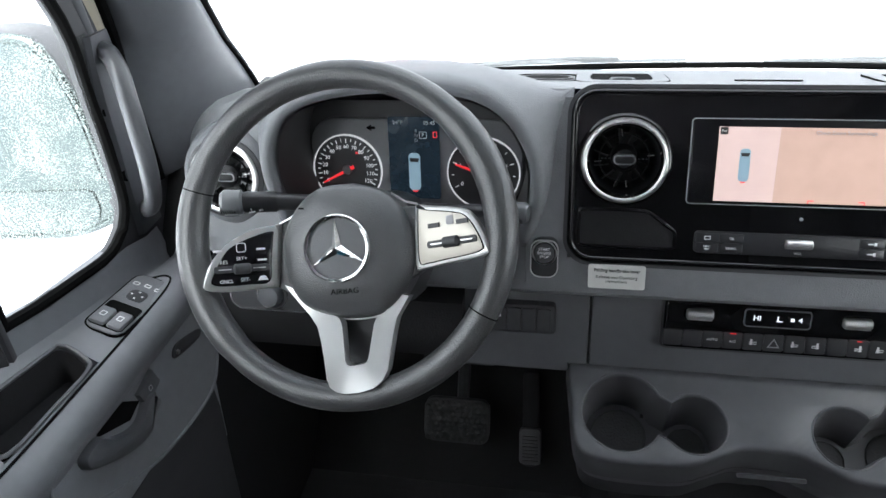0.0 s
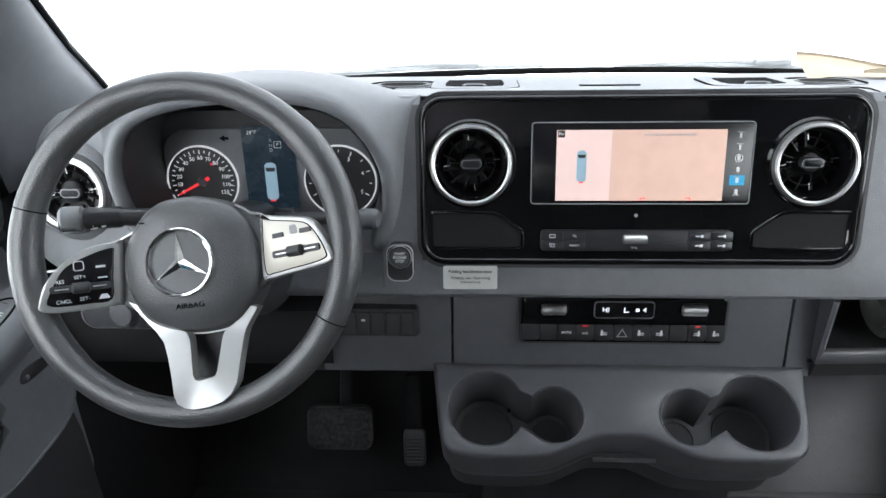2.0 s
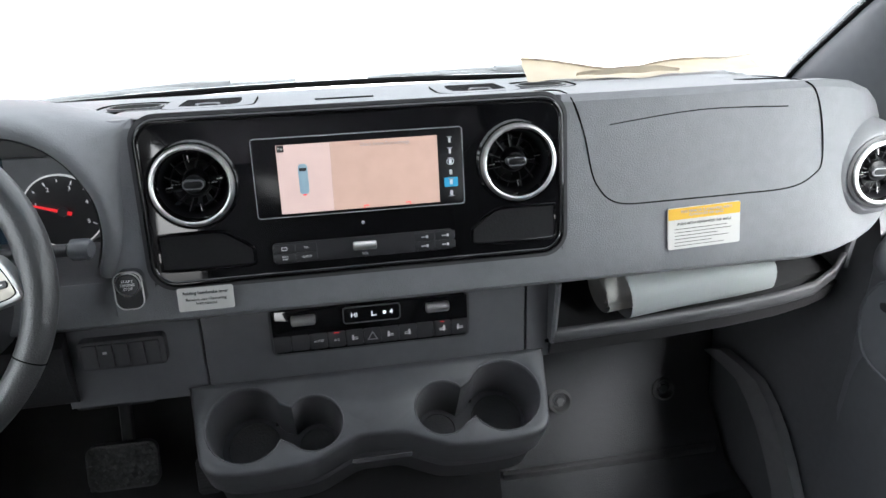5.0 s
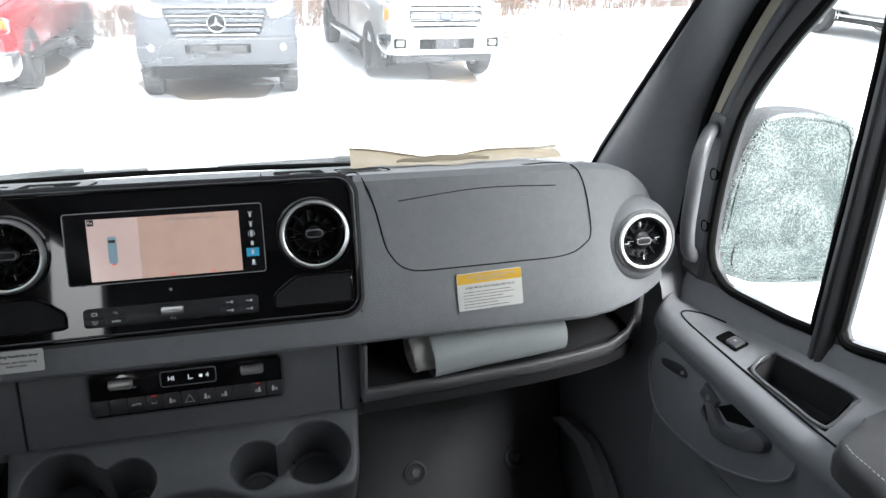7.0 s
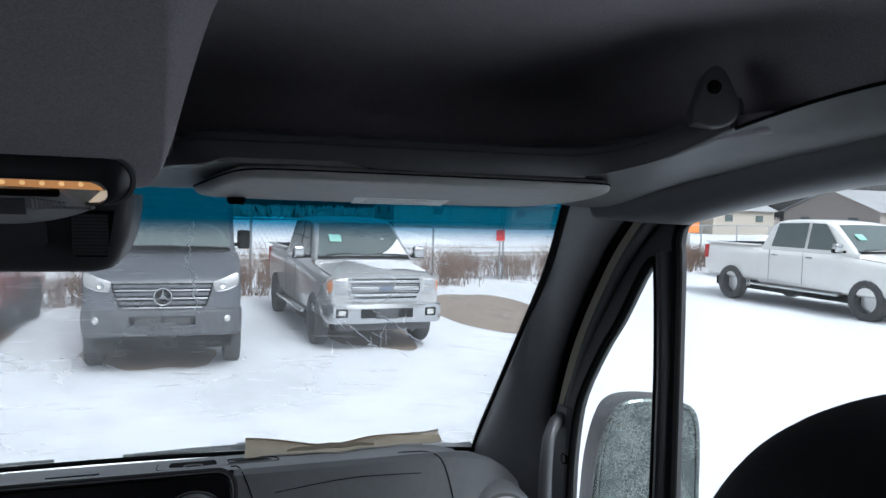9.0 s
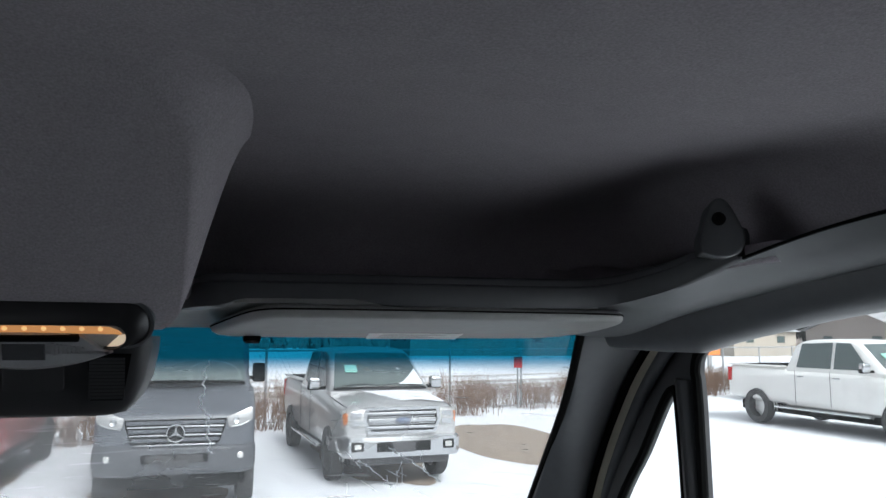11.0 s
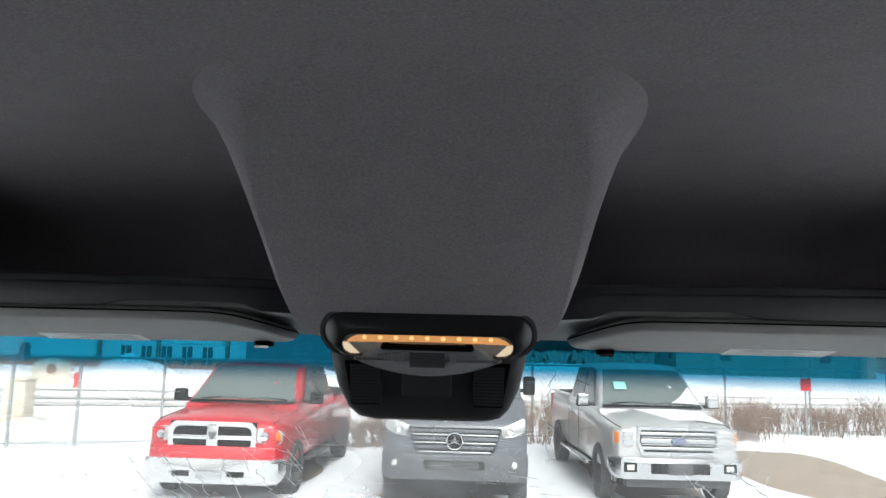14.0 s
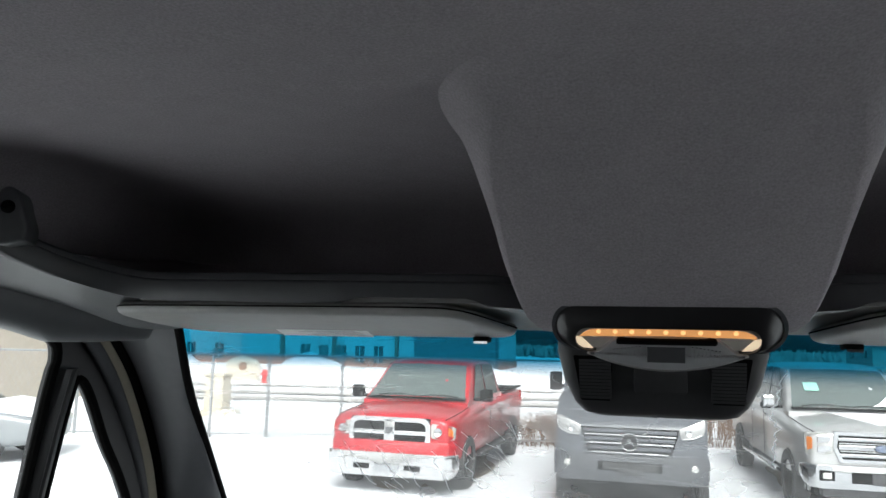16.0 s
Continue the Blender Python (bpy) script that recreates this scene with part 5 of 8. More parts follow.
    ys = [.062, .056, .045, .03, .01, -.02, -.06, -.10, -.16, -.20, -.228, -.2315, -.2325, -.238, -.26, -.32, -.38, -.402, -.4075, -.4085, -.412, -.43, -.60, -.80, -1.2]
    for y in ys:
        tip = min(1, max(0, (y + .01) / .072)) ** 2
        pull = lambda x: x + (.940 - x) * tip * .9
        zs = .852 + .10 * max(0, -y - .03) if y > -.2 else .869 + .235 * min(.48, -y - .2)
        zs -= .012 * min(1, max(0, (y + .02) / .05))
        r = [(.975, y, zs + .004), (.962, y, zs + .003), (.953, y, zs - .006), (.948, y, zs - .020)]
        c = ledge(y, 0)
        r += [(.943, y, lerp(zs - .020, c[2], .75)), (.938, y, c[2] + .002)]
        for t in (.06, .13, .165, .19, .5, .81, .835, .87, .95):
            p = ledge(y, t)
            inside = PK[1] < y < PK[0] and .15 < t < .85
            dz = 0
            if inside:
                dz = -.055 if .17 < t < .83 and PK[1] + .0008 < y < PK[0] - .0008 else -.003
            r.append((pull(p[0]), y, p[2] + dz))
        z2 = .766 + .05 * max(0, -y - .38)
        r += [(pull(.870), y, .7945 + z2 - .766), (pull(.863), y, .788 + z2 - .766), (pull(.857), y, .779 + z2 - .766), (pull(.854), y, z2), (pull(.856), y, z2 - .010), (pull(.862), y, z2 - .018), (pull(.867), y, .730),
              (pull(.876), y, .65), (pull(.884), y, .60), (pull(.892), y, .52), (pull(.898), y, .40), (.910, y, .12), (.975, y, .10)]
        rings.append(r)
    DOORT = bpy.data.materials.get("door_trim_plastic") or mat("door_trim_plastic", (0.175, 0.180, 0.193), 0.42, bump=0.35, bscale=700)
    sp("trim_panel", grid_bm(rings), DOORT, dr, angle=32)
    # rim round the pocket
    prim = [ledge(lerp(PK[0], PK[1], a), b) for a, b in [(p.x, p.y) for p in smooth_path([(.04, .16, 0), (.0, .30, 0), (.02, .62, 0), (.10, .84, 0), (.5, .85, 0), (.92, .84, 0), (1.0, .70, 0), (1.0, .30, 0), (.96, .16, 0), (.5, .15, 0), (.04, .16, 0)], 4)[:-1]]]
    pc = sum((Vector(p) for p in prim), Vector()) / len(prim)
    bml = grid_bm([[Vector(p).lerp(pc, .08) + Vector((0, 0, .0005)) for p in prim], [Vector(p).lerp(pc, .11) + Vector((0, 0, -.005)) for p in prim], [Vector(p).lerp(pc, .16) + Vector((0, 0, -.048)) for p in prim]], caps=False)
    bml.verts.ensure_lookup_table()
    bot_c = bml.verts.new(pc + Vector((0, 0, -.048)))
    base = list(bml.verts)[2 * len(prim):3 * len(prim)]
    for i in range(len(base)):
        bml.faces.new((base[i - 1], base[i], bot_c))
    # Near-black inner skin, added to paint the pocket's shade.
    sp("pocket_shade", bml, RECESS_SHADE, dr, "pocket inside, near-black for its shade")
    sp("pocket_rim", tube([Vector(p) + Vector((0, 0, .0015)) for p in prim], .0030, 8, True), DASH2, dr)
    # map bin on the lower door; driver's side drawn darker, its shade in the colour
    sp("lower_panel", grid_bm([[(x, y, z) for x, z in ((.8845, .575), (.878, .560), (.876, .52), (.885, .38), (.896, .14), (.93, .14), (.93, .575))] for y in (-.02, -.03, -.5, -1.1)]), LINER if s > 0 else DARK, dr, "map bin, blacker on the driver side for shade")
    # oval handle panel on the recessed face
    MI = plane_m((.8665, 0, .72), (0, -1, 0), (.10, 0, 1))
    ovalp = smooth_path([(.004, .700, 0), (.020, .735, 0), (.060, .750, 0), (.20, .756, 0), (.33, .758, 0), (.378, .752, 0), (.392, .730, 0), (.378, .700, 0), (.333, .664, 0), (.242, .621, 0), (.15, .603, 0), (.066, .601, 0), (.027, .627, 0), (.006, .665, 0), (.004, .700, 0)], 4)[:-1]
    o2 = [(p.x, p.y - .72) for p in ovalp]
    sp("handle_recess", prism(o2, -.03, .004, MI, .004), DOORT, dr, "dark oval handle panel")
    sp("recess_edge", tube([MI @ Vector((a, b, .004)) for a, b in o2], .0026, 8, True), DOORT, dr)
    pull_o = [(p.x, p.y - .72) for p in smooth_path([(.188, .712, 0), (.205, .690, 0), (.228, .672, 0), (.277, .683, 0), (.331, .714, 0), (.342, .730, 0), (.334, .742, 0), (.304, .741, 0), (.285, .722, 0), (.256, .705, 0), (.232, .702, 0), (.205, .716, 0), (.188, .712, 0)], 4)[:-1]]
    sp("pull_handle", prism(pull_o, .002, .020, MI, .008), DASH2, dr, "curved pull handle")
    # Flat black patch that paints the shade behind the pull handle.
    sp("pull_hollow_shade", prism([(.21, -.004), (.24, -.012), (.30, .016), (.29, .030), (.245, .026)], .003, .0046, MI), SEAM, dr)
    for k in range(2):
        u, v = .190 + k * .014, .001 - k * .027
        kb = sp("lock_key", prism([(u - .024, v - .008), (u + .018, v - .018), (u + .024, v + .008), (u - .018, v + .018)], .003, .012, MI, .002), DASH2, dr)
        sp("key_icon", frame_bm(rrect(.008, .008, .002, 3, cx=u, cy=v), rrect(.0055, .0055, .0015, 3, cx=u, cy=v), .012, .0125, MI), GREYPRINT, kb)
    sp("tweeter", prism([(p.x, p.y) for p in smooth_path([(.036, -.018, 0), (.042, -.010, 0), (.095, .006, 0), (.114, .002, 0), (.116, -.008, 0), (.098, -.015, 0), (.048, -.024, 0), (.036, -.018, 0)], 3)[:-1]], .003, .0065, MI, .002), DARK, dr)
    sp("latch_pin", lathe([(0, .010), (.003, .0095), (.004, .006)], 12, MI @ Matrix.Translation((.105, -.004, 0))), SATIN, dr)
    groove = [ledge(y, t) for y, t in ((-.47, .93), (-.40, .93), (-.30, .93), (-.20, .93), (-.10, .92), (-.055, .88), (-.030, .76), (-.022, .55), (-.030, .30), (-.055, .10), (-.10, .03))]
    sp("ledge_groove", tube([p + Vector((0, 0, .0006)) for p in smooth_path(groove, 5)], .0017, 6), SEAM, dr)
    # window switch plate on the ledge
    a_, b_, c_ = (Vector(ledge(y, t)) for y, t in ((-.155, .5), (-.055, .5), (-.155, .1)))
    msw = plane_m(a_ + Vector((0, 0, .001)), b_ - a_, a_ - c_)
    if s > 0:
        sp("switch_plate", prism(rrect(.056, .028, .004, cx=-.004), -.01, .0012, msw), SEAM, dr)
        sp("window_switch", prism(rrect(.028, .022, .004, cx=-.014), .0, .006, msw, .003), DASH2, dr)
        sp("key_icon", box(-.018, -.011, -.002, .002, .006, .0064, m=msw), GREYPRINT, dr)
    else:
        msw = msw @ Matrix.Translation((.045, -.002, 0))
        sp("plate_gap", prism(rrect(.150, .060, .018), -.01, .0008, msw), SEAM, dr)
        pl = sp("switch_plate", prism(rrect(.145, .055, .016), -.01, .0026, msw, .0015), DASH, dr, "driver's switch plate")
        sp("switch_well", prism(rrect(.060, .050, .006, cx=-.036), .002, .0030, msw), SEAM, pl)
        for k in (-1, 1):
            sp("window_switch", prism(rrect(.036, .0225, .005, cx=-.046, cy=.0125 * k), .002, .009, msw, .004), DASH, pl)
            sp("key_icon", frame_bm(rrect(.010, .008, .001, 3, cx=-.046, cy=.0125 * k), rrect(.008, .006, .001, 3, cx=-.046, cy=.0125 * k), .009, .0095, msw), ICON, pl)
        sp("mirror_joystick", prism(rrect(.026, .026, .008, cx=.018), .002, .0045, msw, .001), DARK, pl)
        for k in range(4):
            a = math.pi / 2 * k
            sp("key_icon", box(.018 + .008 * math.cos(a) - .0014, .018 + .008 * math.cos(a) + .0014, .008 * math.sin(a) - .0014, .008 * math.sin(a) + .0014, .0045, .005, m=msw), ICON, pl)
        for dx, dy in ((.046, .017), (.048, 0), (.046, -.017)):
            sp("key_icon", frame_bm(rrect(.008, .010, .002, 3, cx=dx, cy=dy), rrect(.005, .007, .002, 3, cx=dx, cy=dy), .0026, .0032, msw), ICON, pl)
    ARML = bpy.data.materials.get("armrest_leather") or mat("armrest_leather", (0.045, 0.045, 0.047), 0.4, bump=0.4, bscale=600)
    arm = sp("armrest", grid_bm([[(x, y, z) for x, z in ((x0, .790), (x0 - .004, .815), (x0 + .001, .832), (x0 + .010, .8405), (.90, .856), (.938, .868), (.943, .84))] for x0, y in ((.885, -.446), (.868, -.449), (.853, -.458), (.845, -.470), (.841, -.49), (.839, -.60), (.839, -.95))]), ARML, dr, "black padded armrest")
    for k in range(26):
        y = -.472 - .007 * k
        x = .853 - .006 * min(1, (k + 1) / 3)
        sp("stitch", tube([(x, y, .8412), (x, y - .0042, .8412)], .0008, 5), GREYPRINT, arm)
    # outside mirror
    mi = thing("wing_mirror", (s * 1.27, .23, .69), "grey wing mirror seen from behind, glass flecked with frozen drops", "wing mirror", "wing mirrors")
    mm = plane_m((1.285, .215, .905), (1, -.16, 0), (0, .03, 1))
    mo = [(p.x, p.y) for p in smooth_path([(-.158, -.06, 0), (-.148, .05, 0), (-.122, .15, 0), (-.085, .203, 0), (-.01, .215, 0), (.09, .203, 0), (.135, .175, 0), (.150, .10, 0), (.152, -.06, 0), (.160, -.098, 0), (.180, -.115, 0), (.183, -.165, 0), (.165, -.200, 0), (.10, -.208, 0), (-.02, -.206, 0), (-.08, -.196, 0), (-.145, -.168, 0), (-.160, -.13, 0), (-.158, -.06, 0)], 4)[:-1]]
    mo = [(x * .92 + .002, y * .95 - .004) for x, y in mo]
    sp("shell", prism(mo, .0, -.12, mm, .04), DARK, mi)
    sp("frame", grid_bm([[mm @ Vector((x, y, w)) for x, y in shrink(mo, o)] for o, w in ((.0, -.004), (.002, .003), (.007, .006), (.012, .005), (.014, .0))], caps=False), FROSTED, mi, "drop-flecked dark housing edge")
    up = [(p.x, p.y) for p in smooth_path([(-.138, -.07, 0), (-.130, .05, 0), (-.106, .145, 0), (-.072, .188, 0), (0, .197, 0), (.085, .187, 0), (.120, .163, 0), (.133, .10, 0), (.134, -.06, 0), (.120, -.082, 0), (-.12, -.082, 0), (-.138, -.07, 0)], 4)[:-1]]
    lo_ = [(p.x, p.y) for p in smooth_path([(-.100, -.098, 0), (.125, -.098, 0), (.140, -.112, 0), (.142, -.165, 0), (.125, -.186, 0), (-.02, -.188, 0), (-.09, -.178, 0), (-.112, -.150, 0), (-.112, -.110, 0), (-.100, -.098, 0)], 4)[:-1]]
    up, lo_ = ([(x * .92 + .002, y * .95 - .004) for x, y in o_] for o_ in (up, lo_))
    sp("backing", prism(mo, -.006, .001, mm), FROSTED, mi)
    sp("glass", prism(up, -.002, .004, mm), FROSTED, mi, "mirror glass with frozen drops")
    sp("wide_glass", prism(lo_, -.002, .005, mm), FROSTED, mi, "small wide-angle mirror glass")
    sp("arm", tube([(.99, .10, .80), (1.10, .22, .76), (1.19, .28, .78)], [.035, .03, .03], 12, flat=.7), DARK, mi)


PANE = glass("side_glass", (0.76, 0.78, 0.77), salt_haze=0.05, drops=0.09)
def frosted_mirror():
    """Dark mirror glass thick with frozen drops of several sizes."""
    m = mat("frosted_mirror", (0.07, 0.085, 0.08), 0.10, 0.9, var=0.05)
    n, l = m.node_tree.nodes, m.node_tree.links
    b = n["Principled BSDF"]
    tc = n.new("ShaderNodeTexCoord")
    nz = n.new("ShaderNodeTexNoise"); nz.inputs["Scale"].default_value, nz.inputs["Detail"].default_value = 14, 3
    l.new(tc.outputs["Object"], nz.inputs["Vector"])
    masks = []
    for sc, lim in ((210, .62), (420, .72)):
        v = n.new("ShaderNodeTexVoronoi"); v.inputs["Scale"].default_value = sc
        l.new(tc.outputs["Object"], v.inputs["Vector"])
        th = n.new("ShaderNodeMath"); th.operation = "MULTIPLY"; th.inputs[1].default_value = lim
        l.new(nz.outputs["Fac"], th.inputs[0])
        lt = n.new("ShaderNodeMath"); lt.operation = "LESS_THAN"
        l.new(v.outputs["Distance"], lt.inputs[0]); l.new(th.outputs[0], lt.inputs[1])
        masks.append(lt)
    mx = n.new("ShaderNodeMath"); mx.operation = "MAXIMUM"
    l.new(masks[0].outputs[0], mx.inputs[0]); l.new(masks[1].outputs[0], mx.inputs[1])
    col = n.new("ShaderNodeMix"); col.data_type = "RGBA"
    col.inputs["A"].default_value, col.inputs["B"].default_value = (.070, .088, .084, 1), (.16, .182, .175, 1)
    l.new(mx.outputs[0], col.inputs["Factor"]); l.new(col.outputs["Result"], b.inputs["Base Color"])
    for sock, lo, hi in (("Roughness", .08, .45), ("Metallic", .75, .0)):
        r = n.new("ShaderNodeMapRange"); r.inputs["To Min"].default_value, r.inputs["To Max"].default_value = lo, hi
        l.new(mx.outputs[0], r.inputs["Value"]); l.new(r.outputs[0], b.inputs[sock])
    bp = n.new("ShaderNodeBump"); bp.inputs["Strength"].default_value, bp.inputs["Distance"].default_value = 0.6, 0.002
    l.new(mx.outputs[0], bp.inputs["Height"]); l.new(bp.outputs[0], b.inputs["Normal"])
    return m
FROSTED = frosted_mirror()
side(1)
side(-1)

# passenger seat back
seat = thing("passenger_seat", (.62, -.95, .0), "black upholstered passenger seat with a rounded backrest", "seat")
SEATF = mat("seat_fabric", (0.018, 0.018, 0.02), 0.9, bump=0.4, bscale=700, var=0.25, scale=300)
def pillow(z0, z1, w, y0, y1, lean, n=44):
    """Rounded upholstered block: superellipse outline over its height."""
    rings = []
    for k in range(n + 1):
        th = math.pi * (k / n - .5)
        t = math.copysign(abs(math.sin(th)) ** .55, math.sin(th))
        f = max(.01, abs(math.cos(th)) ** .55)
        z = lerp(z0, z1, (t + 1) / 2)
        rings.append([(.618 + x, (y0 + y1) / 2 - lean * (z - z0) + y, z) for x, y in [(w / 2 * f * math.copysign(abs(math.cos(a)) ** .55, math.cos(a)), (y1 - y0) / 2 * (.35 + .65 * f) * math.copysign(abs(math.sin(a)) ** .7, math.sin(a))) for a in [2 * math.pi * i / 40 for i in range(40)]]])
    return grid_bm(rings)
part("backrest", pillow(.46, 1.235, .48, -1.0, -.86, .20), SEATF, seat, angle=80)
part("headrest", pillow(1.20, 1.474, .412, -1.118, -.998, .02), SEATF, seat, angle=80)
for x in (.56, .68):
    part("headrest_post", tube([(x, -1.07, 1.17), (x, -1.09, 1.25)], .007, 8), CHROME, seat)
part("cushion", box(.40, .90, -.92, -.42, .36, .52, .06, 4), SEATF, seat)
part("base", box(.45, .85, -.88, -.46, 0, .37, .02), DARK, seat)

# ---- roof ----
side_prof = [(-.432, 1.606), (-.438, 1.612), (-.441, 1.626), (-.438, 1.630), (-.430, 1.626), (-.42, 1.617), (-.25, 1.625), (-.20, 1.64), (-.19, 1.68), (-.22, 1.722), (-.30, 1.748), (-.42, 1.766), (-.56, 1.774), (-.70, 1.774), (-.85, 1.768), (-1.05, 1.772), (-1.6, 1.79), (-4.7, 1.80)]
def roof_ring(x):
    e = max(0, (abs(x - XC) - .74) / .14)
    d = min(.12, max(0, abs(x - XC) - .655))
    out = []
    for i, (y, z) in enumerate(side_prof):
        out.append((x, y - (11.0 * d * d + .30 * d if i < 6 else 0.05 * e), z + (.40 * d if i < 8 else min(0, max(-.14 * min(e, 1) ** 2, 1.635 - z)))))
    return out + [(x, -4.7, 1.95), (x, -.17, 1.95), (x, -.17, 1.63)]
ceil = solid("ceiling", grid_bm([roof_ring(XC + x) for x in (-.90, -.88, -.85, -.82, -.79, -.76, -.73, -.70, -.66, -.5, -.2, 0, .2, .5, .66, .70, .73, .76, .79, .82, .85, .88, .90)]), FABRIC, "dark charcoal fabric headliner with storage recesses", "ceiling", kind="structure", angle=60)
# header trim above the glass, between the visors and the shelf lip
VLABEL = mat("visor_label", (0.72, 0.715, 0.69), 0.5, var=0.03)
VISOR = mat("visor_vinyl", (0.30, 0.297, 0.288), 0.55, bump=0.3, bscale=700)
HEADER = mat("header_plastic", (0.055, 0.057, 0.061), 0.48, bump=0.3, bscale=700)
CORNER = mat("roof_corner_plastic", (0.084, 0.087, 0.093), 0.46, bump=0.3, bscale=700)
hd = thing("header_trim", (XC, -.4, 1.6), "dark grey plastic trim strip above the sun visors", "trim", kind="structure")
def sweep(path, a, b, n=16, power=.7, dn=0.0, dz=0.0):
    """Rounded bar: horizontal half width a, half height b (lists or numbers) along a path."""
    P = [Vector(p) for p in path]
    A = a if isinstance(a, list) else [a] * len(P)
    B = b if isinstance(b, list) else [b] * len(P)
    rings = []
    for i, p in enumerate(P):
        t = (P[min(i + 1, len(P) - 1)] - P[max(i - 1, 0)]).normalized()
        side_v = t.cross(Vector((0, 0, 1))).normalized()
        up_v = side_v.cross(t)
        rings.append([p + side_v * (dn + A[i] * math.copysign(abs(math.cos(q)) ** power, math.cos(q))) + up_v * (dz + B[i] * math.copysign(abs(math.sin(q)) ** power, math.sin(q))) for q in [2 * math.pi * k / n for k in range(n)]])
    return grid_bm(rings)
def grip_gap(x):
    """Height by which the lip is cut away above the inner end of the visor."""
    up, down = min(1, max(0, (x - .185) / .03)), min(1, max(0, (.385 - x) / .045))
    q = min(up, down)
    return .0085 * q * q * (3 - 2 * q)
LIP = [(.001, .0), (.003, .0025), (.0035, .024), (.002, .027), (-.002, .0285), (-.0025, .0335), (-.005, .037), (-.010, .0385), (-.020, .037), (-.024, .030), (-.024, .0)]
for s in (-1, 1):
    F = Matrix.Translation((XC, 0, 0)) @ Matrix.Diagonal((s, 1, 1, 1))
    lip = smooth_path([(.146, -.385, 1.596), (.154, -.425, 1.597), (.172, -.449, 1.598), (.205, -.460, 1.599), (.30, -.463, 1.600), (.42, -.464, 1.601), (.56, -.464, 1.602), (.63, -.464, 1.603), (.662, -.469, 1.606), (.690, -.484, 1.612), (.722, -.520, 1.624), (.742, -.562, 1.639), (.757, -.610, 1.657)], 6)
    rings = []
    for i, p in enumerate(lip):
        t = lip[min(i + 1, len(lip) - 1)] - lip[max(i - 1, 0)]
        out = Vector((t.y, -t.x, 0)).normalized()
        g = grip_gap(p.x)
        rings.append([p + out * n_ + Vector((0, 0, max(z_, g))) for n_, z_ in LIP])
    bm = grid_bm(rings)
    bm.transform(F)
    part("lip", bm, HEADER, hd, angle=50)
    # rounded end of the lip with its fixing bolt
    tab = smooth_path([(.712, 1.664, 0), (.735, 1.658, 0), (.754, 1.664, 0), (.760, 1.682, 0), (.752, 1.704, 0), (.742, 1.722, 0), (.732, 1.727, 0), (.722, 1.720, 0), (.716, 1.700, 0), (.710, 1.680, 0), (.712, 1.664, 0)], 4)[:-1]
    bm = prism([(p.x - .737, p.y) for p in tab], -.045, .004, plane_m((.737, -.612, 0), (1, -.55, 0), (0, 0, 1)), .004)
    bm.transform(F)
    part("lip_end", bm, HEADER, hd, angle=60)
    bm = lathe([(0, .009), (.004, .009), (.006, .006), (.008, .003)], 14, plane_m((.730, -.612, 1.702), (1, -.55, 0), (0, 0, 1)))
    bm.transform(F)
    part("rail_bolt", bm, SEAM, hd)
    # closing face between lip, glass and visor; light off the snow is in its colour
    bm = grid_bm([[(x, y0, 1.603), (x, -.36, 1.5955), (x, -.285, 1.585), (x, -.258, 1.5765), (x, -.246, 1.5765), (x, -.236, 1.60), (x, -.25, 1.622), (x, y0 + .004, 1.632)] for x, y0 in ((.08, -.41), (.14, -.415), (.17, -.44), (.22, -.455), (.40, -.458), (.66, -.458))])
    bm.transform(F)
    part("panel", bm, VISOR, hd, "closing panel behind the visor, pale for light off the snow", angle=50)
    # trim that rolls from the shelf lip down to the door frame
    ea = smooth_path([(.56, -.452, 1.603), (.64, -.462, 1.605), (.690, -.482, 1.613), (.722, -.518, 1.625), (.744, -.562, 1.640), (.760, -.612, 1.659), (.795, -.72, 1.686), (.825, -.90, 1.704), (.85, -1.3, 1.735)], 5)
    eb = smooth_path([(.60, -.256, 1.582), (.68, -.250, 1.578), (.752, -.262, 1.568), (.80, -.300, 1.570), (.852, -.355, 1.594), (.872, -.44, 1.610), (.884, -.60, 1.630), (.892, -.85, 1.655), (.90, -1.3, 1.690)], 5)
    bm = grid_bm([[p.lerp(q, k / 8) + Vector((0, 0, -.010 * math.sin(math.pi * k / 8) ** 1.2 * min(1, i / 12))) for k in range(9)] for i, (p, q) in enumerate(zip(ea, eb))], closed=False)
    bm.transform(F)
    part("corner_trim", bm, CORNER, hd, angle=80)
    bm = tube([p + Vector((.002, 0, -.001)) for p in ea[25:]], .0022, 6)
    bm.transform(F)
    part("headliner_seam", bm, SEAM, hd)
    # side cant rail above the door
    cr = smooth_path([(.790, -.258, 1.561), (.825, -.295, 1.580), (.880, -.36, 1.602), (.905, -.45, 1.626), (.918, -.70, 1.662), (.925, -1.3, 1.70)], 5)
    bm = sweep(cr, [.010 + .042 * min(1, i / 10) for i in range(len(cr))], [.010 + .050 * min(1, i / 10) for i in range(len(cr))], 20, .85)
    bm.transform(F)
    part("cant_rail", bm, CORNER, hd, angle=70)
    # sun visor: a soft-edged board with its inner end cut on the slant
    vis = thing("sun_visor", (XC + s * .5, -.35, 1.59), "dark grey folded sun visor with a white warning label", "sun visor", "sun visors")
    vm = plane_m((0, -.36, 1.583), (1, 0, 0), (0, -.9925, .12))
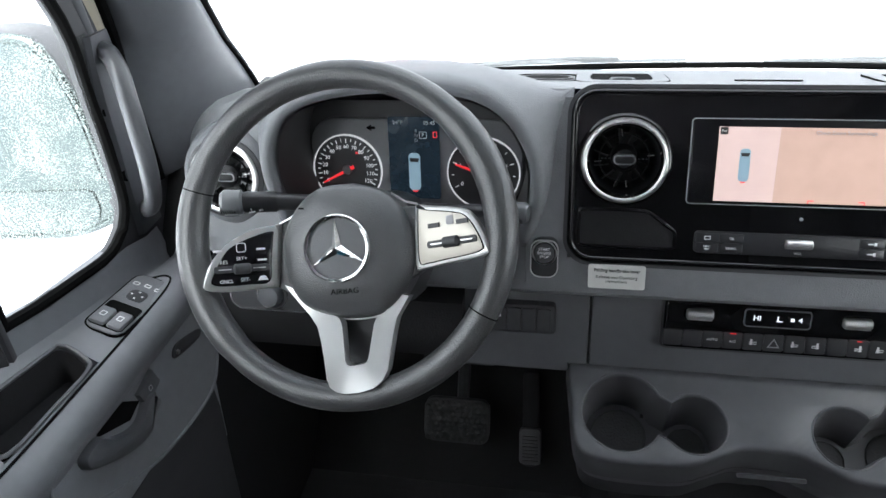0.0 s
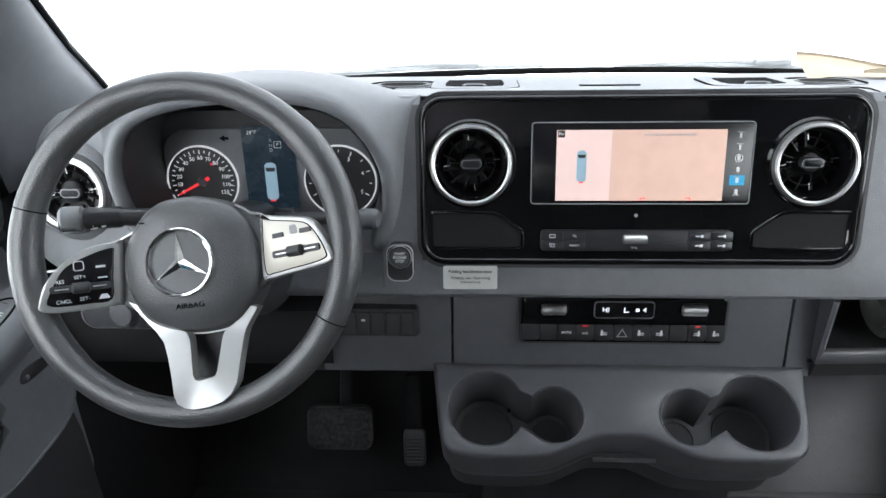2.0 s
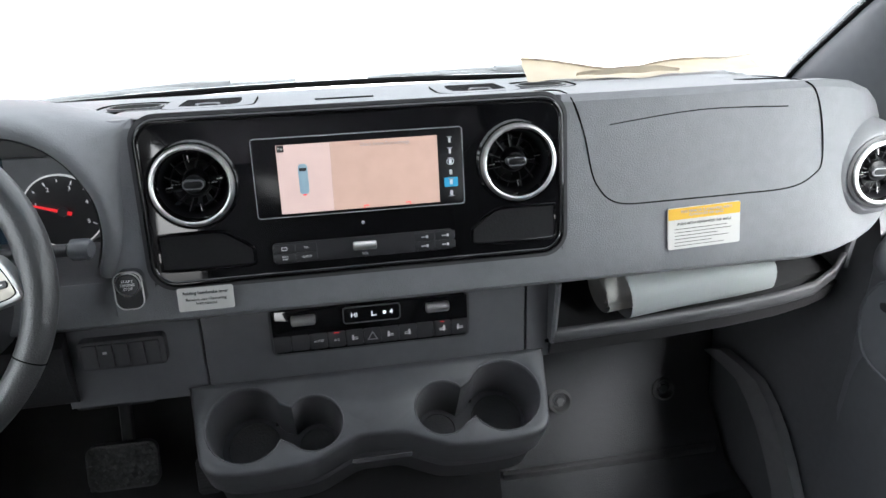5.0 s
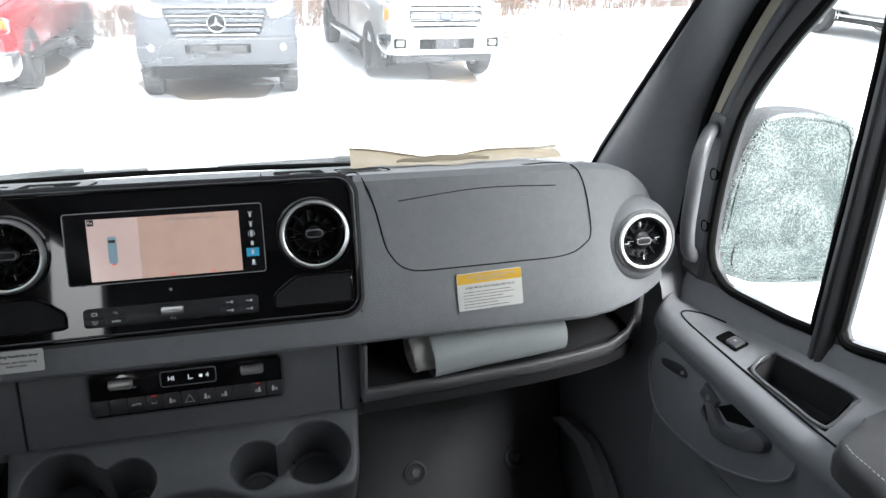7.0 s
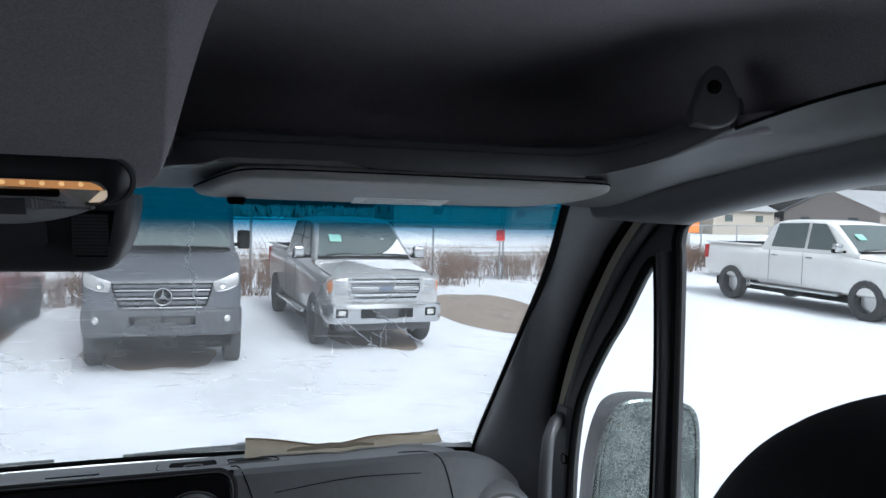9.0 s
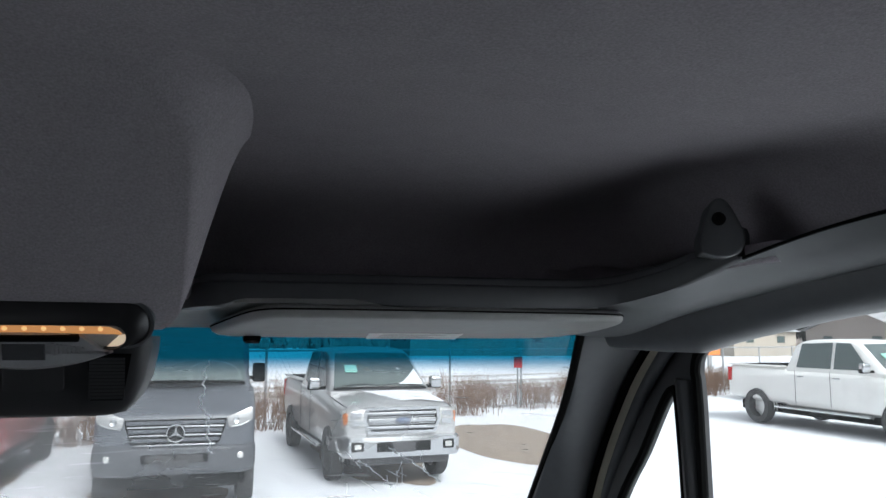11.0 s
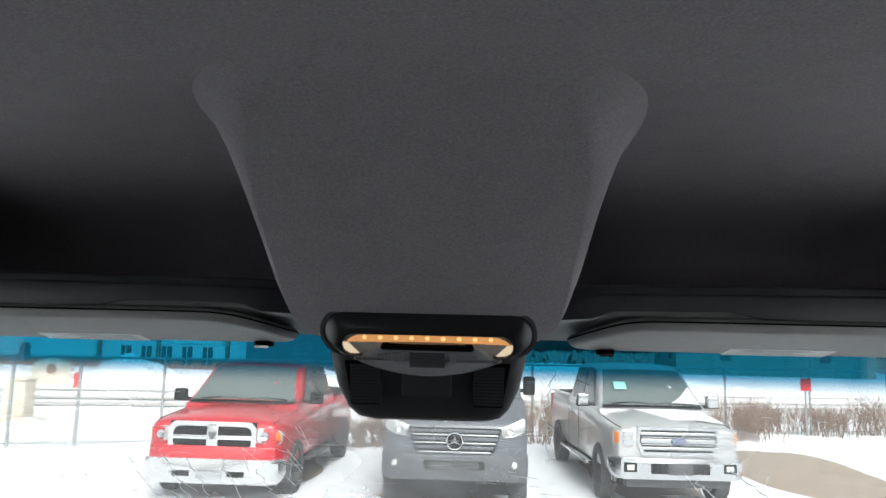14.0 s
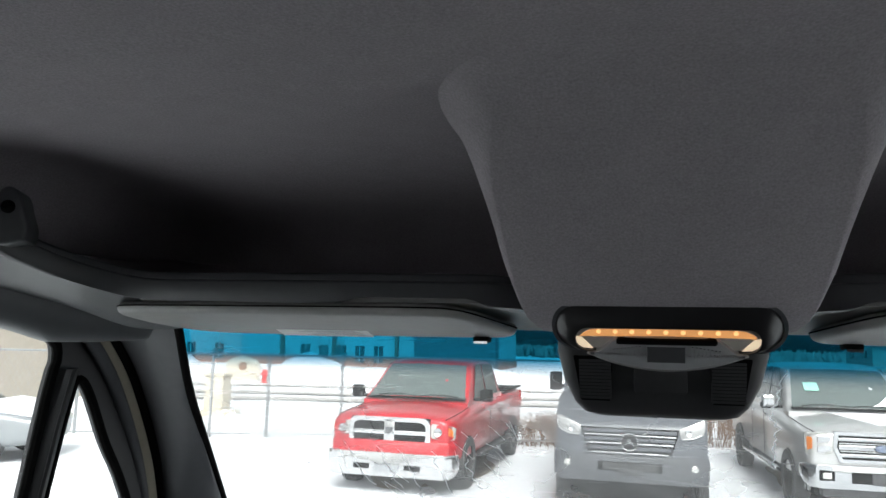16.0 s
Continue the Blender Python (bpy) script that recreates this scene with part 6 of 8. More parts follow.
    vo = [(p.x, p.y) for p in smooth_path([(.180, -.050, 0), (.188, -.072, 0), (.215, -.090, 0), (.30, -.097, 0), (.45, -.099, 0), (.60, -.098, 0), (.66, -.088, 0), (.695, -.055, 0), (.712, .0, 0), (.712, .060, 0), (.700, .092, 0), (.675, .103, 0), (.60, .106, 0), (.40, .107, 0), (.275, .106, 0), (.238, .098, 0), (.218, .070, 0), (.196, .005, 0), (.180, -.050, 0)], 4)[:-1]]
    bm = grid_bm([[(x, y, w) for x, y in shrink(vo, o)] for o, w in ((.012, .0085), (.006, .0080), (.002, .0060), (.0, .0025), (.0, -.001), (.002, -.005), (.006, -.0070))])
    bm.transform(vm)
    bm.transform(F)
    part("board", bm, VISOR, vis, angle=60)
    bm = tube([vm @ Vector((x, y, -.001)) for x, y in shrink(vo, -.0003)], .0011, 5, True)
    bm.transform(F)
    part("edge_seam", bm, SEAM, vis)
    lab = [(.393, -.096), (.528, -.096), (.520, -.034), (.385, -.034)] if s > 0 else [(.400, -.096), (.545, -.096), (.528, -.034), (.388, -.034)]
    bm = prism(lab, .0082, .0092, vm)
    bm.transform(F)
    part("warning_label", bm, VLABEL, vis, "white label")
    for k in range(5):
        bm = box(.405, .500 - .012 * (k % 3), -.084 + k * .010, -.081 + k * .010, .0092, .0094, m=vm)
        bm.transform(F)
        part("text_line", bm, GREYPRINT, vis)
    bm = box(.222, .245, -.290, -.268, 1.558, 1.575, .003)
    bm.transform(F)
    part("clip", bm, SEAM, vis)
    bm = box(.224, .243, -.293, -.285, 1.556, 1.5595)
    bm.transform(F)
    part("clip_edge", bm, CHROME, vis)

# overhead console bulge with reading lamps
bulge = thing("overhead_console", (XC, -.4, 1.56), "fabric-covered overhead console with amber-lit reading lamp", "overhead console")
def ceil_z(y):
    P = [q for q in side_prof if q[1] > 1.70]
    for (y0, z0), (y1, z1) in zip(P, P[1:]):
        if y1 <= y <= y0:
            return lerp(z0, z1, (y - y0) / (y1 - y0))
    return P[0][1] if y > P[0][0] else P[-1][1]
secs = [(-.27, 1.578, .110, .018), (-.36, 1.572, .128, .020), (-.44, 1.572, .147, .023), (-.46, 1.576, .156, .025), (-.48, 1.584, .165, .027), (-.50, 1.596, .171, .029), (-.53, 1.617, .177, .032), (-.56, 1.640, .178, .032), (-.59, 1.664, .179, .031), (-.62, 1.687, .179, .030), (-.65, 1.709, .178, .029), (-.68, 1.728, .174, .030), (-.71, 1.744, .166, .032), (-.74, 1.757, .154, .036), (-.77, 1.765, .138, .041), (-.80, 1.7695, .118, .046), (-.84, 1.7715, .10, .05)]
def bulge_ring(y, zb, c, e):
    """Cross-section that rolls off into the headliner with no crease; c: middle of the flank, e: its half width."""
    cz = ceil_z(y) + .003
    pts = [(0, zb), ((c - e) * .5, zb)]
    for k in range(33):
        u = k / 32
        t = u ** .85
        pts.append((c - e + 2 * e * u, cz - (cz - zb) * (.5 + .5 * math.cos(math.pi * t))))
    return [(XC + x * 1.04, y, z) for x, z in pts] + [(XC - x, y, z) for x, z in pts[::-1]]
part("cover", grid_bm([bulge_ring(*s) for s in secs], closed=False), FABRIC, bulge, angle=80)
MLm = plane_m((XC + .006, -.4865, 1.5677), (1, 0, 0), (0, -.45, .89))
def bez(w, h, cy, d):
    return [(x, y, d) for x, y in rrect(w, h, h * .49, 10, cy=cy)]
bm = grid_bm([bez(.228, .050, .0105, -.03), bez(.228, .050, .0105, .0), bez(.222, .045, .0103, .0025), bez(.205, .034, .0045, .0085), bez(.188, .0285, .0012, .0115), bez(.184, .026, .001, .0115), bez(.184, .026, .001, .003)], caps=False)
bm.transform(MLm)
part("bezel", bm, mat("bezel_black", (0.016, 0.016, 0.018), 0.3, bump=0.1), bulge, angle=60)
part("bezel_edge", frame_bm(rrect(.236, .057, .028, 10, cy=.0108), rrect(.2285, .0505, .0248, 10, cy=.0105), -.03, .001, MLm), TRIM, bulge)
AMBER = mat("amber_lens", (0.58, 0.26, 0.09), 0.25, emit=0.38, var=0.2, scale=50)
LEDW = mat("led_point", (1.0, 0.55, 0.22), 0.3, emit=0.42)
PALEL = mat("pale_lens", (0.85, 0.66, 0.46), 0.3, emit=0.30)
CLEARL = mat("clear_lens", (0.62, 0.58, 0.53), 0.16, 0.0, var=0.2, scale=60)
lamp = part("lamp_lens", prism(rrect(.1835, .0255, .012, 8, cy=.001), .002, .0080, MLm, .003), CLEARL, bulge, "clear lamp lens with lit amber band")
part("amber_band", prism([(p.x, p.y) for p in smooth_path([(-.088, .003, 0), (-.080, .0095, 0), (-.06, .0115, 0), (.06, .0115, 0), (.080, .0095, 0), (.088, .003, 0), (.070, .0035, 0), (0, .004, 0), (-.070, .0035, 0), (-.088, .003, 0)], 3)[:-1]], .0078, .0086, MLm), AMBER, lamp, "lit amber band")
for i in range(9):
    part("led", lathe([(0, .0090), (.0022, .0088), (.0030, .0084)], 12, MLm @ Matrix.Translation((-.068 + i * .017, .0088, 0))), LEDW, lamp)
for sx in (-1, 1):
    part("lamp_end", prism([(sx * x, y) for x, y in ((.0935, .003), (.0915, -.006), (.084, -.0105), (.074, -.011), (.080, -.004), (.086, .002))][::-sx], .0078, .0088, MLm, .0005), PALEL, lamp, "pale lamp end")
ctl = [(p.x, p.y) for p in smooth_path([(-.056, -.008, 0), (-.041, -.003, 0), (.041, -.003, 0), (.056, -.008, 0), (.068, -.018, 0), (.078, -.022, 0), (.045, -.034, 0), (0, -.040, 0), (-.045, -.034, 0), (-.078, -.022, 0), (-.068, -.018, 0), (-.056, -.008, 0)], 4)[:-1]]
PLATEG = mat("lamp_plate_grey", (0.40, 0.40, 0.41), 0.38, bump=0.1)
cp = part("control_plate", prism([(x, y + .007) for x, y in ctl], .004, .0145, MLm, .003), PLATEG, bulge, "grey switch plate with a pale edge")
part("plate_edge", tube([MLm @ Vector((p.x, p.y + .007, .0125)) for p in smooth_path([(-.080, -.021, 0), (-.045, -.034, 0), (0, -.040, 0), (.045, -.034, 0), (.080, -.021, 0)], 6)], .0014, 6), SATIN, cp)
part("switch_lip", prism(rrect(.100, .006, .0028, cx=0, cy=.001), .010, .018, MLm, .002), SEAM, cp)
part("switch", prism([(-.019, -.005), (-.019, -.023), (.019, -.023), (.019, -.005)], .0135, .0162, MLm, .002), DASH2, cp)
for sx in (-1, 1):
    for i in range(8):
        part("grip_rib", box(sx * (.026 + i * .0038) - .0011, sx * (.026 + i * .0038) + .0011, -.017 + i * .0008, -.004 - i * .0006, .0135, .0168, m=MLm), PLATEG, cp)
# black sensor housing against the glass below the console
sh = thing("sensor_housing", (XC + .002, -.35, 1.47), "black plastic sensor housing at the top of the windscreen", "sensor housing")
def sh_ring(z, w, y0, y1, r):
    return [(XC + .002 + x, (y0 + y1) / 2 + y, z) for x, y in rrect(w, y1 - y0, r, 4)]
part("body", grid_bm([sh_ring(1.565, .232, -.43, -.26, .02), sh_ring(1.55, .232, -.43, -.26, .02), sh_ring(1.515, .218, -.415, -.24, .02), sh_ring(1.49, .196, -.40, -.22, .02), sh_ring(1.478, .176, -.385, -.215, .02), sh_ring(1.474, .15, -.375, -.22, .02)]), DARK, sh)
msh = plane_m((XC + .002, -.421, 1.52), (1, 0, 0), (0, -.30, .95))
part("cover_flap", prism(rrect(.058, .034, .004, cy=.002), -.004, .0035, msh, .001), DARK, sh)
for sx in (-1, 1):
    gr = part("grille", prism([(sx * x, y) for x, y in ((.052, .026), (.096, .026), (.088, -.026), (.056, -.026))][::sx], -.004, .003, msh), SEAM, sh)
    for i in range(12):
        part("slat", box(sx * .072 - .018, sx * .072 + .018, -.024 + i * .004, -.0208 + i * .004, .001, .0036, m=msh), DARK, gr)

# ---- outside: snowy yard with parked vehicles ----
GZ = -.72
def snow_height(x, y):
    d = max(0, (math.hypot(x, y - 6) - 3) / 10)
    h = .05 * noise.noise(Vector((x * .35, y * .35, 0))) + .009 * noise.noise(Vector((x * 1.2, y * 1.2, 3)))
    for tx, ph in ((-.6, .0), (.9, .5), (4.4, 1.2), (6.0, 1.7)):      # wheel tracks
        c = tx + .9 * math.sin((y + ph * 3) * .22)
        h -= .022 * math.exp(-((x - c) / .24) ** 2)
    return GZ + h * min(1, .65 + d)
gx = [-300, -150, -80, -50, -35] + [-25 + i * .5 for i in range(0, 36)] + [-7 + i * .16 for i in range(0, 125)] + [13 + i * .5 for i in range(0, 25)] + [35, 50, 80, 150, 300]
gy = [-300, -120, -50, -25, -12, -6, -3] + [0 + i * .16 for i in range(0, 100)] + [16 + i * .4 for i in range(0, 31)] + [32, 36, 42, 50, 65, 90, 140, 250, 600]
ground = solid("ground", grid_bm([[(x, y, snow_height(x, y)) for x in gx] for y in gy], closed=False), SNOW, "trampled snow on the ground of a parking lot", "ground", kind="structure")

VCHROME = mat("vehicle_chrome", (0.52, 0.53, 0.54), 0.14, 1.0, var=0.06, scale=3)
RIM = mat("alloy_rim", (0.55, 0.55, 0.55), 0.32, 0.7)
VLENS = mat("van_lamp_lens", (0.30, 0.30, 0.30), 0.15, 0.3, coat=0.3, var=0.15, scale=12)
BCHROME = mat("bright_chrome", (0.64, 0.64, 0.645), 0.16, 0.9, var=0.06, scale=3)
CGLASS = mat("vehicle_glass", (0.080, 0.100, 0.098), 0.07, coat=0.2, spec=0.5)
LENS = mat("headlamp_lens", (0.50, 0.50, 0.48), 0.12, 0.3, coat=0.5, var=0.15, scale=12)
ORANGE = mat("amber_reflector", (0.7, 0.2, 0.03), 0.3)
TAIL = mat("tail_lamp", (0.4, 0.02, 0.02), 0.25)
def arc_band(profile, m, a0=-8, a1=188, n=26):
    """Part of a turned ring: (r, h) pairs swept from angle a0 to a1 about local z."""
    bm = grid_bm([[(r * math.cos(a), r * math.sin(a), h) for r, h in profile] for a in [radians(lerp(a0, a1, k / n)) for k in range(n + 1)]], closed=False)
    bm.transform(m)
    return bm
def vehicle(name, label, at, yaw, paint, kind, bumper=None, snowy=False, size=1.0, wide=1.0, tall=1.0):
    """Front towards local -y, built at the origin with its tyres on z = 0, then set down and turned."""
    M = Matrix.Translation(at) @ Matrix.Rotation(radians(yaw), 4, "Z") @ Matrix.Diagonal((size * wide, size, size * tall, 1))
    root = new(name)
    root.empty_display_size = .3
    tagged(root, label, "van" if kind == "van" else "pickup truck", "parked vehicles")
    def vp(nm, bm, material, parent=root, lab="", angle=35):
        o = new(nm, finish(bm, nm, material, angle))
        o.parent = parent
        return tagged(o, lab)
    def ring(y, w, zb, zt, r=.10, crown=0.0):
        return [(x, y, (zb + zt) / 2 + z + (crown * (1 - (x / w) ** 2) if z > 0 else 0)) for x, z in rrect(2 * w, zt - zb, min(r, (zt - zb) / 2.2), 4)]
    van = kind == "van"
    if van:
        body = [(.0, .80, .66, 1.20), (.03, .90, .58, 1.26), (.10, .965, .52, 1.31), (.30, .985, .50, 1.42), (.62, .99, .50, 1.57), (.80, .99, .50, 1.62), (1.5, .99, .50, 1.62), (5.9, .99, .52, 1.62), (6.0, .97, .55, 1.60)]
        vp("body", grid_bm([ring(y, w, a, b, .12, .02) for y, w, a, b in body]), paint)
        upper = [(.66, .93, 1.52, 1.60), (.95, .92, 1.52, 1.92), (1.45, .90, 1.52, 2.48), (1.75, .88, 1.52, 2.72), (2.3, .88, 1.52, 2.84), (5.85, .88, 1.52, 2.86), (5.98, .86, 1.55, 2.80)]
        vp("upper_body", grid_bm([ring(y, w, a, b, .14, .02) for y, w, a, b in upper]), paint)
        wsq = [(-.86, .72, 1.635), (.86, .72, 1.635), (.80, 1.42, 2.46), (-.80, 1.42, 2.46)]
        axles, R, belt = (1.0, 4.7), .41, 1.6
    else:
        def bring(y, w, zb, zs, zt, crown=.03):
            """Body section: sill, flank, rounded shoulder, crowned top."""
            half = [(w * .90, zb), (w * .985, zb + .05), (w, zb + .18), (w, lerp(zb, zs, .72)), (w * .993, zs - .07), (w * .965, zs - .015), (w * .915, lerp(zs, zt, .45)), (w * .80, zt - .008), (w * .62, zt + crown * .25), (w * .48, zt + crown * .55), (w * .40, zt + crown * .95), (0.0, zt + crown)]
            return [(x, y, z) for x, z in half] + [(-x, y, z) for x, z in half[-2::-1]]
        body = [(.10, .87, .60, 1.06, 1.10, .005), (.115, .905, .57, 1.085, 1.125, .012), (.16, .945, .53, 1.095, 1.150, .02), (.26, .978, .50, 1.105, 1.175, .03), (.45, .995, .47, 1.115, 1.195, .04), (.8, 1.005, .46, 1.14, 1.225, .045), (1.2, 1.005, .46, 1.165, 1.262, .04), (1.42, 1.005, .46, 1.185, 1.285, .02), (1.75, 1.005, .46, 1.215, 1.30, .0), (3.95, 1.005, .46, 1.235, 1.30, 0), (3.97, .995, .50, 1.29, 1.34, 0), (5.75, .99, .55, 1.30, 1.36, 0), (5.85, .97, .6, 1.28, 1.35, 0)]
        vp("body", grid_bm([bring(*q) for q in body]), paint, angle=50)
        def cring(y, zt):
            zt = 1.3 + (zt - 1.3) * .945
            wt = .915 - (zt - 1.3) * .235
            half = [(.915, 1.22), (.915, 1.30), (wt + .012, max(1.305, zt - .085)), (wt - .015, max(1.308, zt - .04)), (wt - .07, zt - .008), (wt * .5, zt + .012), (0.0, zt + .018)]
            return [(x, y, z) for x, z in half] + [(-x, y, z) for x, z in half[-2::-1]]
        vp("cab", grid_bm([cring(y, z) for y, z in ((1.28, 1.31), (1.34, 1.345), (1.7, 1.645), (2.02, 1.90), (2.12, 1.955), (2.3, 1.995), (2.7, 2.02), (3.4, 2.01), (3.65, 1.965), (3.78, 1.89), (3.90, 1.55), (3.96, 1.36))]), paint, angle=50)
        for sx in (-1, 1):
            vp("bed_rail", box(sx * .93 - .06, sx * .93 + .06, 4.0, 5.84, 1.345, 1.375, .01), SEAM if kind == "pickup_cross" else paint)
        vp("bed_well", box(-.82, .82, 4.05, 5.78, 1.36, 1.372), SEAM)
        wsq = [(-.845, 1.37, 1.358), (.845, 1.37, 1.358), (.690, 2.05, 1.880), (-.690, 2.05, 1.880)]
        axles, R, belt = (1.02, 4.85), .405, 1.3
    n = (Vector(wsq[1]) - Vector(wsq[0])).cross(Vector(wsq[3]) - Vector(wsq[0])).normalized()
    vp("windscreen", grid_bm([[Vector(a) + n * (.046 if van else .008) + (Vector(b) - Vector(a)) * t + n * .02 * math.sin(math.pi * t) for t in [k / 8 for k in range(9)]] for a, b in ((wsq[0], wsq[1]), (wsq[3], wsq[2]))], closed=False), CGLASS)
    # black cowl and wipers at the foot of the windscreen, shut lines of the hood
    cy_, cz_ = (.70, 1.628) if van else (1.345, 1.335)
    vp("cowl", grid_bm([[(x, cy_ - .05 - .10 * (1 - (x / .86) ** 2), cz_ + dz_ - .02 * (x / .86) ** 2), (x, cy_ + .05, cz_ + dz_ + .03)] for x, dz_ in [(lerp(-.86, .86, k / 14), .010) for k in range(15)]], closed=False), SEAM)
    for x0_, x1_ in ((-.70, -.02), (.05, .72)):
        vp("wiper", tube([(lerp(x0_, x1_, k / 8), cy_ + .02 + .03 * math.sin(math.pi * k / 8), cz_ + .045 + .02 * math.sin(math.pi * k / 8)) for k in range(9)], .012, 6), SEAM)
    if not van:
        for s in (-1, 1):
            vp("hood_gap", tube([(s * q[1] * .905, q[0], lerp(q[3], q[4], .50) + .004) for q in body[2:8]], .007, 5), SEAM)
    for s in (-1, 1):
        if van:
            panes = [[(1.02, 1.66), (2.0, 1.66), (2.0, 2.3), (1.55, 2.3)]]
        else:
            panes = [[(1.72, 1.35), (2.62, 1.35), (2.62, 1.91), (2.24, 1.90)], [(2.70, 1.35), (3.66, 1.35), (3.56, 1.88), (2.70, 1.91)]]
        for pn in panes:
            def xr(z):
                return s * (.929 if van else .917 - .205 * (z - 1.3) + .008)
            vp("side_window", grid_bm([[(xr(pn[0][1]), *pn[0]), (xr(pn[1][1]), *pn[1])], [(xr(pn[3][1]), *pn[3]), (xr(pn[2][1]), *pn[2])]], closed=False), CGLASS)
        # door mirrors
        mz, my_ = (1.76, 1.02) if van else (1.42, 1.62)
        mx, mw_, mh_ = (1.06, .088, .135) if van else (1.15, .105, .095)
        mr = vp("door_mirror", box(s * mx - mw_, s * mx + mw_, my_ - .07, my_ + .06, mz - mh_, mz + mh_, .045, 4), SEAM if van or kind == "pickup_cross" else VCHROME)
        if not van:
            vp("mirror_base", box(s * mx - mw_ - .004, s * mx + mw_ + .004, my_ - .05, my_ + .064, mz - mh_ - .012, mz - .01, .03, 3), SEAM, mr)
        vp("mirror_arm", box(min(s * .93, s * 1.05), max(s * .93, s * 1.05), my_ - .03, my_ + .03, mz - .10, mz - .05, .01), SEAM, mr)
        for y in (2.64, 3.62) if not van else (2.05,):
            vp("door_gap", box(s * (1.006 if not van else .991) - .002, s * (1.006 if not van else .991) + .002, y - .005, y + .005, .55, belt - .02), SEAM)
            vp("door_handle", box(s * (1.0 if not van else .99) - .02, s * (1.0 if not van else .99) + .025, y - .25, y - .08, belt - .16, belt - .125, .008), VCHROME if bumper is VCHROME else SEAM)
        for ya in axles:
            mw = plane_m((s * (.905 if van else .925), ya, R), (0, -s, 0), (0, 0, 1))
            tw = .145
            vp("wheel_arch", arc_band([(R + .035, .02), (R + .045, .075), (R + .068, .096), (R + .085, .072), (R + .10, .04)], mw), SEAM if van else paint)
            ty = vp("tyre", lathe([(.26, tw * .7), (R - .05, tw * .85), (R - .012, tw * .75), (R, tw * .45), (R, -tw * .45), (R - .012, -tw * .75), (.26, -tw * .7), (.26, tw * .7)], 40, mw), TYRE)
            for k in range(36):
                a = 2 * math.pi * k / 36
                vp("tread_block", box(-.025, .025, R - .008, R + .007, -.085, .085, m=mw @ Matrix.Rotation(a, 4, "Z") @ Matrix.Rotation(.25 if k % 2 else -.25, 4, "Y")), TYRE, ty) if ya == axles[0] else None
            rm = vp("rim", lathe([(.268, .100), (.262, .108), (.245, .102), (.228, .070), (.21, .050), (.0, .050)], 36, mw), RIM if not van else DARK, ty)
            vp("brake_disc", lathe([(0, .054), (.19, .054), (.20, .050)], 28, mw), SEAM, ty)
            vp("hub_cap", lathe([(0, .098), (.04, .096), (.052, .084), (.055, .06)], 20, mw), RIM if not van else DARK, ty)
            for k in range(6):
                vp("spoke", grid_bm([[mw @ Matrix.Rotation(2 * math.pi * k / 6, 4, "Z") @ Vector(q) for q in ((-w_, r_, h_ - .03), (-w_, r_, h_), (-w_ * .5, r_, h_ + .006), (w_ * .5, r_, h_ + .006), (w_, r_, h_), (w_, r_, h_ - .03))] for r_, w_, h_ in ((.03, .030, .088), (.10, .034, .092), (.19, .046, .096), (.248, .058, .098))]), RIM if not van else DARK, ty)
        # well liner hides the body inside the arch
            vp("arch_liner", arc_band([(.0, .066), (R + .05, .070), (R + .055, .03)], mw, -14, 194), SEAM)
    front = min(b[0] for b in body)
    MF = plane_m((0, front - .01, 0), (1, 0, 0), (0, .02, 1))
    if van:
        gr = vp("grille", prism([(-.615, 1.225), (-.60, 1.13), (-.53, .93), (-.48, .895), (.48, .895), (.53, .93), (.60, 1.13), (.615, 1.225)][::-1], -.03, .025, MF, .01), SEAM)
        for z, w in ((1.135, .580), (1.030, .550), (.910, .485)):
            vp("grille_bar", box(-w, w, z - .011, z + .011, .02, .05, .008, m=MF), VCHROME, gr)
        for z, w in ((1.185, .590), (1.083, .565), (.970, .520)):
            vp("grille_slat", box(-w, w, z - .022, z + .022, .015, .036, .008, m=MF), paint, gr)
        me_ = plane_m((0, front - .085, 1.06), (1, 0, 0), (0, .02, 1))
        vp("badge_field", lathe([(0, .002), (.10, .002), (.112, -.004)], 32, me_), SEAM, gr)
        sg = vp("badge", lathe([(.095, 0), (.10, .012), (.112, .014), (.118, .004), (.118, -.02)], 36, me_), VCHROME, gr, "round chrome badge")
        for k in range(3):
            a = radians(90 + 120 * k)
            vp("badge_arm", prism([(.1 * math.cos(a), .1 * math.sin(a)), (.022 * math.cos(a + 1.047), .022 * math.sin(a + 1.047)), (0, 0), (.022 * math.cos(a - 1.047), .022 * math.sin(a - 1.047))], 0, .016, me_), VCHROME, sg)
        for s in (-1, 1):
            hl = [(s * x, z - 1.15) for x, z in ((.622, 1.245), (.635, 1.135), (.665, 1.105), (.80, 1.125), (.93, 1.18), (.955, 1.24), (.958, 1.355), (.92, 1.362), (.78, 1.305))]
            ml_ = plane_m((0, front - .095, 1.15), (1, s * .13, 0), (0, .16, 1))
            lampo = vp("headlamp", prism(hl if s < 0 else hl[::-1], -.10, .015, ml_, .012), VLENS)
            vp("lamp_bulb", lathe([(0, .006), (.028, .010), (.040, .014), (.044, .004)], 20, ml_ @ Matrix.Translation((s * .74, .045, .008))), VCHROME, lampo)
            vp("lamp_strip", prism([(s * x, z) for x, z in ((.68, -.028), (.80, -.010), (.90, .035), (.90, .020), (.80, -.024), (.68, -.040))][::-s], .012, .019, ml_), VCHROME, lampo)
            fg = vp("fog_lamp", lathe([(0, .01), (.032, .008), (.043, .0), (.048, -.04)], 20, plane_m((s * .80, front - .050, .76), (1, s * .3, 0), (0, 0, 1))), LENS)
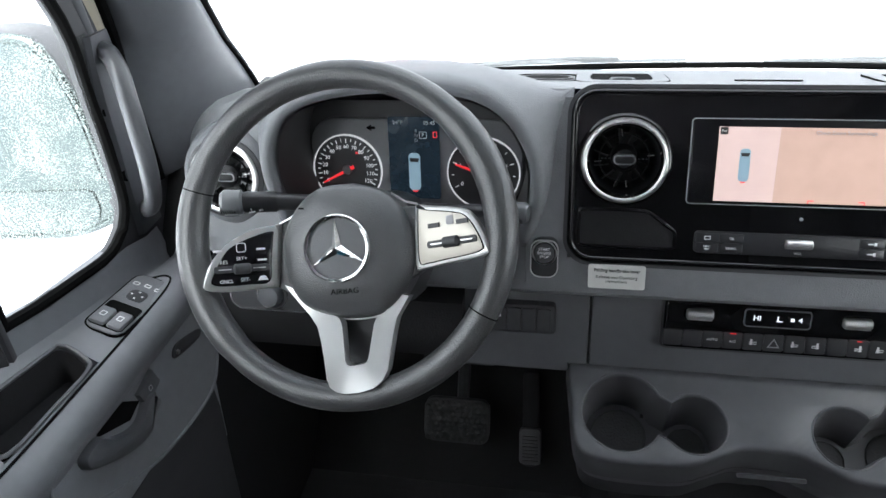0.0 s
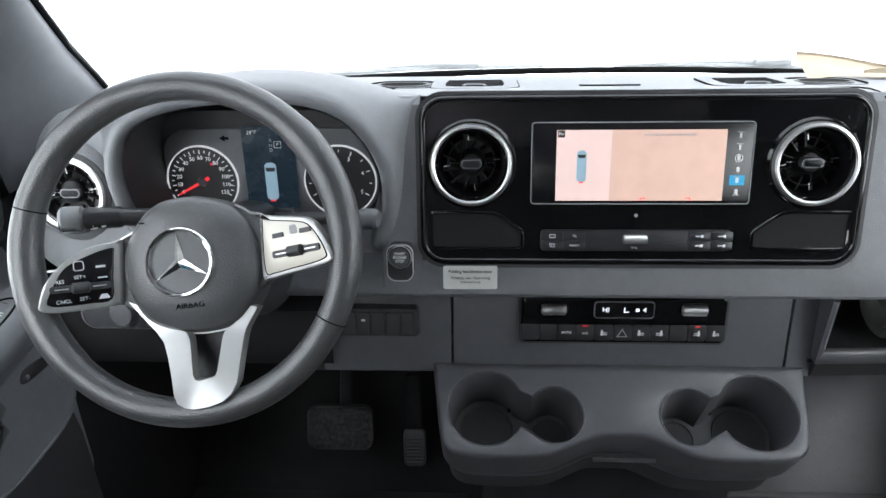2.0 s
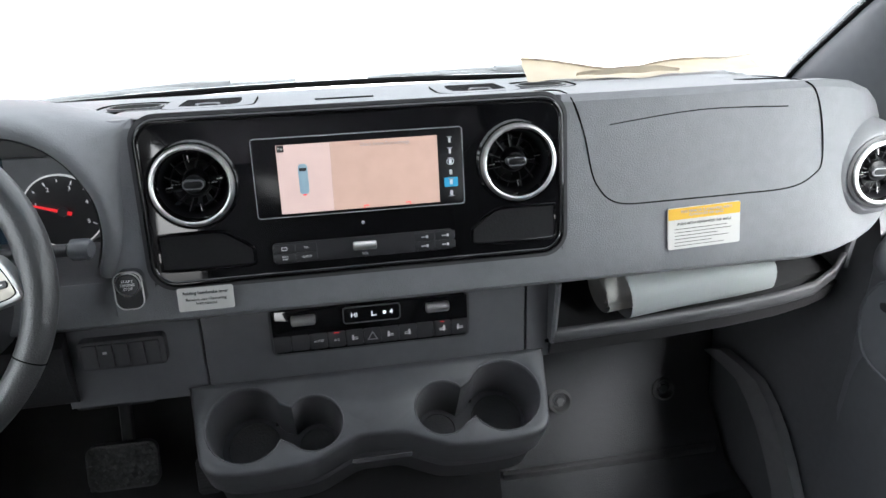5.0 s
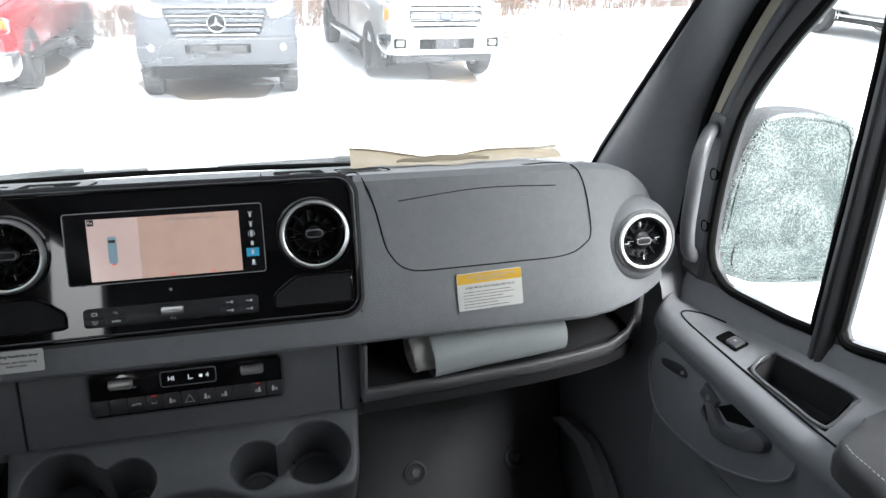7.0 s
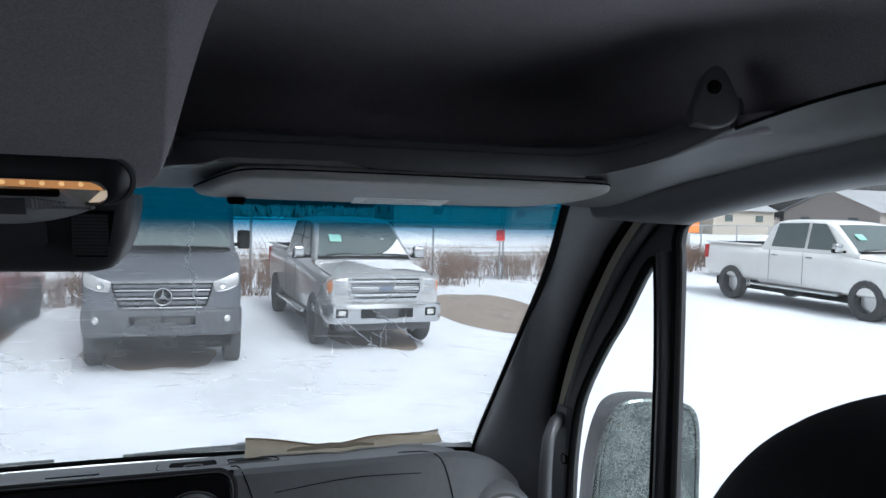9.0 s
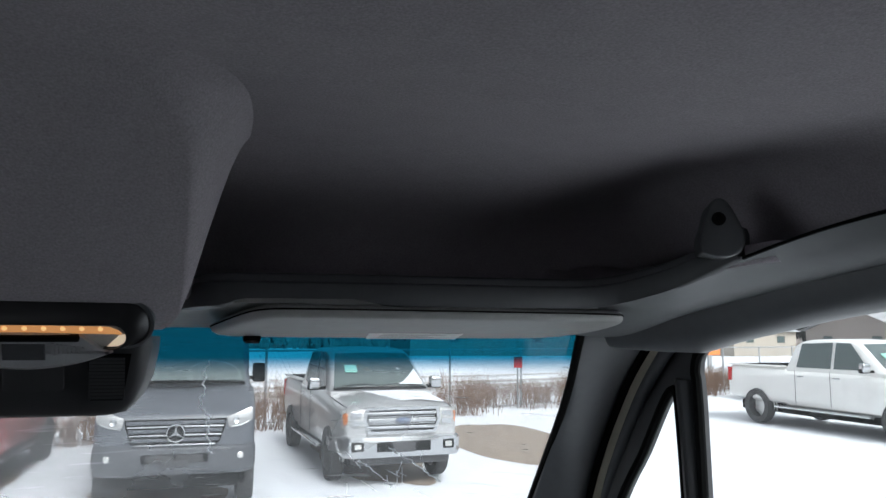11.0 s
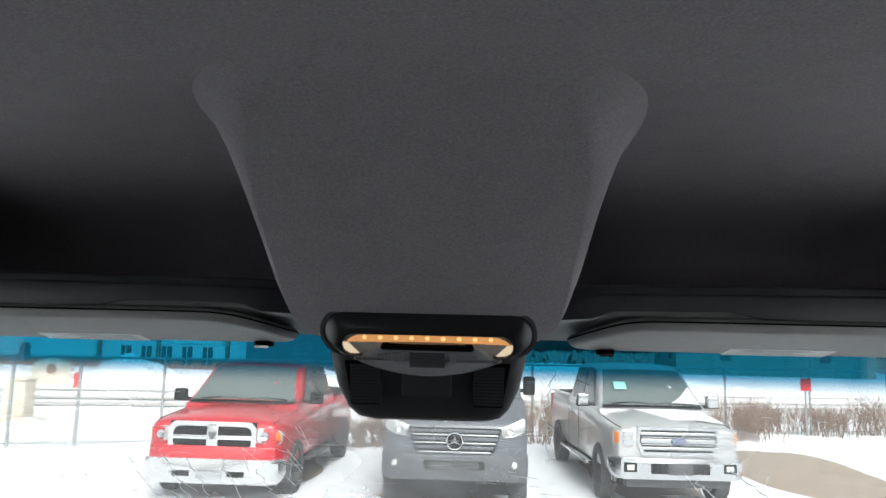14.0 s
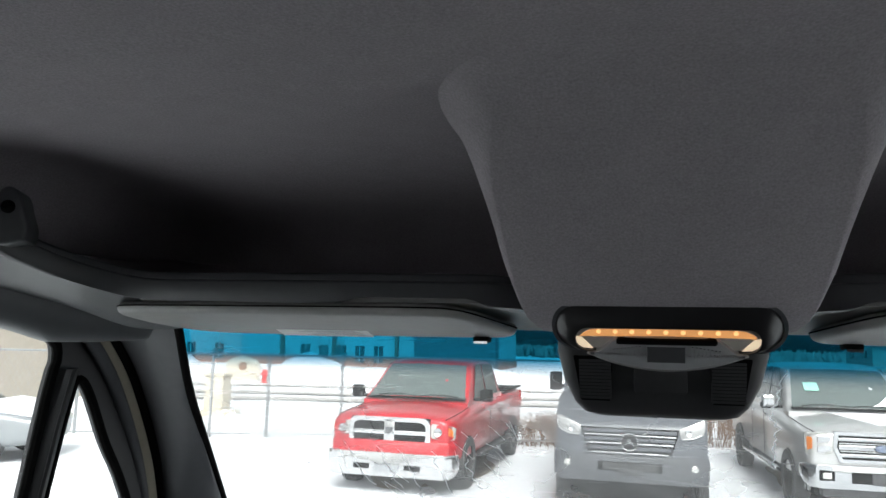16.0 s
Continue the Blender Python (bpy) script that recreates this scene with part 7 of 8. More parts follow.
        vp("bumper", grid_bm([ring(y, w, a, b, .06) for y, w, a, b in ((-.06, .72, .58, .86), (-.04, .86, .56, .88), (.05, .965, .55, .90), (.25, 1.0, .54, .90), (.50, .995, .54, .86))]), mat("bumper_grey", (.055, .058, .065), .55))
        vp("intake", box(-.40, .40, -.068, -.05, .69, .80, .01), SEAM)
        for x in (-.18, .18):
            vp("intake_grid", box(x - .16, x + .16, -.073, -.06, .70, .79, .008), TYRE)
        vp("plate_holder", box(-.16, .16, -.078, -.06, .64, .72, .006), DARK)
        for x in (-.62, .62):
            vp("fender_intake", box(x - .14, x + .14, -.056, -.03, .66, .72, .01), SEAM)
    else:
        barred = kind == "pickup_bar"
        gw, gz0, gz1 = (.62, .77, 1.15) if barred else (.64, .70, 1.14)
        gr = vp("grille", prism([(-gw, gz1), (-gw * 1.02, (gz0 + gz1) / 2), (-gw * .92, gz0), (gw * .92, gz0), (gw * 1.02, (gz0 + gz1) / 2), (gw, gz1)], -.05, .015, MF, .01), SEAM)
        go0 = [(-gw, gz1), (-gw * 1.05, (gz0 + gz1) / 2), (-gw * .92, gz0), (gw * .92, gz0), (gw * 1.05, (gz0 + gz1) / 2), (gw, gz1)]
        if not barred:
            go0 = [(x, z + .92) for x, z in rrect(1.30, .45, .13, 6)]
        go = go0
        gi = [(x * (.92 if barred else .89), (z - (gz0 + gz1) / 2) * (.78 if barred else .70) + (gz0 + gz1) / 2) for x, z in go]
        vp("grille_frame", frame_bm(go, gi, -.02, .05, MF), VCHROME if barred else BCHROME, gr)
        if barred:
            for zc, th in ((1.06, .045), (.96, .065), (.86, .045)):
                vp("grille_bar", box(-gw * .93, gw * .93, zc - th / 2, zc + th / 2, .0, .05, .012, m=MF), VCHROME, gr)
            vp("badge", lathe([(0, .02), (.09, .018), (.105, .010), (.11, 0)], 32, MF @ Matrix.Translation((0, .96, .05)) @ Matrix.Diagonal((1, .42, 1, 1))), mat("badge_blue", (.10, .13, .20), .2, coat=.6), gr, "dark oval badge")
            vp("badge_rim", lathe([(.105, .008), (.112, .018), (.120, .008)], 32, MF @ Matrix.Translation((0, .96, .05)) @ Matrix.Diagonal((1, .46, 1, 1))), VCHROME, gr)
            for zc in (1.01, .91):
                vp("grille_mesh", box(-gw * .90, gw * .90, zc - .006, zc + .006, .0, .03, .003, m=MF), VCHROME, gr)
        else:
            vp("grille_bar", box(-.085, .085, gz0 + .02, gz1 - .02, 0, .05, .012, m=MF), BCHROME, gr)
            vp("grille_bar", box(-gw * .93, gw * .93, (gz0 + gz1) / 2 - .032, (gz0 + gz1) / 2 + .032, 0, .05, .012, m=MF), BCHROME, gr)
            vp("badge", prism([(-.045, .06), (-.06, .02), (-.02, -.05), (0, -.06), (.02, -.05), (.06, .02), (.045, .06), (0, .04)][::-1], .05, .065, MF @ Matrix.Translation((0, .95, 0))), DASH2, gr, "small shield badge")
            for sx in (-1, 1):
                for sz in (-1, 1):
                    for i in range(4):
                        vp("grille_slat", box(sx * .34 - .25, sx * .34 + .25, .92 + sz * .11 - .06 + i * .035, .925 + sz * .11 - .06 + i * .035, .012, .022, m=MF), DARK, gr)
        for s in (-1, 1):
            # lamp shell wrapped round the corner of the nose
            def nose_y(x):
                P = [(0, .10), (.82, .10), (.87, .112), (.905, .132), (.945, .175), (.978, .27), (.99, .40)]
                k = max(i for i in range(len(P) - 1) if P[i][0] <= x)
                return lerp(P[k][1], P[k + 1][1], (x - P[k][0]) / (P[k + 1][0] - P[k][0]))
            x0, x1, za, zb = (.635, .975, .84, 1.13) if barred else (.655, .982, .83, 1.075)
            def shell(xa, xb, z0, z1, off, r):
                rings = []
                for dz, o, k in ((.0, -.03, 1), (.0, off, 1), (.008, off + r, .985), (.024, off + r * 1.6, .96)):
                    pts = []
                    for px, pz in rrect(1, 1, .14, 5):
                        u = px * k + .5
                        x = lerp(xa, xb, u)
                        tp = lerp(z1, z1 - .05 * u, u) if not barred else z1
                        z = lerp(z0 + .03 * (1 - u), tp, pz * k + .5)
                        pts.append((s * x, nose_y(x) - o, z))
                    rings.append(pts[::s])
                return grid_bm(rings)
            h = vp("headlamp", shell(x0, x1, za, zb, .012, .008), LENS, angle=60)
            for i in range(2) if barred else ():
                vp("lamp_unit", shell(lerp(x0, x1, .10), lerp(x0, x1, .62), lerp(za, zb, .14 + .40 * i), lerp(za, zb, .44 + .40 * i), .0265, .004), VCHROME, h)
            for i in range(0 if barred else 1):
                xr_ = lerp(x0, x1, .34)
                vp("lamp_unit", lathe([(0, .002), (.040, .004), (.058, .010), (.064, .002)], 20, plane_m((s * xr_, nose_y(xr_) - .030, lerp(za, zb, .50)), (1, s * .15, 0), (0, .1, 1))), VCHROME, h)
            vp("side_reflector", shell(lerp(x0, x1, .80), lerp(x0, x1, .95), lerp(za, zb, .2), lerp(za, zb, .78), .0265, .003), ORANGE, h)
        b0, b1 = (.45, .74) if barred else (.28, .63)
        bmpr = [(-.02, .70, b0 + .02, b1), (.0, .90, b0, b1), (.08, .985, b0, b1), (.22, 1.01, b0 + .01, b1), (.42, 1.01, b0 + .06, b1 - .02)]
        if not barred:
            vp("front_valance", grid_bm([ring(y, w, .52, .80, .05) for y, w in ((.05, .80), (.10, .93), (.25, 1.0))]), paint)
        vp("bumper", grid_bm([ring(y, w, a, b, .05) for y, w, a, b in bmpr]), (VCHROME if barred else BCHROME) if bumper is VCHROME else paint)
        vp("bumper_slot", box(-.45, .45, -.032, -.01, b0 + .08, b0 + .22, .01), SEAM) if barred else None
        vp("plate_holder", box(-.19, .19, -.045, -.025, b0 + .07, b0 + .21, .006), DARK if barred else VCHROME)
        vp("air_dam", box(-.80, .80, .08, .30, .33, b0 + .06, .03), DARK)
        for s in (-1, 1):
            if barred:
                vp("fog_lamp", box(s * .76 - .06, s * .76 + .06, -.030, .0, b0 + .12, b0 + .20, .015), LENS)
                vp("fog_surround", box(s * .76 - .10, s * .76 + .10, -.024, .0, b0 + .095, b0 + .225, .015), SEAM)
            else:
                vp("bumper_intake", box(s * .40 - .13, s * .40 + .13, -.030, .0, b0 + .10, b0 + .185, .02), SEAM)
            vp("running_board", box(s * 1.0 - .09, s * 1.0 + .09, 1.62, 4.2, .42, .47, .015), VCHROME if barred else DARK)
            vp("tail_lamp", box(s * .975 - .03, s * .975 + .03, 5.72, 5.86, .95, 1.28, .015), TAIL)
        if barred:
            vp("permit_card", box(-.58, -.36, -.10, .08, .020, .024, m=plane_m((0, 1.70, 1.636), (1, 0, 0), (0, .64, .51))), mat("card_green", (.25, .5, .42), .5))
        if snowy:
            def hood_z(x, y):
                k = max(i for i in range(len(body) - 1) if body[i][0] <= y)
                t = (y - body[k][0]) / (body[k + 1][0] - body[k][0])
                w_, zt_, cr_ = (lerp(body[k][j], body[k + 1][j], t) for j in (1, 4, 5))
                q = abs(x) / w_
                return zt_ + cr_ * (.95 if q < .40 else lerp(.95, .25, (q - .40) / .22) if q < .62 else .1)
            vp("snow_patch", grid_bm([[(x, y, hood_z(x, y) + .014 * min(1, 4 * t * (1 - t)) ** .5 + .004) for x, y, t in [(lerp(lerp(-.46, .06, u), .84, i / 16), lerp(1.42, .34, u) + .03 * noise.noise(Vector((i * .9, u * 4, 2))), i / 16) for i in range(17)]] for u in [k / 10 for k in range(11)]], closed=False), SNOW)
            wa, wb, wc_, wd = (Vector(q) + n * .030 for q in (wsq[0], wsq[1], wsq[2], wsq[3]))
            def wpt(u, v):
                return (wa.lerp(wb, u)).lerp(wd.lerp(wc_, u), v) + n * .02 * math.sin(math.pi * u)
            vp("windscreen_snow", grid_bm([[wpt(lerp(.70 + .27 * v ** .8, .985, k / 8), .02 + .46 * v) + n * .006 * math.sin(math.pi * k / 8) for k in range(9)] for v in [j / 8 for j in range(9)]], closed=False), SNOW)
    # dark mass under the floor: axles and sills
    vp("underbody", box(-.80, .80, .5, 5.6, .28, .5), SEAM)
    vp("front_axle", tube([(-.8, axles[0], R * .8), (.8, axles[0], R * .8)], .07, 8), SEAM)
    root.matrix_basis = M
    return root


GREYV = mat("grey_van_paint", (0.070, 0.076, 0.088), 0.42, coat=0.3)
REDP = mat("red_paint", (0.36, 0.004, 0.012), 0.30, coat=0.5)
SILV = mat("silver_paint", (0.46, 0.46, 0.46), 0.30, 0.55, coat=0.6)
WHITEP = mat("white_paint", (0.75, 0.74, 0.72), 0.35, coat=0.6)
vehicle("parked_van", "dark grey high van parked nose on in snow", (-.13, 8.75, GZ), 0, GREYV, "van")
vehicle("silver_pickup", "silver crew-cab pickup with chrome grille and snow on the hood", (3.12, 9.75, GZ), 3, SILV, "pickup_bar", VCHROME, True, 1.0, .95, 1.05)
vehicle("red_pickup", "red pickup truck with a chrome crosshair grille", (-3.66, 9.35, GZ), -1, REDP, "pickup_cross", VCHROME)
vehicle("white_pickup", "white crew-cab pickup standing side on in snow", (15.85, 10.0, GZ), 0, WHITEP, "pickup_bar", VCHROME, False, 1.15)

# chain link fence
GALV = mat("galvanised_steel", (0.35, 0.36, 0.37), 0.45, 0.8)
def fence_at(x):
    return 17.6 + .366 * x
fn = thing("chain_link_fence", (0, 17.6, GZ), "grey chain link fence along the far edge of the lot", "fence", kind="structure")
for x in [1.66 + 2.83 * i for i in range(-8, 14)] + [-8.44]:
    part("post", tube([(x, fence_at(x), GZ - .05), (x, fence_at(x), GZ + 1.95)], .035, 8), GALV, fn)
xa, xb = -23.2, 39.2
part("top_rail", tube([(xa, fence_at(xa), GZ + 1.9), (xb, fence_at(xb), GZ + 1.9)], .025, 6), GALV, fn)
part("bottom_rail", tube([(xa, fence_at(xa), GZ + .08), (xb, fence_at(xb), GZ + .08)], .016, 6), GALV, fn)
vs, fs = [], []
def wire(p, q, r=.003):
    b = len(vs)
    for e in (p, q):
        for o in ((r, -r), (0, r), (-r, -r)):
            vs.append((e[0] + o[0], e[1], e[2] + o[1]))
    for i in range(3):
        j = (i + 1) % 3
        fs.append((b + i, b + j, b + 3 + j, b + 3 + i))
x = xa
while x < xb:
    for dx in (-1, 1):
        wire((x, fence_at(x), GZ + .08), (x + dx * 1.0, fence_at(x + dx * 1.0), GZ + 1.9))
    x += .13
me = bpy.data.meshes.new("mesh_wire")
me.from_pydata(vs, [], fs)
me.materials.append(GALV)
wo = tagged(new("mesh_wire", me), kind="stuff")
wo.parent = fn
wo.matrix_parent_inverse = fn.matrix_basis.inverted()

# ---- behind the vehicles ----
TWIG = mat("dry_twig", (0.17, 0.105, 0.07), 0.85, var=0.3, scale=3)
def shrub(x, y, h, w, n, seed):
    rnd = random.Random(seed)
    vs, fs = [], []
    def stick(p, q, r):
        b = len(vs)
        for e, k in ((p, r), (q, r * .4)):
            for o in ((k, 0), (-k * .5, k * .87), (-k * .5, -k * .87)):
                vs.append((e[0] + o[0], e[1] + o[1], e[2]))
        for i in range(3):
            j = (i + 1) % 3
            fs.append((b + i, b + j, b + 3 + j, b + 3 + i))
    for _ in range(n):
        a, l = rnd.uniform(0, 6.28), rnd.uniform(.5, 1) * h
        p = Vector((x + rnd.gauss(0, w * .35), y + rnd.gauss(0, w * .25), GZ - .02))
        d = Vector((math.cos(a) * rnd.uniform(.05, .55), math.sin(a) * rnd.uniform(.05, .55), 1)).normalized()
        q = p + d * l * .6
        stick(p, q, .010)
        for _ in range(4):
            e = q + Vector((rnd.gauss(0, .22), rnd.gauss(0, .22), rnd.uniform(.05, .45))) * l * .7
            s = p.lerp(q, rnd.uniform(.4, 1))
            stick(s, e, .006)
            for _ in range(2):
                stick(s.lerp(e, rnd.uniform(.4, .9)), e + Vector((rnd.gauss(0, .12), rnd.gauss(0, .12), rnd.uniform(-.05, .15))), .004)
    me = bpy.data.meshes.new("shrub")
    me.from_pydata(vs, [], fs)
    me.materials.append(TWIG)
    return tagged(new("shrub", me), "leafless brown shrub standing in snow by the fence", "shrub", "shrubs along the fence")
rnd = random.Random(7)
for i in range(46):
    x = lerp(-2.4, 26, i / 45) + rnd.uniform(-.4, .4)
    if 3.2 < x < 5.0:
        continue
    shrub(x, fence_at(x) + rnd.choice((-1, 1)) * rnd.uniform(.5, .9), rnd.uniform(.8, 1.6), rnd.uniform(.8, 1.3), 46, i)
def blob(cx, cy, rx, ry, z, seed, n=40, rough=.35):
    pts = []
    for k in range(n):
        a = 2 * math.pi * k / n
        q = 1 + rough * noise.noise(Vector((math.cos(a) * 1.6, math.sin(a) * 1.6, seed)))
        pts.append((cx + rx * q * math.cos(a), cy + ry * q * math.sin(a)))
    bm = bmesh.new()
    c = bm.verts.new((cx, cy, snow_height(cx, cy) + z))
    rings = []
    for k in (.35, .7, 1.0):
        rings.append([bm.verts.new((lerp(cx, x, k), lerp(cy, y, k), snow_height(lerp(cx, x, k), lerp(cy, y, k)) + (z if k < 1 else z * .3))) for x, y in pts])
    for i in range(n):
        bm.faces.new((c, rings[0][i - 1], rings[0][i]))
        for a, b in zip(rings, rings[1:]):
            bm.faces.new((a[i - 1], b[i - 1], b[i], a[i]))
    return bm
for cx, cy, rx, ry, lab in ((6.6, 14.2, 1.5, 3.0, "wet bare ground thawed out of the snow"), (-.25, 10.3, 1.0, 1.0, "brown muddy ground below the van"), (3.2, 12.9, 1.0, 2.7, "brown muddy ground below the pickup"), (-3.6, 12.2, .9, 2.6, "brown muddy ground below the red pickup")):
    solid("bare_patch", blob(cx, cy, rx, ry, .022, cx), MUD, lab, "mud patch", kind="structure")
# snow banks by the road
def heap(cx, cy, rx, ry, h, seed):
    bm = bmesh.new()
    R = []
    for k in range(9):
        t = k / 8
        R.append([(cx + rx * math.cos(a) * t * (1 + .25 * noise.noise(Vector((math.cos(a) * 2, math.sin(a) * 2, seed)))), cy + ry * math.sin(a) * t * (1 + .25 * noise.noise(Vector((math.cos(a) * 2, math.sin(a) * 2, seed + 5)))),
                   GZ - .06 + h * (math.cos(t * math.pi) + 1) / 2 * (1 + .3 * noise.noise(Vector((t * 3 * math.cos(a), t * 3 * math.sin(a), seed + 9))))) for a in [2 * math.pi * i / 32 for i in range(32)]])
    b = grid_bm(R, caps=False)
    bmesh.ops.remove_doubles(b, verts=b.verts[:], dist=1e-4)
    bm.free()
    return solid("snow_bank", b, SNOW, "ploughed heap of snow beside the road", "snow bank", "snow banks")
heap(-23.5, 32.5, 3.2, 2.2, 1.7, 1)
heap(-19.0, 39.0, 4.0, 2.4, 1.5, 2)
heap(-9.0, 43.0, 6.0, 2.2, .9, 3)
heap(12.0, 46.0, 9.0, 2.6, .8, 4)
heap(-11.9, 18.3, .9, .7, .25, 5)
# road beyond the fence
SLUSH = mat("slushy_road", (0.42, 0.40, 0.38), 0.6, var=0.2, scale=2, bump=0.4, bscale=8)
def road_strip(off, w, name, material, lab):
    R = []
    for i in range(41):
        x = lerp(-60, 80, i / 40)
        y = 27.0 + .25 * x + off
        R.append([(x, y, GZ + .045), (x, y + w, GZ + .045)])
    return solid(name, grid_bm(R, closed=False), material, lab, "road", kind="structure")
road_strip(0, 1.6, "road", SLUSH, "slushy wheel lane of the road beyond the fence")
road_strip(3.2, 1.4, "road_lane", SLUSH, "slushy wheel lane of the road beyond the fence")
road_strip(8.4, .5, "road_kerb", mat("kerb_brown", (.33, .27, .21), .8), "brown kerb line of the far road side")
# utility box, hydrant, low sign, street signs
ub = thing("utility_box", (-12.15, 18.3, GZ), "beige concrete utility cabinet on a snowy plinth", "utility box")
CONC = mat("beige_concrete", (0.50, 0.45, 0.36), 0.8, bump=0.3, bscale=60)
part("cabinet", box(-12.45, -11.85, 18.1, 18.6, GZ + .12, GZ + 1.15, .03), CONC, ub)
part("plinth", box(-12.65, -11.6, 17.9, 18.8, GZ - .05, GZ + .13, .03), CONC, ub)
part("cap", box(-12.49, -11.81, 18.06, 18.64, GZ + 1.15, GZ + 1.22, .02), CONC, ub)
hy = thing("fire_hydrant", (-18.8, 33.4, GZ), "red fire hydrant standing in snow", "hydrant")
HRED = mat("hydrant_red", (0.55, 0.02, 0.02), 0.45)
part("barrel", lathe([(0, .72), (.08, .70), (.14, .63), (.16, .60), (.13, .56), (.12, .10), (.17, .08), (.17, 0)], 20, Matrix.Translation((-18.8, 33.4, GZ))), HRED, hy)
part("outlet", tube([(-19.02, 33.4, GZ + .45), (-18.58, 33.4, GZ + .45)], .06, 12), HRED, hy)
sg = thing("entrance_sign", (-21.3, 35.6, GZ), "low beige entrance sign with an arched top", "sign")
ms_ = plane_m((-21.3, 35.5, GZ), (1, .35, 0), (0, 0, 1))
part("board", prism([(p.x, p.y) for p in smooth_path([(-.9, 0, 0), (-.9, .9, 0), (-.5, 1.2, 0), (0, 1.3, 0), (.5, 1.2, 0), (.9, .9, 0), (.9, 0, 0)], 4)], -.2, .05, ms_, .03), CONC, sg)
part("roundel", lathe([(0, .075), (.22, .07), (.24, .05)], 24, ms_ @ Matrix.Translation((0, .75, 0))), mat("roundel_brown", (.22, .12, .07), .6), sg, "brown roundel")
for x, y, z0, w, h, col, nm, lab in ((9.85, 21.0, 1.30, .30, .36, HRED, "fence_sign", "small red warning sign fixed to the fence"), (-27.5, 34, 3.1, 1.0, .45, mat("sign_green", (.02, .22, .14), .5), "street_sign", "green street sign on a post")):
    t = thing(nm, (x, y, GZ), lab, "sign")
    part("board", box(x - w / 2, x + w / 2, y - .15, y - .13, GZ + z0, GZ + z0 + h, .004), col, t)
    part("post", tube([(x, y - .1, GZ - .05), (x, y - .1, GZ + z0 + h)], .03, 8), GALV, t)
# low office building beyond the road
WALLB = mat("pale_render", (0.50, 0.50, 0.50), 0.8, bump=0.2, bscale=30)
BRICK = mat("brown_brick_base", (0.28, 0.15, 0.11), 0.85, var=0.2, scale=8)
ob = thing("office_building", (-25, 61, GZ), "long pale office building with a brick base", "building")
part("wall", box(-62, -12, 60, 72, GZ + .8, 4.6), WALLB, ob)
part("brick_base", box(-62.1, -11.9, 59.9, 72, GZ - .1, GZ + .82), BRICK, ob)
part("roof", box(-63, -11, 59, 73, 4.6, 5.0), mat("roof_dark", (.10, .10, .11), .7), ob)
for k in range(9):
    x = -29.2 + k * 1.75 if k < 5 else -47 + (k - 5) * 3.0
    w = part("window", box(x - .42, x + .42, 59.86, 59.98, -.35, 1.15), CGLASS, ob)
    part("window_frame", box(x - .03, x + .03, 59.82, 59.9, -.35, 1.15), WALLB, w)
for x in (-31.5, -26.4, -20.5):
    part("downpipe", box(x - .15, x + .15, 59.7, 60, GZ + .8, 4.6), BRICK, ob)
part("end_block", box(-18.5, -11.5, 58.5, 60, GZ, 4.8), mat("dark_cladding", (.12, .13, .14), .7), ob)
# houses and a dark wood on the right-hand side
ROOFM = mat("weathered_roof", (0.30, 0.30, 0.31), 0.8, var=0.2, scale=1)
def house(x, y, w, d, h, col, lab):
    t = thing("house", (x, y, GZ), lab, "house", "houses beyond the lot")
    part("wall", box(x - w / 2, x + w / 2, y - d / 2, y + d / 2, GZ - .1, GZ + h), col, t)
    R = [[(x - w / 2 - .4, y + sy * (d / 2 + .5), GZ + h), (x + w / 2 + .4, y + sy * (d / 2 + .5), GZ + h)] for sy in (-1, 0, 1)]
    R[1] = [(a, y, GZ + h + d * .20) for a, _, _ in R[1]]
    part("roof", grid_bm(R, closed=False), ROOFM, t, "weathered grey roof")
    part("gable", prism([(-d / 2, 0), (d / 2, 0), (0, d * .19)], -w / 2, w / 2, plane_m((x, y, GZ + h), (0, 1, 0), (0, 0, 1))), col, t)
    for k in (-1, 1):
        part("window", box(x - w / 2 - .05, x - w / 2, y + k * d * .25 - .6, y + k * d * .25 + .6, GZ + h * .55, GZ + h * .82), CGLASS, t)
        part("window", box(x + k * w * .25 - .6, x + k * w * .25 + .6, y - d / 2 - .05, y - d / 2, GZ + h * .55, GZ + h * .82), CGLASS, t)
TAN = mat("tan_siding", (0.34, 0.30, 0.25), 0.8, var=0.08, scale=4)
BRN = mat("brown_siding", (0.24, 0.21, 0.19), 0.8, var=0.08, scale=4)
house(72, 62, 9, 13, 3.2, BRN, "brown house with a grey roof")
house(70, 86, 10, 16, 3.2, TAN, "tan house with a grey roof")
house(34, 88, 22, 10, 3.0, BRN, "long brown house behind the field")
house(-24, 22, 8, 9, 4.6, TAN, "tan house beyond the lot")
WOOD = mat("bare_wood", (0.22, 0.19, 0.175), 0.95, var=0.3, scale=.6)
vs, fs = [], []
rnd = random.Random(3)
for k in range(4200):
    a = rnd.uniform(.05, 2.6)
    r = rnd.uniform(130, 190)
    x, y = r * math.cos(a), r * math.sin(a)
    h = rnd.uniform(1.0, 2.6)
    for _ in range(3):
        b = len(vs)
        w = rnd.uniform(.3, 1.1)
        lx = rnd.uniform(-1.2, 1.2)
        vs += [(x - .12 + lx * .2, y, GZ), (x + .12 + lx * .2, y, GZ), (x + lx + w * .5, y + rnd.uniform(-.5, .5), GZ + h * rnd.uniform(.5, .8)), (x + lx, y, GZ + h * rnd.uniform(.85, 1.1)), (x + lx - w * .5, y, GZ + h * rnd.uniform(.45, .75))]
        fs.append((b, b + 1, b + 2, b + 3, b + 4))
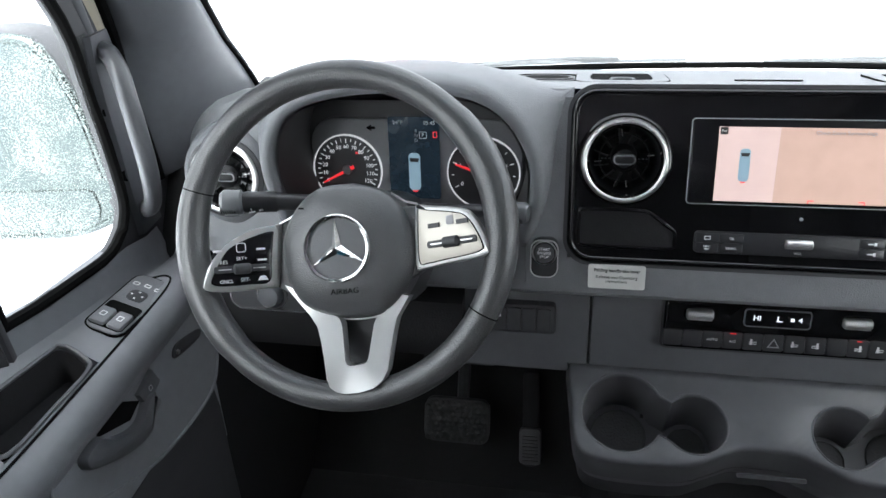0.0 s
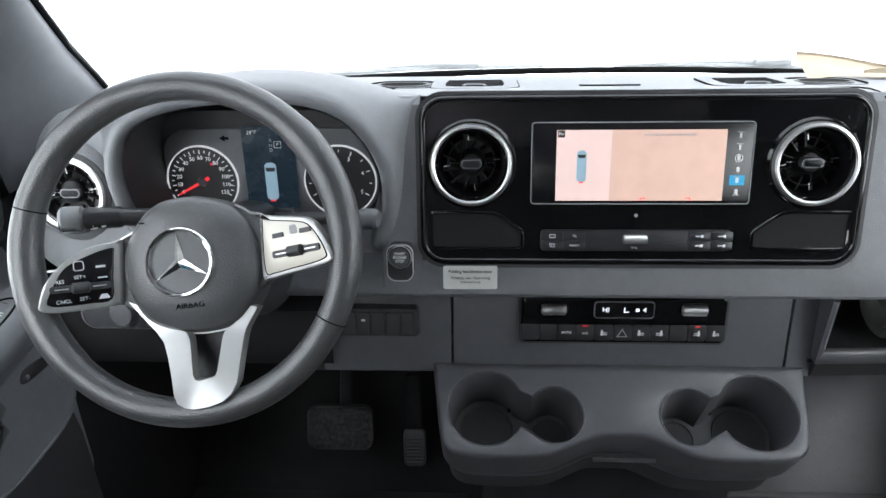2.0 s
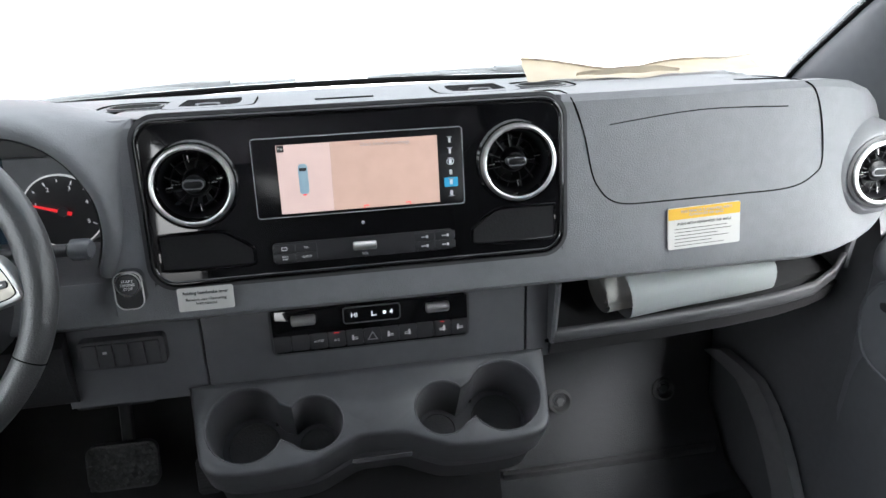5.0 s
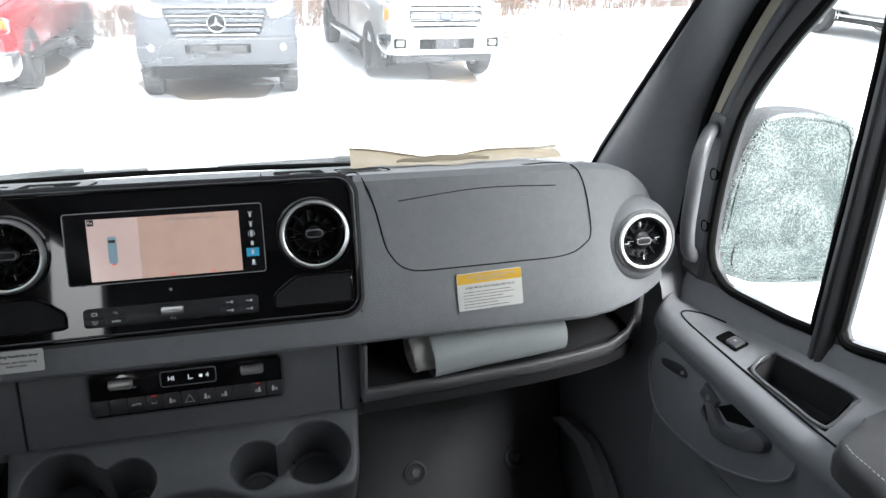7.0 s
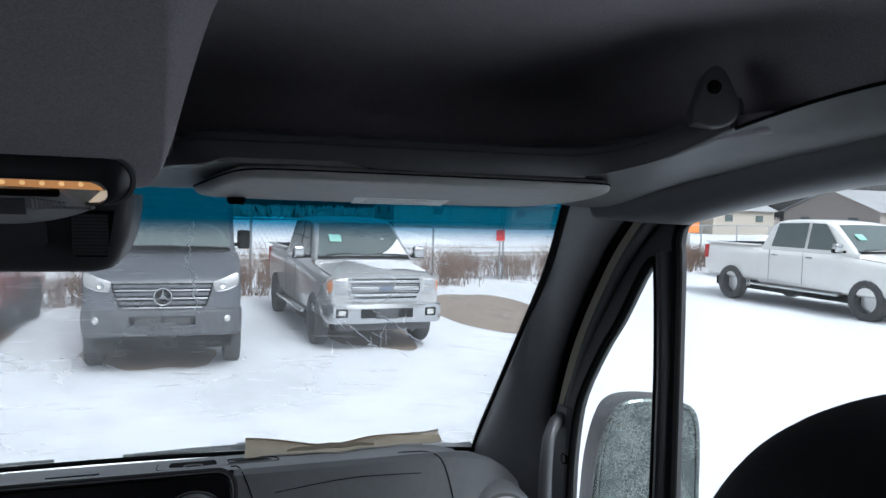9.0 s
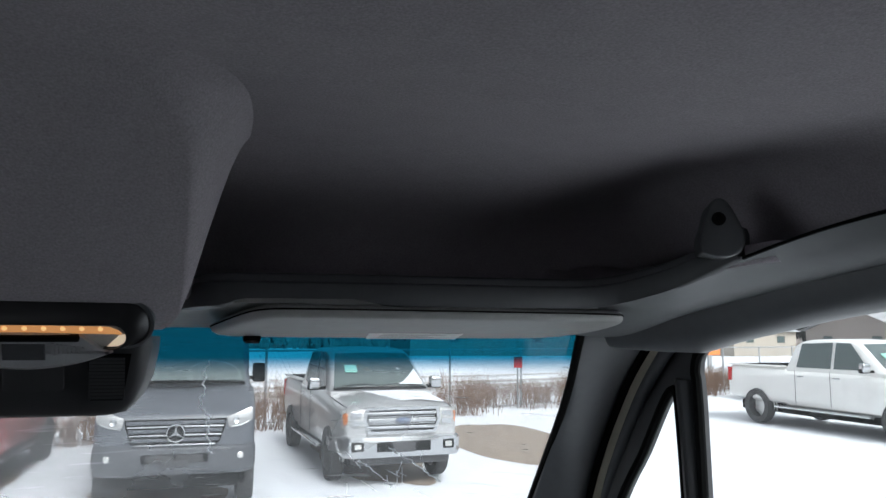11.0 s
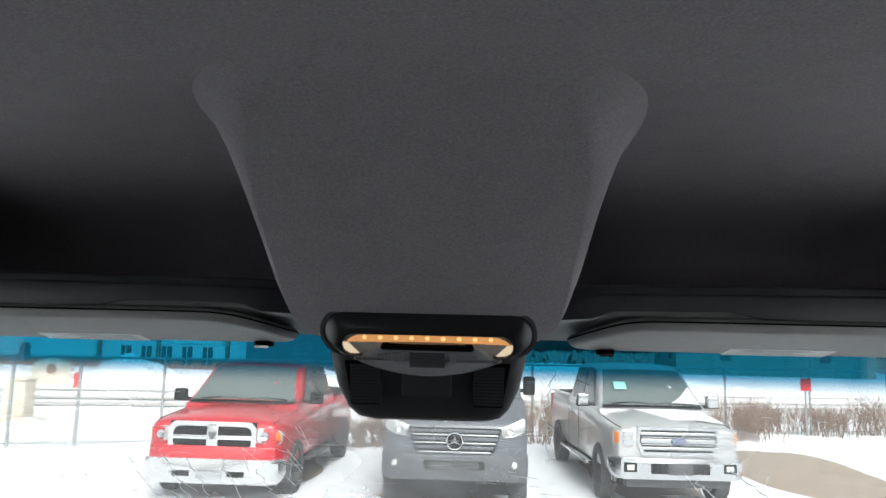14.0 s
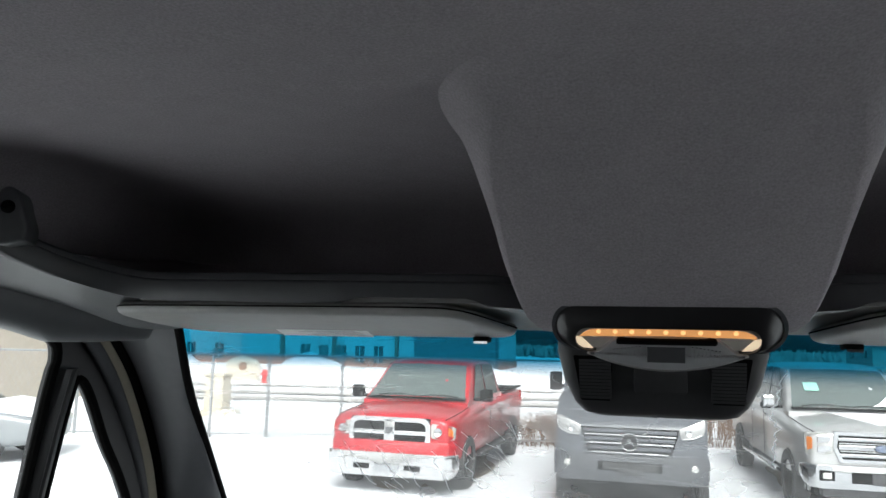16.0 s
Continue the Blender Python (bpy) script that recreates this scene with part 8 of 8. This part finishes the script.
me = bpy.data.meshes.new("distant_wood")
me.from_pydata(vs, [], fs)
me.materials.append(WOOD)
tagged(new("distant_wood", me), "bare brown wood along the horizon", "wood", kind="stuff")
# orange barrier far off and snow-covered parked cars at the sides
bar = thing("road_barrier", (28.5, 35.5, GZ), "orange plastic road barrier", "barrier")
part("panel", box(27.8, 29.2, 35.4, 35.6, GZ + 1.3, GZ + 3.2, .03), ORANGE, bar)
part("post", box(28.4, 28.6, 35.42, 35.58, GZ - .1, GZ + 1.32), GALV, bar)
def small_car(at, yaw, paint, lab):
    root = new("snowy_car")
    tagged(root, lab, "car", "snow-covered cars")
    def vp(nm, bm, material, parent=root, angle=35):
        o = new(nm, finish(bm, nm, material, angle))
        o.parent = parent
        return o
    def ring(y, w, zb, zt, r=.12):
        return [(x, y, (zb + zt) / 2 + z) for x, z in rrect(2 * w, zt - zb, min(r, (zt - zb) / 2.2), 4)]
    vp("body", grid_bm([ring(*q) for q in ((.0, .70, .40, .70), (.08, .84, .32, .78), (.5, .89, .28, .86), (1.3, .90, .26, .95), (3.6, .90, .26, .98), (4.3, .87, .32, .95), (4.45, .75, .40, .85))]), paint)
    vp("cabin", grid_bm([ring(*q) for q in ((1.2, .78, .88, .96), (1.9, .70, .88, 1.42), (2.6, .68, .88, 1.48), (3.3, .70, .88, 1.40), (4.0, .76, .88, .98))]), CGLASS)
    vp("roof_snow", grid_bm([ring(*q) for q in ((1.75, .66, 1.42, 1.46), (2.0, .70, 1.40, 1.58), (2.6, .70, 1.44, 1.63), (3.2, .69, 1.38, 1.56), (3.5, .60, 1.34, 1.38))]), SNOW)
    vp("hood_snow", grid_bm([ring(*q) for q in ((.15, .70, .78, .82), (.4, .82, .82, .98), (1.0, .84, .88, 1.06), (1.35, .78, .92, 1.0))]), SNOW)
    for s in (-1, 1):
        vp("tail_lamp", box(s * .74 - .12, s * .74 + .12, 4.38, 4.47, .72, .84, .02), TAIL)
        vp("headlamp", box(s * .68 - .14, s * .68 + .14, .02, .10, .62, .74, .02), LENS)
        for ya in (.85, 3.6):
            m = plane_m((s * .80, ya, .32), (0, -s, 0), (0, 0, 1))
            vp("tyre", lathe([(0, .08), (.2, .09), (.30, .09), (.32, .05), (.32, -.08), (.2, -.09)], 28, m), TYRE)
    root.matrix_basis = Matrix.Translation(at) @ Matrix.Rotation(radians(yaw), 4, "Z")
    return root
small_car((-10.6, 10.4, GZ), 110, mat("car_grey", (.16, .17, .18), .35, coat=.5), "grey car half buried in snow")
small_car((-15.5, 12.2, GZ), 100, mat("car_white", (.6, .6, .6), .35, coat=.5), "white car covered with snow")
small_car((24, 21, GZ), 80, mat("car_dark", (.05, .06, .06), .35, coat=.5), "dark car covered with snow beyond the white pickup")
# frozen trickles on the windscreen
ICE = mat("frozen_salt", (0.85, 0.87, 0.9), 0.5, var=0.1, scale=200)
_b = ICE.node_tree.nodes["Principled BSDF"]
_t = ICE.node_tree.nodes.new("ShaderNodeBsdfTranslucent")
_t.inputs["Color"].default_value = (.92, .94, .96, 1)
_m = ICE.node_tree.nodes.new("ShaderNodeMixShader")
_m.inputs[0].default_value = .75
ICE.node_tree.links.new(_b.outputs[0], _m.inputs[1])
ICE.node_tree.links.new(_t.outputs[0], _m.inputs[2])
ICE.node_tree.links.new(_m.outputs[0], ICE.node_tree.nodes["Material Output"].inputs["Surface"])
def trickle(pts, r, seed, wander=.0035):
    P = []
    for i, (x, k) in enumerate(pts):
        P.append((x, k))
    path = []
    rr = random.Random(seed)
    for (x0, k0), (x1, k1) in zip(P, P[1:]):
        for s in range(6):
            t = s / 6
            x, k = lerp(x0, x1, t) + rr.gauss(0, wander), lerp(k0, k1, t)
            path.append(ws_point((x - XC * k * .5) / lerp(.96, .84, k), k) + Vector((0, -.003, 0)))
    return solid("frozen_trickle", tube(path, [r * rr.uniform(.5, 1.3) for _ in path], 5), ICE, "thin white trickle of frozen salt water on the glass", "frozen trickle", "frozen trickles on the windscreen")
trickle([(.199, .867), (.204, .818), (.199, .766), (.21, .711), (.214, .659), (.224, .604)], .0010, 1)
trickle([(.478, .574), (.509, .551), (.546, .505), (.569, .476)], .0011, 2)
trickle([(.531, .612), (.578, .569), (.623, .523), (.669, .486)], .0012, 3)
for k, (x, a, b) in enumerate(((-.52, .62, .46), (-.46, .61, .45), (-.42, .60, .46), (-.36, .60, .44), (-.30, .58, .47))):
    trickle([(x, a), (x + .006, (a + b) / 2), (x + .018, b)], .0007, 10 + k)
rs = random.Random(21)
for cx_, ck_, wx_, n_ in ((-.27, .63, .035, 16), (-.54, .50, .05, 8), (.56, .54, .05, 12)):
    for i in range(n_):
        x0, k0 = cx_ + rs.gauss(0, wx_), ck_ + rs.gauss(0, .045)
        dx_, dk_ = rs.uniform(-.012, .05), rs.uniform(-.075, -.02)
        trickle([(x0, k0), (x0 + dx_, k0 + dk_)], rs.uniform(.0003, .0006), 40 + i, .0004)
